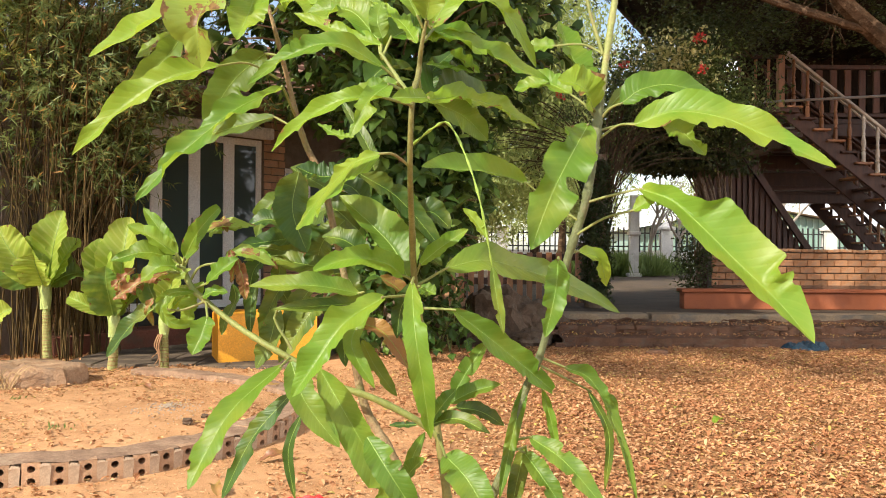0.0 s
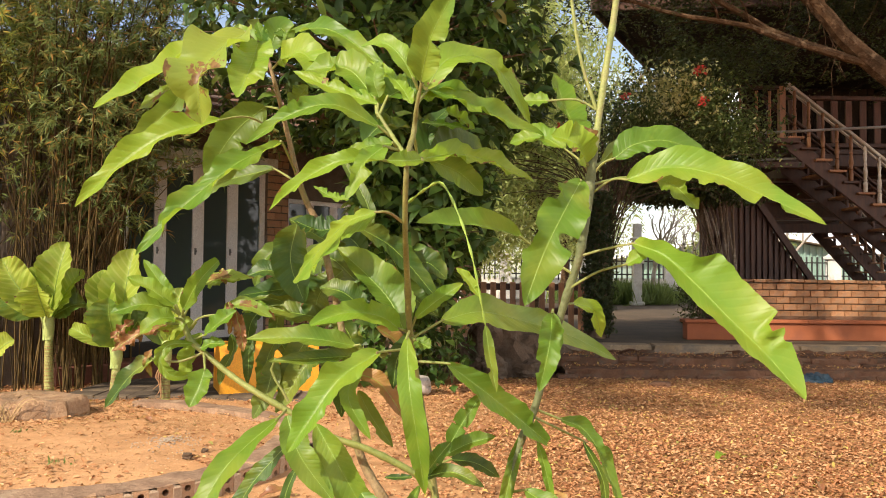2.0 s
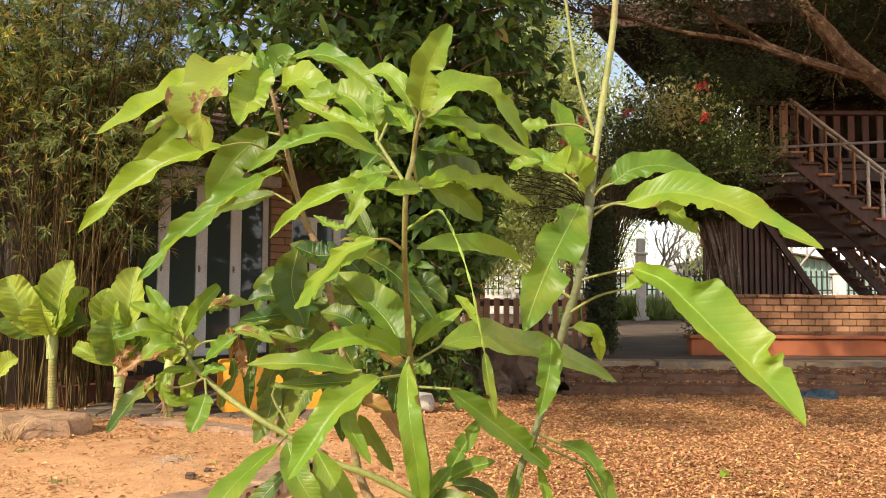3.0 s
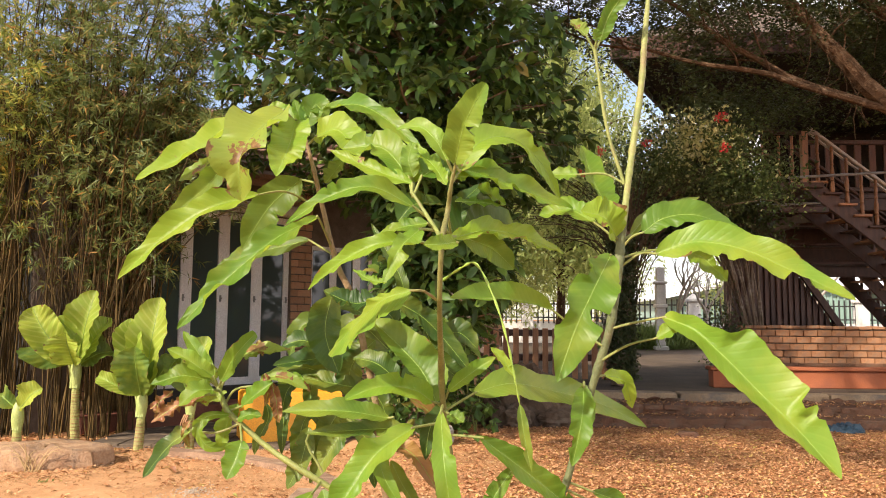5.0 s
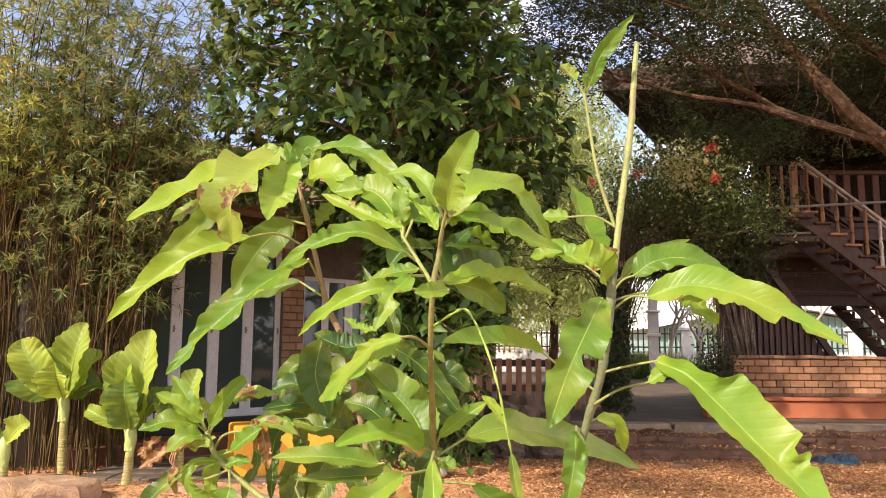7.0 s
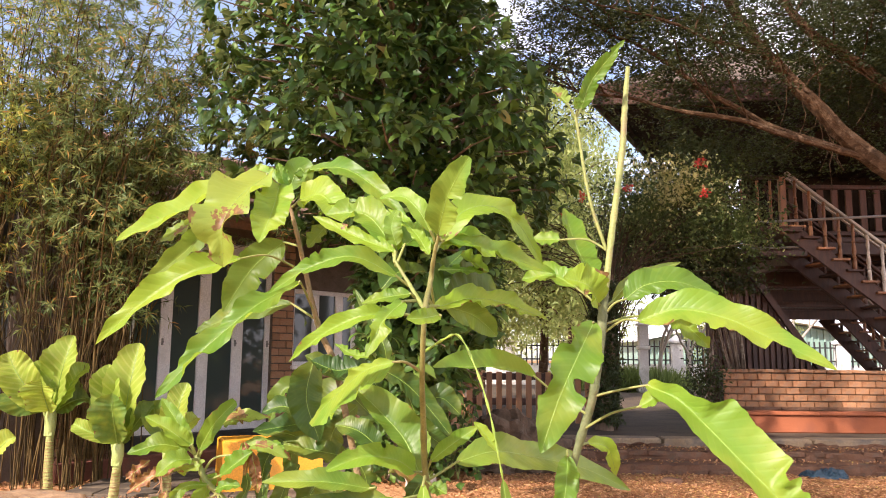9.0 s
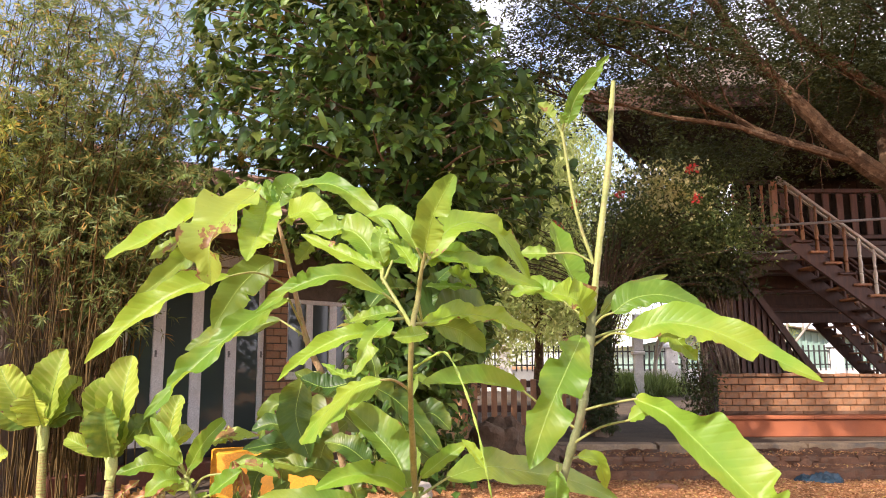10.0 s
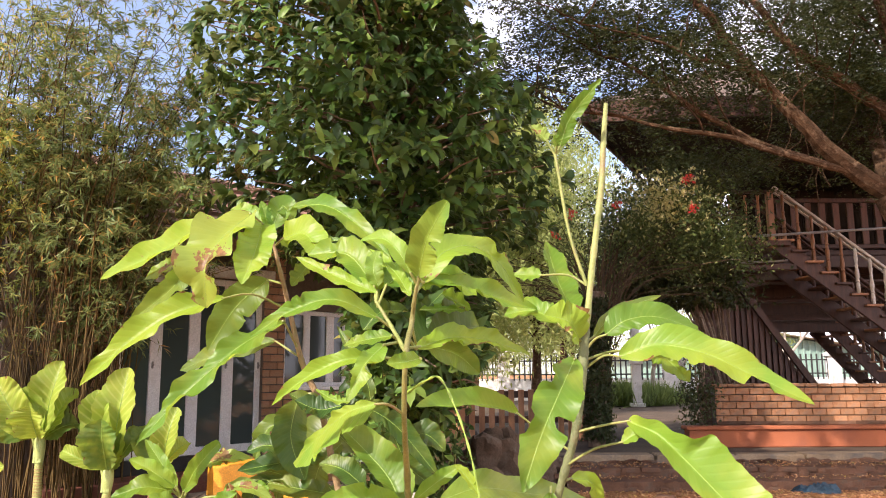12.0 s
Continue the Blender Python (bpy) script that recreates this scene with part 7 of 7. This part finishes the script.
def lump(name, c, s, mat, label, category, seed, sub=3, rough=0.25, group=""):
    """A broken stone: a ball pressed and knocked out of shape."""
    bm = bmesh.new()
    bmesh.ops.create_icosphere(bm, subdivisions=sub, radius=1.0)
    for v in bm.verts:
        d = v.co.normalized()
        k = 1 + rough * noise.noise(d * 1.6 + Vector((seed, 0, 0))) + rough * 0.5 * noise.noise(d * 4 + Vector((0, seed, 0)))
        f = max(abs(d.x), abs(d.y), abs(d.z))
        v.co = Vector((d.x * s[0], d.y * s[1], d.z * s[2])) * k * (0.55 + 0.45 / f * 0.8) + Vector(c)
    me = bpy.data.meshes.new(name)
    bm.to_mesh(me)
    bm.free()
    me.materials.append(mat)
    me.polygons.foreach_set("use_smooth", [True] * len(me.polygons))
    me.set_sharp_from_angle(angle=radians(32))
    return tagged(new(name, me), label, category, group)


def build_slab():
    """A broken drum of masonry, half sunk: a worn flat top and cracked upright sides."""
    b = Buf()
    n = 48
    c = Vector((-3.38, 6.2, 0))
    prof = ((1.02, -0.04), (1.0, 0.03), (0.985, 0.08), (0.97, 0.115), (0.93, 0.14), (0.86, 0.15), (0.55, 0.155), (0.2, 0.157))
    for r, z in prof:
        for i in range(n):
            a = 2 * math.pi * i / n
            d = Vector((math.cos(a), math.sin(a), 0))
            k = r * (1 + 0.10 * noise.noise(d * 1.7 + Vector((4, 0, 0))) + 0.075 * noise.noise(d * 9 + Vector((0, 0, z * 3))))
            b.v.append(tuple(c + Vector((d.x * 0.5 * k, d.y * 0.34 * k, z * (1 + 0.18 * noise.noise(d * 2))))))
    m = len(prof)
    b.f += [(j * n + i, j * n + (i + 1) % n, (j + 1) * n + (i + 1) % n, (j + 1) * n + i) for j in range(m - 1) for i in range(n)]
    b.f.append(tuple((m - 1) * n + i for i in range(n)))
    solid("broken_block", b, M_BLOCK, "broken weathered masonry block half sunk in sand", "block")


build_slab()
for k, (x, y, sx, sz) in enumerate(((0.62, 9.0, 0.34, 0.42), (0.25, 9.1, 0.3, 0.26), (0.98, 9.15, 0.36, 0.36), (1.25, 9.4, 0.3, 0.22), (0.5, 8.7, 0.22, 0.16), (-0.1, 8.95, 0.26, 0.2), (1.0, 8.75, 0.2, 0.12))):
    lump("rock", (x, y, sz * 0.55), (sx, sx * 0.8, sz), M_ROCK, "rough dark brown rock in a heap", "rock", 7.0 + k, 4, 0.45, "rock heap")
lump("pale_stone", (-0.28, 7.4, 0.09), (0.17, 0.13, 0.10), M_STONE, "pale grey field stone on the sand", "stone", 3.0, 3, 0.2)
lump("dark_clod", (2.25, 8.05, 0.01), (0.13, 0.09, 0.05), M_STEPBRICK, "dark clod of soil among leaves", "clod", 13.0, 3, 0.3)


def build_yellow_block():
    b = Buf()
    a = math.degrees(math.atan2(0.35, 0.85))
    rough_box(b, (-1.73, 7.52, 0.235), (0.92, 0.5, 0.49), turn_z(a), 0.02, 0.004)
    blk = thing("yellow_block", (-1.73, 7.52, 0), "bright yellow painted concrete block on the ground", "block")
    part("body", b, M_YELLOW, blk)
    b = Buf()
    box(b, (-1.73, 7.52, 0.01), (0.94, 0.52, 0.03), turn_z(a), 0.005)
    part("footing", b, M_CONCRETE, blk)


build_yellow_block()


def build_sheet(name, c, sx, sy, h, mat, label, seed):
    """A crumpled sheet of thin plastic."""
    b = Buf()
    n = 22
    for j in range(n + 1):
        for i in range(n + 1):
            u, v = i / n * 2 - 1, j / n * 2 - 1
            k = max(0.0, 1 - u * u) * max(0.0, 1 - v * v)
            fold = noise.noise((u * 2.2 + seed, v * 2.2, 0)) + 0.6 * noise.noise((u * 6, v * 6 + seed, 2))
            x, y = c[0] + u * sx * (1 + 0.12 * math.sin(v * 5 + seed)), c[1] + v * sy * (1 + 0.15 * math.sin(u * 4))
            b.v.append((x, y, uneven(x, y) + 0.006 + h * max(0.0, k ** 0.5 * (0.6 + 0.7 * fold))))
    b.f = [(j * (n + 1) + i, j * (n + 1) + i + 1, (j + 1) * (n + 1) + i + 1, (j + 1) * (n + 1) + i) for j in range(n) for i in range(n)]
    return solid(name, b, mat, label, "plastic sheet", smooth=False)


build_sheet("blue_sheet", (4.0, 8.48, 0), 0.24, 0.12, 0.11, M_BLUE, "crumpled blue plastic sheet by the brick step", 2.0)
build_sheet("red_sheet", (-0.60, 3.30, 0), 0.12, 0.06, 0.035, M_REDPLASTIC, "crumpled red plastic scrap on the sand", 5.0)


def build_mid_fence():
    f = thing("low_fence", (0.95, 11.5, TERRACE), "low dark red-brown wooden picket fence", "fence")
    for z in (0.62, 0.98):
        b = Buf()
        box(b, (0.8, 11.55, z), (2.6, 0.05, 0.1), cut=0.008)
        part("rail", b, M_WOOD, f)
    for k in range(18):
        b = Buf()
        box(b, (-0.42 + 0.145 * k, 11.5, 0.68), (0.085, 0.03, 0.74), cut=0.006)
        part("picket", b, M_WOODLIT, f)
    for x in (-0.5, 2.1):
        b = Buf()
        box(b, (x, 11.55, 0.6), (0.1, 0.1, 1.2), cut=0.01)
        part("post", b, M_WOOD, f)


build_mid_fence()


def build_lamp_post():
    p = Vector((5.82, 23.0, TERRACE))
    lp = thing("garden_lamp_post", p, "pale concrete garden lamp post with square collars", "lamp post")
    for name, z0, z1, w in (("foot", 0, 0.12, 0.38), ("shaft", 0.12, 1.25, 0.24), ("collar", 1.25, 1.36, 0.34), ("lantern", 1.36, 1.95, 0.27), ("collar", 1.95, 2.03, 0.36), ("shaft", 2.03, 2.45, 0.22)):
        b = Buf()
        box(b, p + Vector((0, 0, (z0 + z1) / 2)), (w, w, z1 - z0), cut=0.02)
        part(name, b, M_WHITEWALL, lp)


build_lamp_post()


def build_bare_tree(x, y, h, label):
    p = Vector((x, y, TERRACE))
    t = thing("bare_tree", p, label, "tree", "bare trees by the fence")
    b = Buf()

    def fork(s, d, ln, r, k):
        e = s + d * ln
        limb(b, [s, s.lerp(e, 0.5) + Vector((random.uniform(-.05, .05), 0, 0.03)), e], r, r * 0.65, 4, 6)
        if k:
            for i in range(3 if k > 2 else 2):
                nd = (d + Vector((random.uniform(-.8, .8), random.uniform(-.5, .5), random.uniform(-.1, .5)))).normalized()
                fork(e, nd, ln * random.uniform(0.55, 0.8), r * 0.6, k - 1)
    fork(p, Vector((random.uniform(-.1, .1), 0, 1)), h * 0.36, 0.09, 4)
    part("trunk", b, M_STONE, t)


build_bare_tree(6.6, 24.0, 3.2, "pale bare frangipani tree beside the drive")
build_bare_tree(11.6, 26.0, 3.6, "pale bare frangipani tree by the fence")
build_bare_tree(8.0, 25.5, 3.0, "pale bare frangipani tree near the wall")


def build_border_plants():
    n = 5200
    P = np.stack([rng.normal(5.6, 0.75, n), rng.normal(24.2, 0.5, n), np.full(n, TERRACE)], 1)
    V, F = blade_cloud(P, ways(n, 1.6, 0.6), ways(n), rng.uniform(0.4, 1.0, n), rng.uniform(0.03, 0.06, n))
    solid("border_grass", mesh_np("border_grass", V, F, L_GRASS), L_GRASS, "tall green border grass along the drive", "grass", kind="stuff")
    sh = thing("planter_shrub", (3.45, 10.75, TERRACE + 0.2), "small dark shrub with bare canes in the planter", "shrub")
    for k in range(9):
        b = Buf()
        e = Vector((3.55 + random.uniform(-.26, .22), 10.75 + random.uniform(-.15, .1), random.uniform(1.0, 1.75)))
        limb(b, [(3.58, 10.76, TERRACE + 0.2), e.lerp(Vector((3.58, 10.75, 0.6)), 0.4), e], 0.012, 0.005, 6, 5, 0.01)
        part("stem", b, M_BARK, sh)
    n = 1300
    P = np.stack([np.clip(rng.normal(3.52, 0.13, n), 3.26, 3.85), rng.normal(10.72, 0.1, n), np.clip(rng.normal(0.92, 0.26, n), 0.52, 1.7)], 1)
    V, F = leaf_cloud(P, ways(n), ways(n, 0.8), rng.uniform(0.04, 0.07, n), rng.uniform(0.02, 0.035, n))
    part("leaves", mesh_np("leaves", V, F, L_CANOPY), L_CANOPY, sh)
    # low green weeds at the foot of the dark tree
    w = thing("weed_shrub", (-0.4, 8.05, 0), "leafy green weeds under the dark tree", "shrub")
    for k in range(12):
        b = Buf()
        x = random.uniform(-1.0, 0.1)
        limb(b, [(x, 8.1, -0.02), (x + random.uniform(-.1, .1), 8.05, 0.3), (x + random.uniform(-.2, .2), 8.0, random.uniform(0.5, 0.9))], 0.01, 0.004, 5, 5)
        part("stem", b, M_STEM, w)
    n = 1100
    P = np.stack([np.minimum(rng.normal(-0.42, 0.36, n), 0.25), rng.normal(8.1, 0.25, n), np.abs(rng.normal(0.45, 0.35, n))], 1)
    V, F = leaf_cloud(P, ways(n, 0.3), ways(n, 0.9) + np.array([0, -0.4, 0]), rng.uniform(0.08, 0.16, n), rng.uniform(0.05, 0.1, n))
    part("leaves", mesh_np("leaves", V, F, L_TREE), L_TREE, w)


build_border_plants()


def build_litter():
    """Fallen leaves: thick over the right of the yard, thin on the sand."""
    def strew(n, xr, yr, size, keep):
        out = []
        while len(out) < n:
            x, y = random.uniform(*xr), random.uniform(*yr)
            if random.random() < keep(x, y):
                out.append((x, y, uneven(x, y) + random.uniform(0.0, 0.018)))
        P = np.array(out)
        V, F = oval_cloud(P, ways(n) * np.array([1, 1, 0.16]), ways(n) * 0.34 + np.array([0, 0, 1.0]), rng.uniform(size * 0.5, size * 1.25, n), rng.uniform(size * 0.28, size * 0.62, n), 0.2, 0.24)
        return V, F
    V, F = strew(92000, (-0.9, 7.8), (1.4, 8.7), 0.039, lambda x, y: min(1.0, max(0.10, (x + 0.55 + 0.12 * (y - 4)) * 0.75 + 0.5 * noise.noise((x, y, 0)))) * (0.75 if y > 5.8 else min(1.0, max(0.02, (y - 1.3) / 1.3))))
    solid("leaf_litter", mesh_np("leaf_litter", V, F, L_LITTER), L_LITTER, "thick carpet of dry orange-brown fallen leaves", "leaf litter", kind="stuff")
    V, F = strew(4200, (-5.0, -0.2), (1.8, 7.0), 0.045, lambda x, y: max(0.04, 0.2 + 1.1 * noise.noise((x * 1.3, y * 1.3, 2)) + 0.5 * (y > 5.9)))
    solid("scattered_leaves", mesh_np("scattered_leaves", V, F, L_LITTER), L_LITTER, "dry leaves scattered thinly over pale sand", "leaf litter", kind="stuff")
    V, F = strew(29000, (-5.0, 0.6), (1.8, 7.0), 0.018, lambda x, y: max(0.08, 0.35 + 1.0 * noise.noise((x * 1.9, y * 1.9, 7)) + 0.3 * (y > 5.9)))
    solid("leaf_crumbs", mesh_np("leaf_crumbs", V, F, L_CRUMB), L_CRUMB, "fine crumbs of dry leaves and twigs on sand", "leaf litter", kind="stuff")
    V, F = strew(5200, (-7.5, -3.2), (6.8, 8.4), 0.05, lambda x, y: 0.75)
    solid("bamboo_litter", mesh_np("bamboo_litter", V, F, L_LITTER), L_LITTER, "dry brown leaves under the bamboo", "leaf litter", kind="stuff")
    random.seed(21)
    out = [(random.uniform(1.4, 8.5), random.uniform(8.68, 9.46)) for k in range(1500)]
    P = np.array([(x, y, (0.115 if y < 8.97 else 0.212) + random.uniform(0, 0.02)) for x, y in out])
    n = len(P)
    V, F = leaf_cloud(P, ways(n) * np.array([1, 1, 0.3]), ways(n) * 0.5 + np.array([0, 0, 1.0]), rng.uniform(0.03, 0.05, n), rng.uniform(0.014, 0.024, n), 0.35, 0.3)
    solid("step_litter", mesh_np("step_litter", V, F, L_LITTER), L_LITTER, "dry leaves caught on the brick step", "leaf litter", kind="stuff")


build_litter()


def build_bed_details():
    """Small things on the sandy bed: a spill of gravel, clods, a tuft of straw, weeds and large curled leaves."""
    random.seed(41)
    b = Buf()
    for k in range(380):
        a, d = random.uniform(0, 6.283), abs(random.gauss(0, 0.5))
        x, y = -1.75 + 0.26 * d * math.cos(a), 4.98 + 0.36 * d * math.sin(a)
        s = random.uniform(0.003, 0.0075)
        m = Matrix.Rotation(random.uniform(0, 3), 3, "Z") @ Matrix.Rotation(random.uniform(0, 3), 3, "X")
        box(b, (x, y, uneven(x, y) + s * 0.3), (s * 1.5, s * 1.1, s), m, s * 0.25)
    solid("gravel_spill", b, M_GRAVEL, "small spill of pale grey gravel on sand", "gravel", kind="stuff", smooth=False)
    lump("dark_clod", (-1.52, 4.58, uneven(-1.52, 4.58) + 0.02), (0.03, 0.025, 0.022), M_ROCK, "dark clod of soil on the sand", "clod", 17.0, 3, 0.4)
    lump("dark_clod", (-1.46, 4.72, uneven(-1.46, 4.72) + 0.012), (0.02, 0.018, 0.014), M_ROCK, "dark clod of soil on the sand", "clod", 19.0, 3, 0.4)
    tuft = thing("straw_tuft", (-3.30, 5.84, 0), "tuft of dry straw beside the masonry block", "dry grass")
    for k in range(16):
        s = Buf()
        a = random.uniform(0, 6.283)
        f = Vector((-3.30 + random.uniform(-.05, .05), 5.84 + random.uniform(-.03, .03), 0.0))
        e = f + Vector((0.16 * math.cos(a), 0.08 * math.sin(a), random.uniform(0.10, 0.26)))
        tube(s, curve([f, f.lerp(e, 0.5) + Vector((0, 0, 0.04)), e, e + Vector((0.05 * math.cos(a), 0, -0.03))], 8), taper(0.004, 0.001, 8), 4)
        part("blade", s, M_STRAW, tuft)
    for x, y in ((-2.9, 5.28), (-2.18, 4.36)):
        n = 16
        P = np.stack([rng.normal(x, 0.035, n), rng.normal(y, 0.03, n), np.full(n, uneven(x, y))], 1)
        V, F = leaf_cloud(P, ways(n, 0.9), ways(n, 0.6), rng.uniform(0.02, 0.05, n), rng.uniform(0.008, 0.016, n))
        solid("small_weed", mesh_np("small_weed", V, F, L_GRASS), L_GRASS, "tiny green weed sprouting from the sand", "weed", "weeds on the sand")
    for x, y, turn, ln, mat in ((-0.87, 3.98, 0.3, 0.17, "dry"), (-1.02, 3.42, 2.0, 0.13, "dry"), (-0.25, 3.3, 1.1, 0.14, "dry"), (1.71, 4.87, 0.8, 0.12, "yellow"), (0.55, 3.9, 2.4, 0.13, "dry"), (0.28, 5.6, 0.2, 0.15, "dry"), (2.0, 4.2, 1.4, 0.12, "dry"), (-2.2, 5.7, 2.7, 0.14, "dry"), (-1.3, 5.9, 0.5, 0.15, "dry"), (-0.6, 5.9, 1.9, 0.14, "dry")):
        d = Vector((math.cos(turn), math.sin(turn), 0)) * ln
        f = Vector((x, y, uneven(x, y) + 0.012))
        bl = blade([f - d * 0.5, f + Vector((0, 0, 0.03)), f + d * 0.5 + Vector((0, 0, 0.012))], ln * 0.36, (0.1, -0.3, 1), 0.5, 14, 3, 0.9)
        solid("fallen_leaf", bl, MANGO[mat], "large curled dry mango leaf on the ground" if mat == "dry" else "yellow-green fallen leaf lying on the litter", "fallen leaf", "large fallen leaves")


build_bed_details()

# ---- bricks and tiles, piece by piece ----
def piece_mesh(name, s, mat, cut=0.005):
    b = Buf()
    box(b, (0, 0, 0), s, None, cut)
    return mesh_of(name, b, mat, False)


def lay(me, parent, m):
    ob = hang(new(me.name, me), parent)
    ob.matrix_basis = m
    return ob


def lay_house_bricks():
    house = bpy.data.objects["brick_house"]
    wall = [o for o in house.children if o.name.startswith("wall")][0]
    full, half = piece_mesh("brick", (0.19, 0.03, 0.083), M_HOUSEBRICK), piece_mesh("brick", (0.092, 0.03, 0.083), M_HOUSEBRICK)
    q = HROT.to_4x4()
    for s0, s1, z0, z1 in ((1.74, 2.06, 0.2, 2.9), (2.06, 3.12, 0.2, 1.06), (-0.88, -0.08, 0.2, 2.6), (3.12, 3.52, 0.2, 2.4)):
        r, z = 0, z0 + 0.045
        while z < z1:
            s = s0 + (0.0 if r % 2 == 0 else -0.1)
            while s < s1 - 0.05:
                a, c = max(s, s0), min(s + 0.2, s1)
                if c - a > 0.06:
                    me = full if c - a > 0.15 else half
                    lay(me, wall, Matrix.Translation(hp((a + c) / 2, 0.008 + random.uniform(-.004, .004), z)) @ q @ Matrix.Rotation(random.uniform(-.01, .01), 4, "Y"))
                s += 0.2
            z += 0.096
            r += 1


def lay_planter_bricks():
    w = thing("brick_planter_wall", (6.4, 11.0, TERRACE), "brown brick garden wall with rowlock coping", "wall", kind="structure")
    b = Buf()
    box(b, (8.2, 11.05, 0.68), (8.7, 0.16, 0.8))
    part("mortar_core", b, M_JOINT, w)
    full, half = piece_mesh("brick", (0.183, 0.05, 0.085), M_BRICK, 0.006), piece_mesh("brick", (0.09, 0.05, 0.085), M_BRICK, 0.006)
    band = piece_mesh("band_brick", (0.38, 0.06, 0.05), M_STEPBRICK, 0.006)
    cap = piece_mesh("cap_brick", (0.17, 0.2, 0.045), M_BRICK, 0.008)
    for r in range(5):
        x = 3.85 + (0 if r % 2 else -0.097)
        z = 0.635 + r * 0.0965
        while x < 8.6:
            a = max(x, 3.85)
            big = x + 0.194 - a > 0.15
            lay(full if big else half, w, Matrix.Translation((a + (0.0925 if big else 0.046), 10.965 + random.uniform(-.004, .004), z)))
            x += 0.194
    x = 3.84
    while x < 8.6:
        lay(cap, w, Matrix.Translation((x + 0.09, 11.02, 1.1 + random.uniform(-.006, .006))) @ Matrix.Rotation(random.uniform(-.04, .04), 4, "Y"))
        x += 0.182
    for z in (0.53, 0.585):
        x = 3.86
        while x < 8.5:
            lay(band, w, Matrix.Translation((x + 0.19, 10.95, z)))
            x += 0.387


def lay_step_bricks():
    full = piece_mesh("brick", (0.21, 0.09, 0.055), M_STEPBRICK, 0.008)
    for r, (y, z) in enumerate(((8.655, 0.024), (8.675, 0.084), (8.985, 0.13), (8.995, 0.188))):
        x = 1.37 + 0.1 * (r % 2)
        while x < 8.6:
            if random.random() < (0.94, 0.86, 0.92, 0.74)[r]:
                lay(full, low_steps, Matrix.Translation((x, y + random.uniform(-.01, .03), z + random.uniform(-.012, .006))) @ Matrix.Rotation(random.uniform(-.09, .09), 4, "Z") @ Matrix.Rotation(random.uniform(-.05, .05), 4, "Y"))
            x += 0.222


def lay_path_tiles():
    pth = thing("paving", (-2.6, 7.6, 0), "grey paved path in front of the brick house", "path", kind="structure")
    b = Buf()
    b.add([(-3.45, 6.95, 0.012), (-1.2, 6.95, 0.012), (-0.9, 9.6, 0.012), (-2.2, 9.6, 0.012), (-3.45, 8.3, 0.012), (-3.45, 6.95, -0.06), (-1.2, 6.95, -0.06)], [(0, 1, 2, 3, 4), (0, 5, 6, 1)])
    part("joint_bed", b, M_JOINT, pth)
    tile = piece_mesh("tile", (0.292, 0.292, 0.04), M_PATH, 0.005)
    for j in range(8):
        for i in range(18):
            x, y = -6.3 + 0.3 * i, 7.12 + 0.3 * j
            if x > -1.25 or x < -3.5 or (y > 7.9 and x < -3.4 + (y - 7.9)) or y > 9.4:
                continue
            lay(tile, pth, Matrix.Translation((x, y, 0.012 + random.uniform(-.003, .003))))


random.seed(31)
lay_house_bricks()
lay_planter_bricks()
lay_step_bricks()
lay_path_tiles()
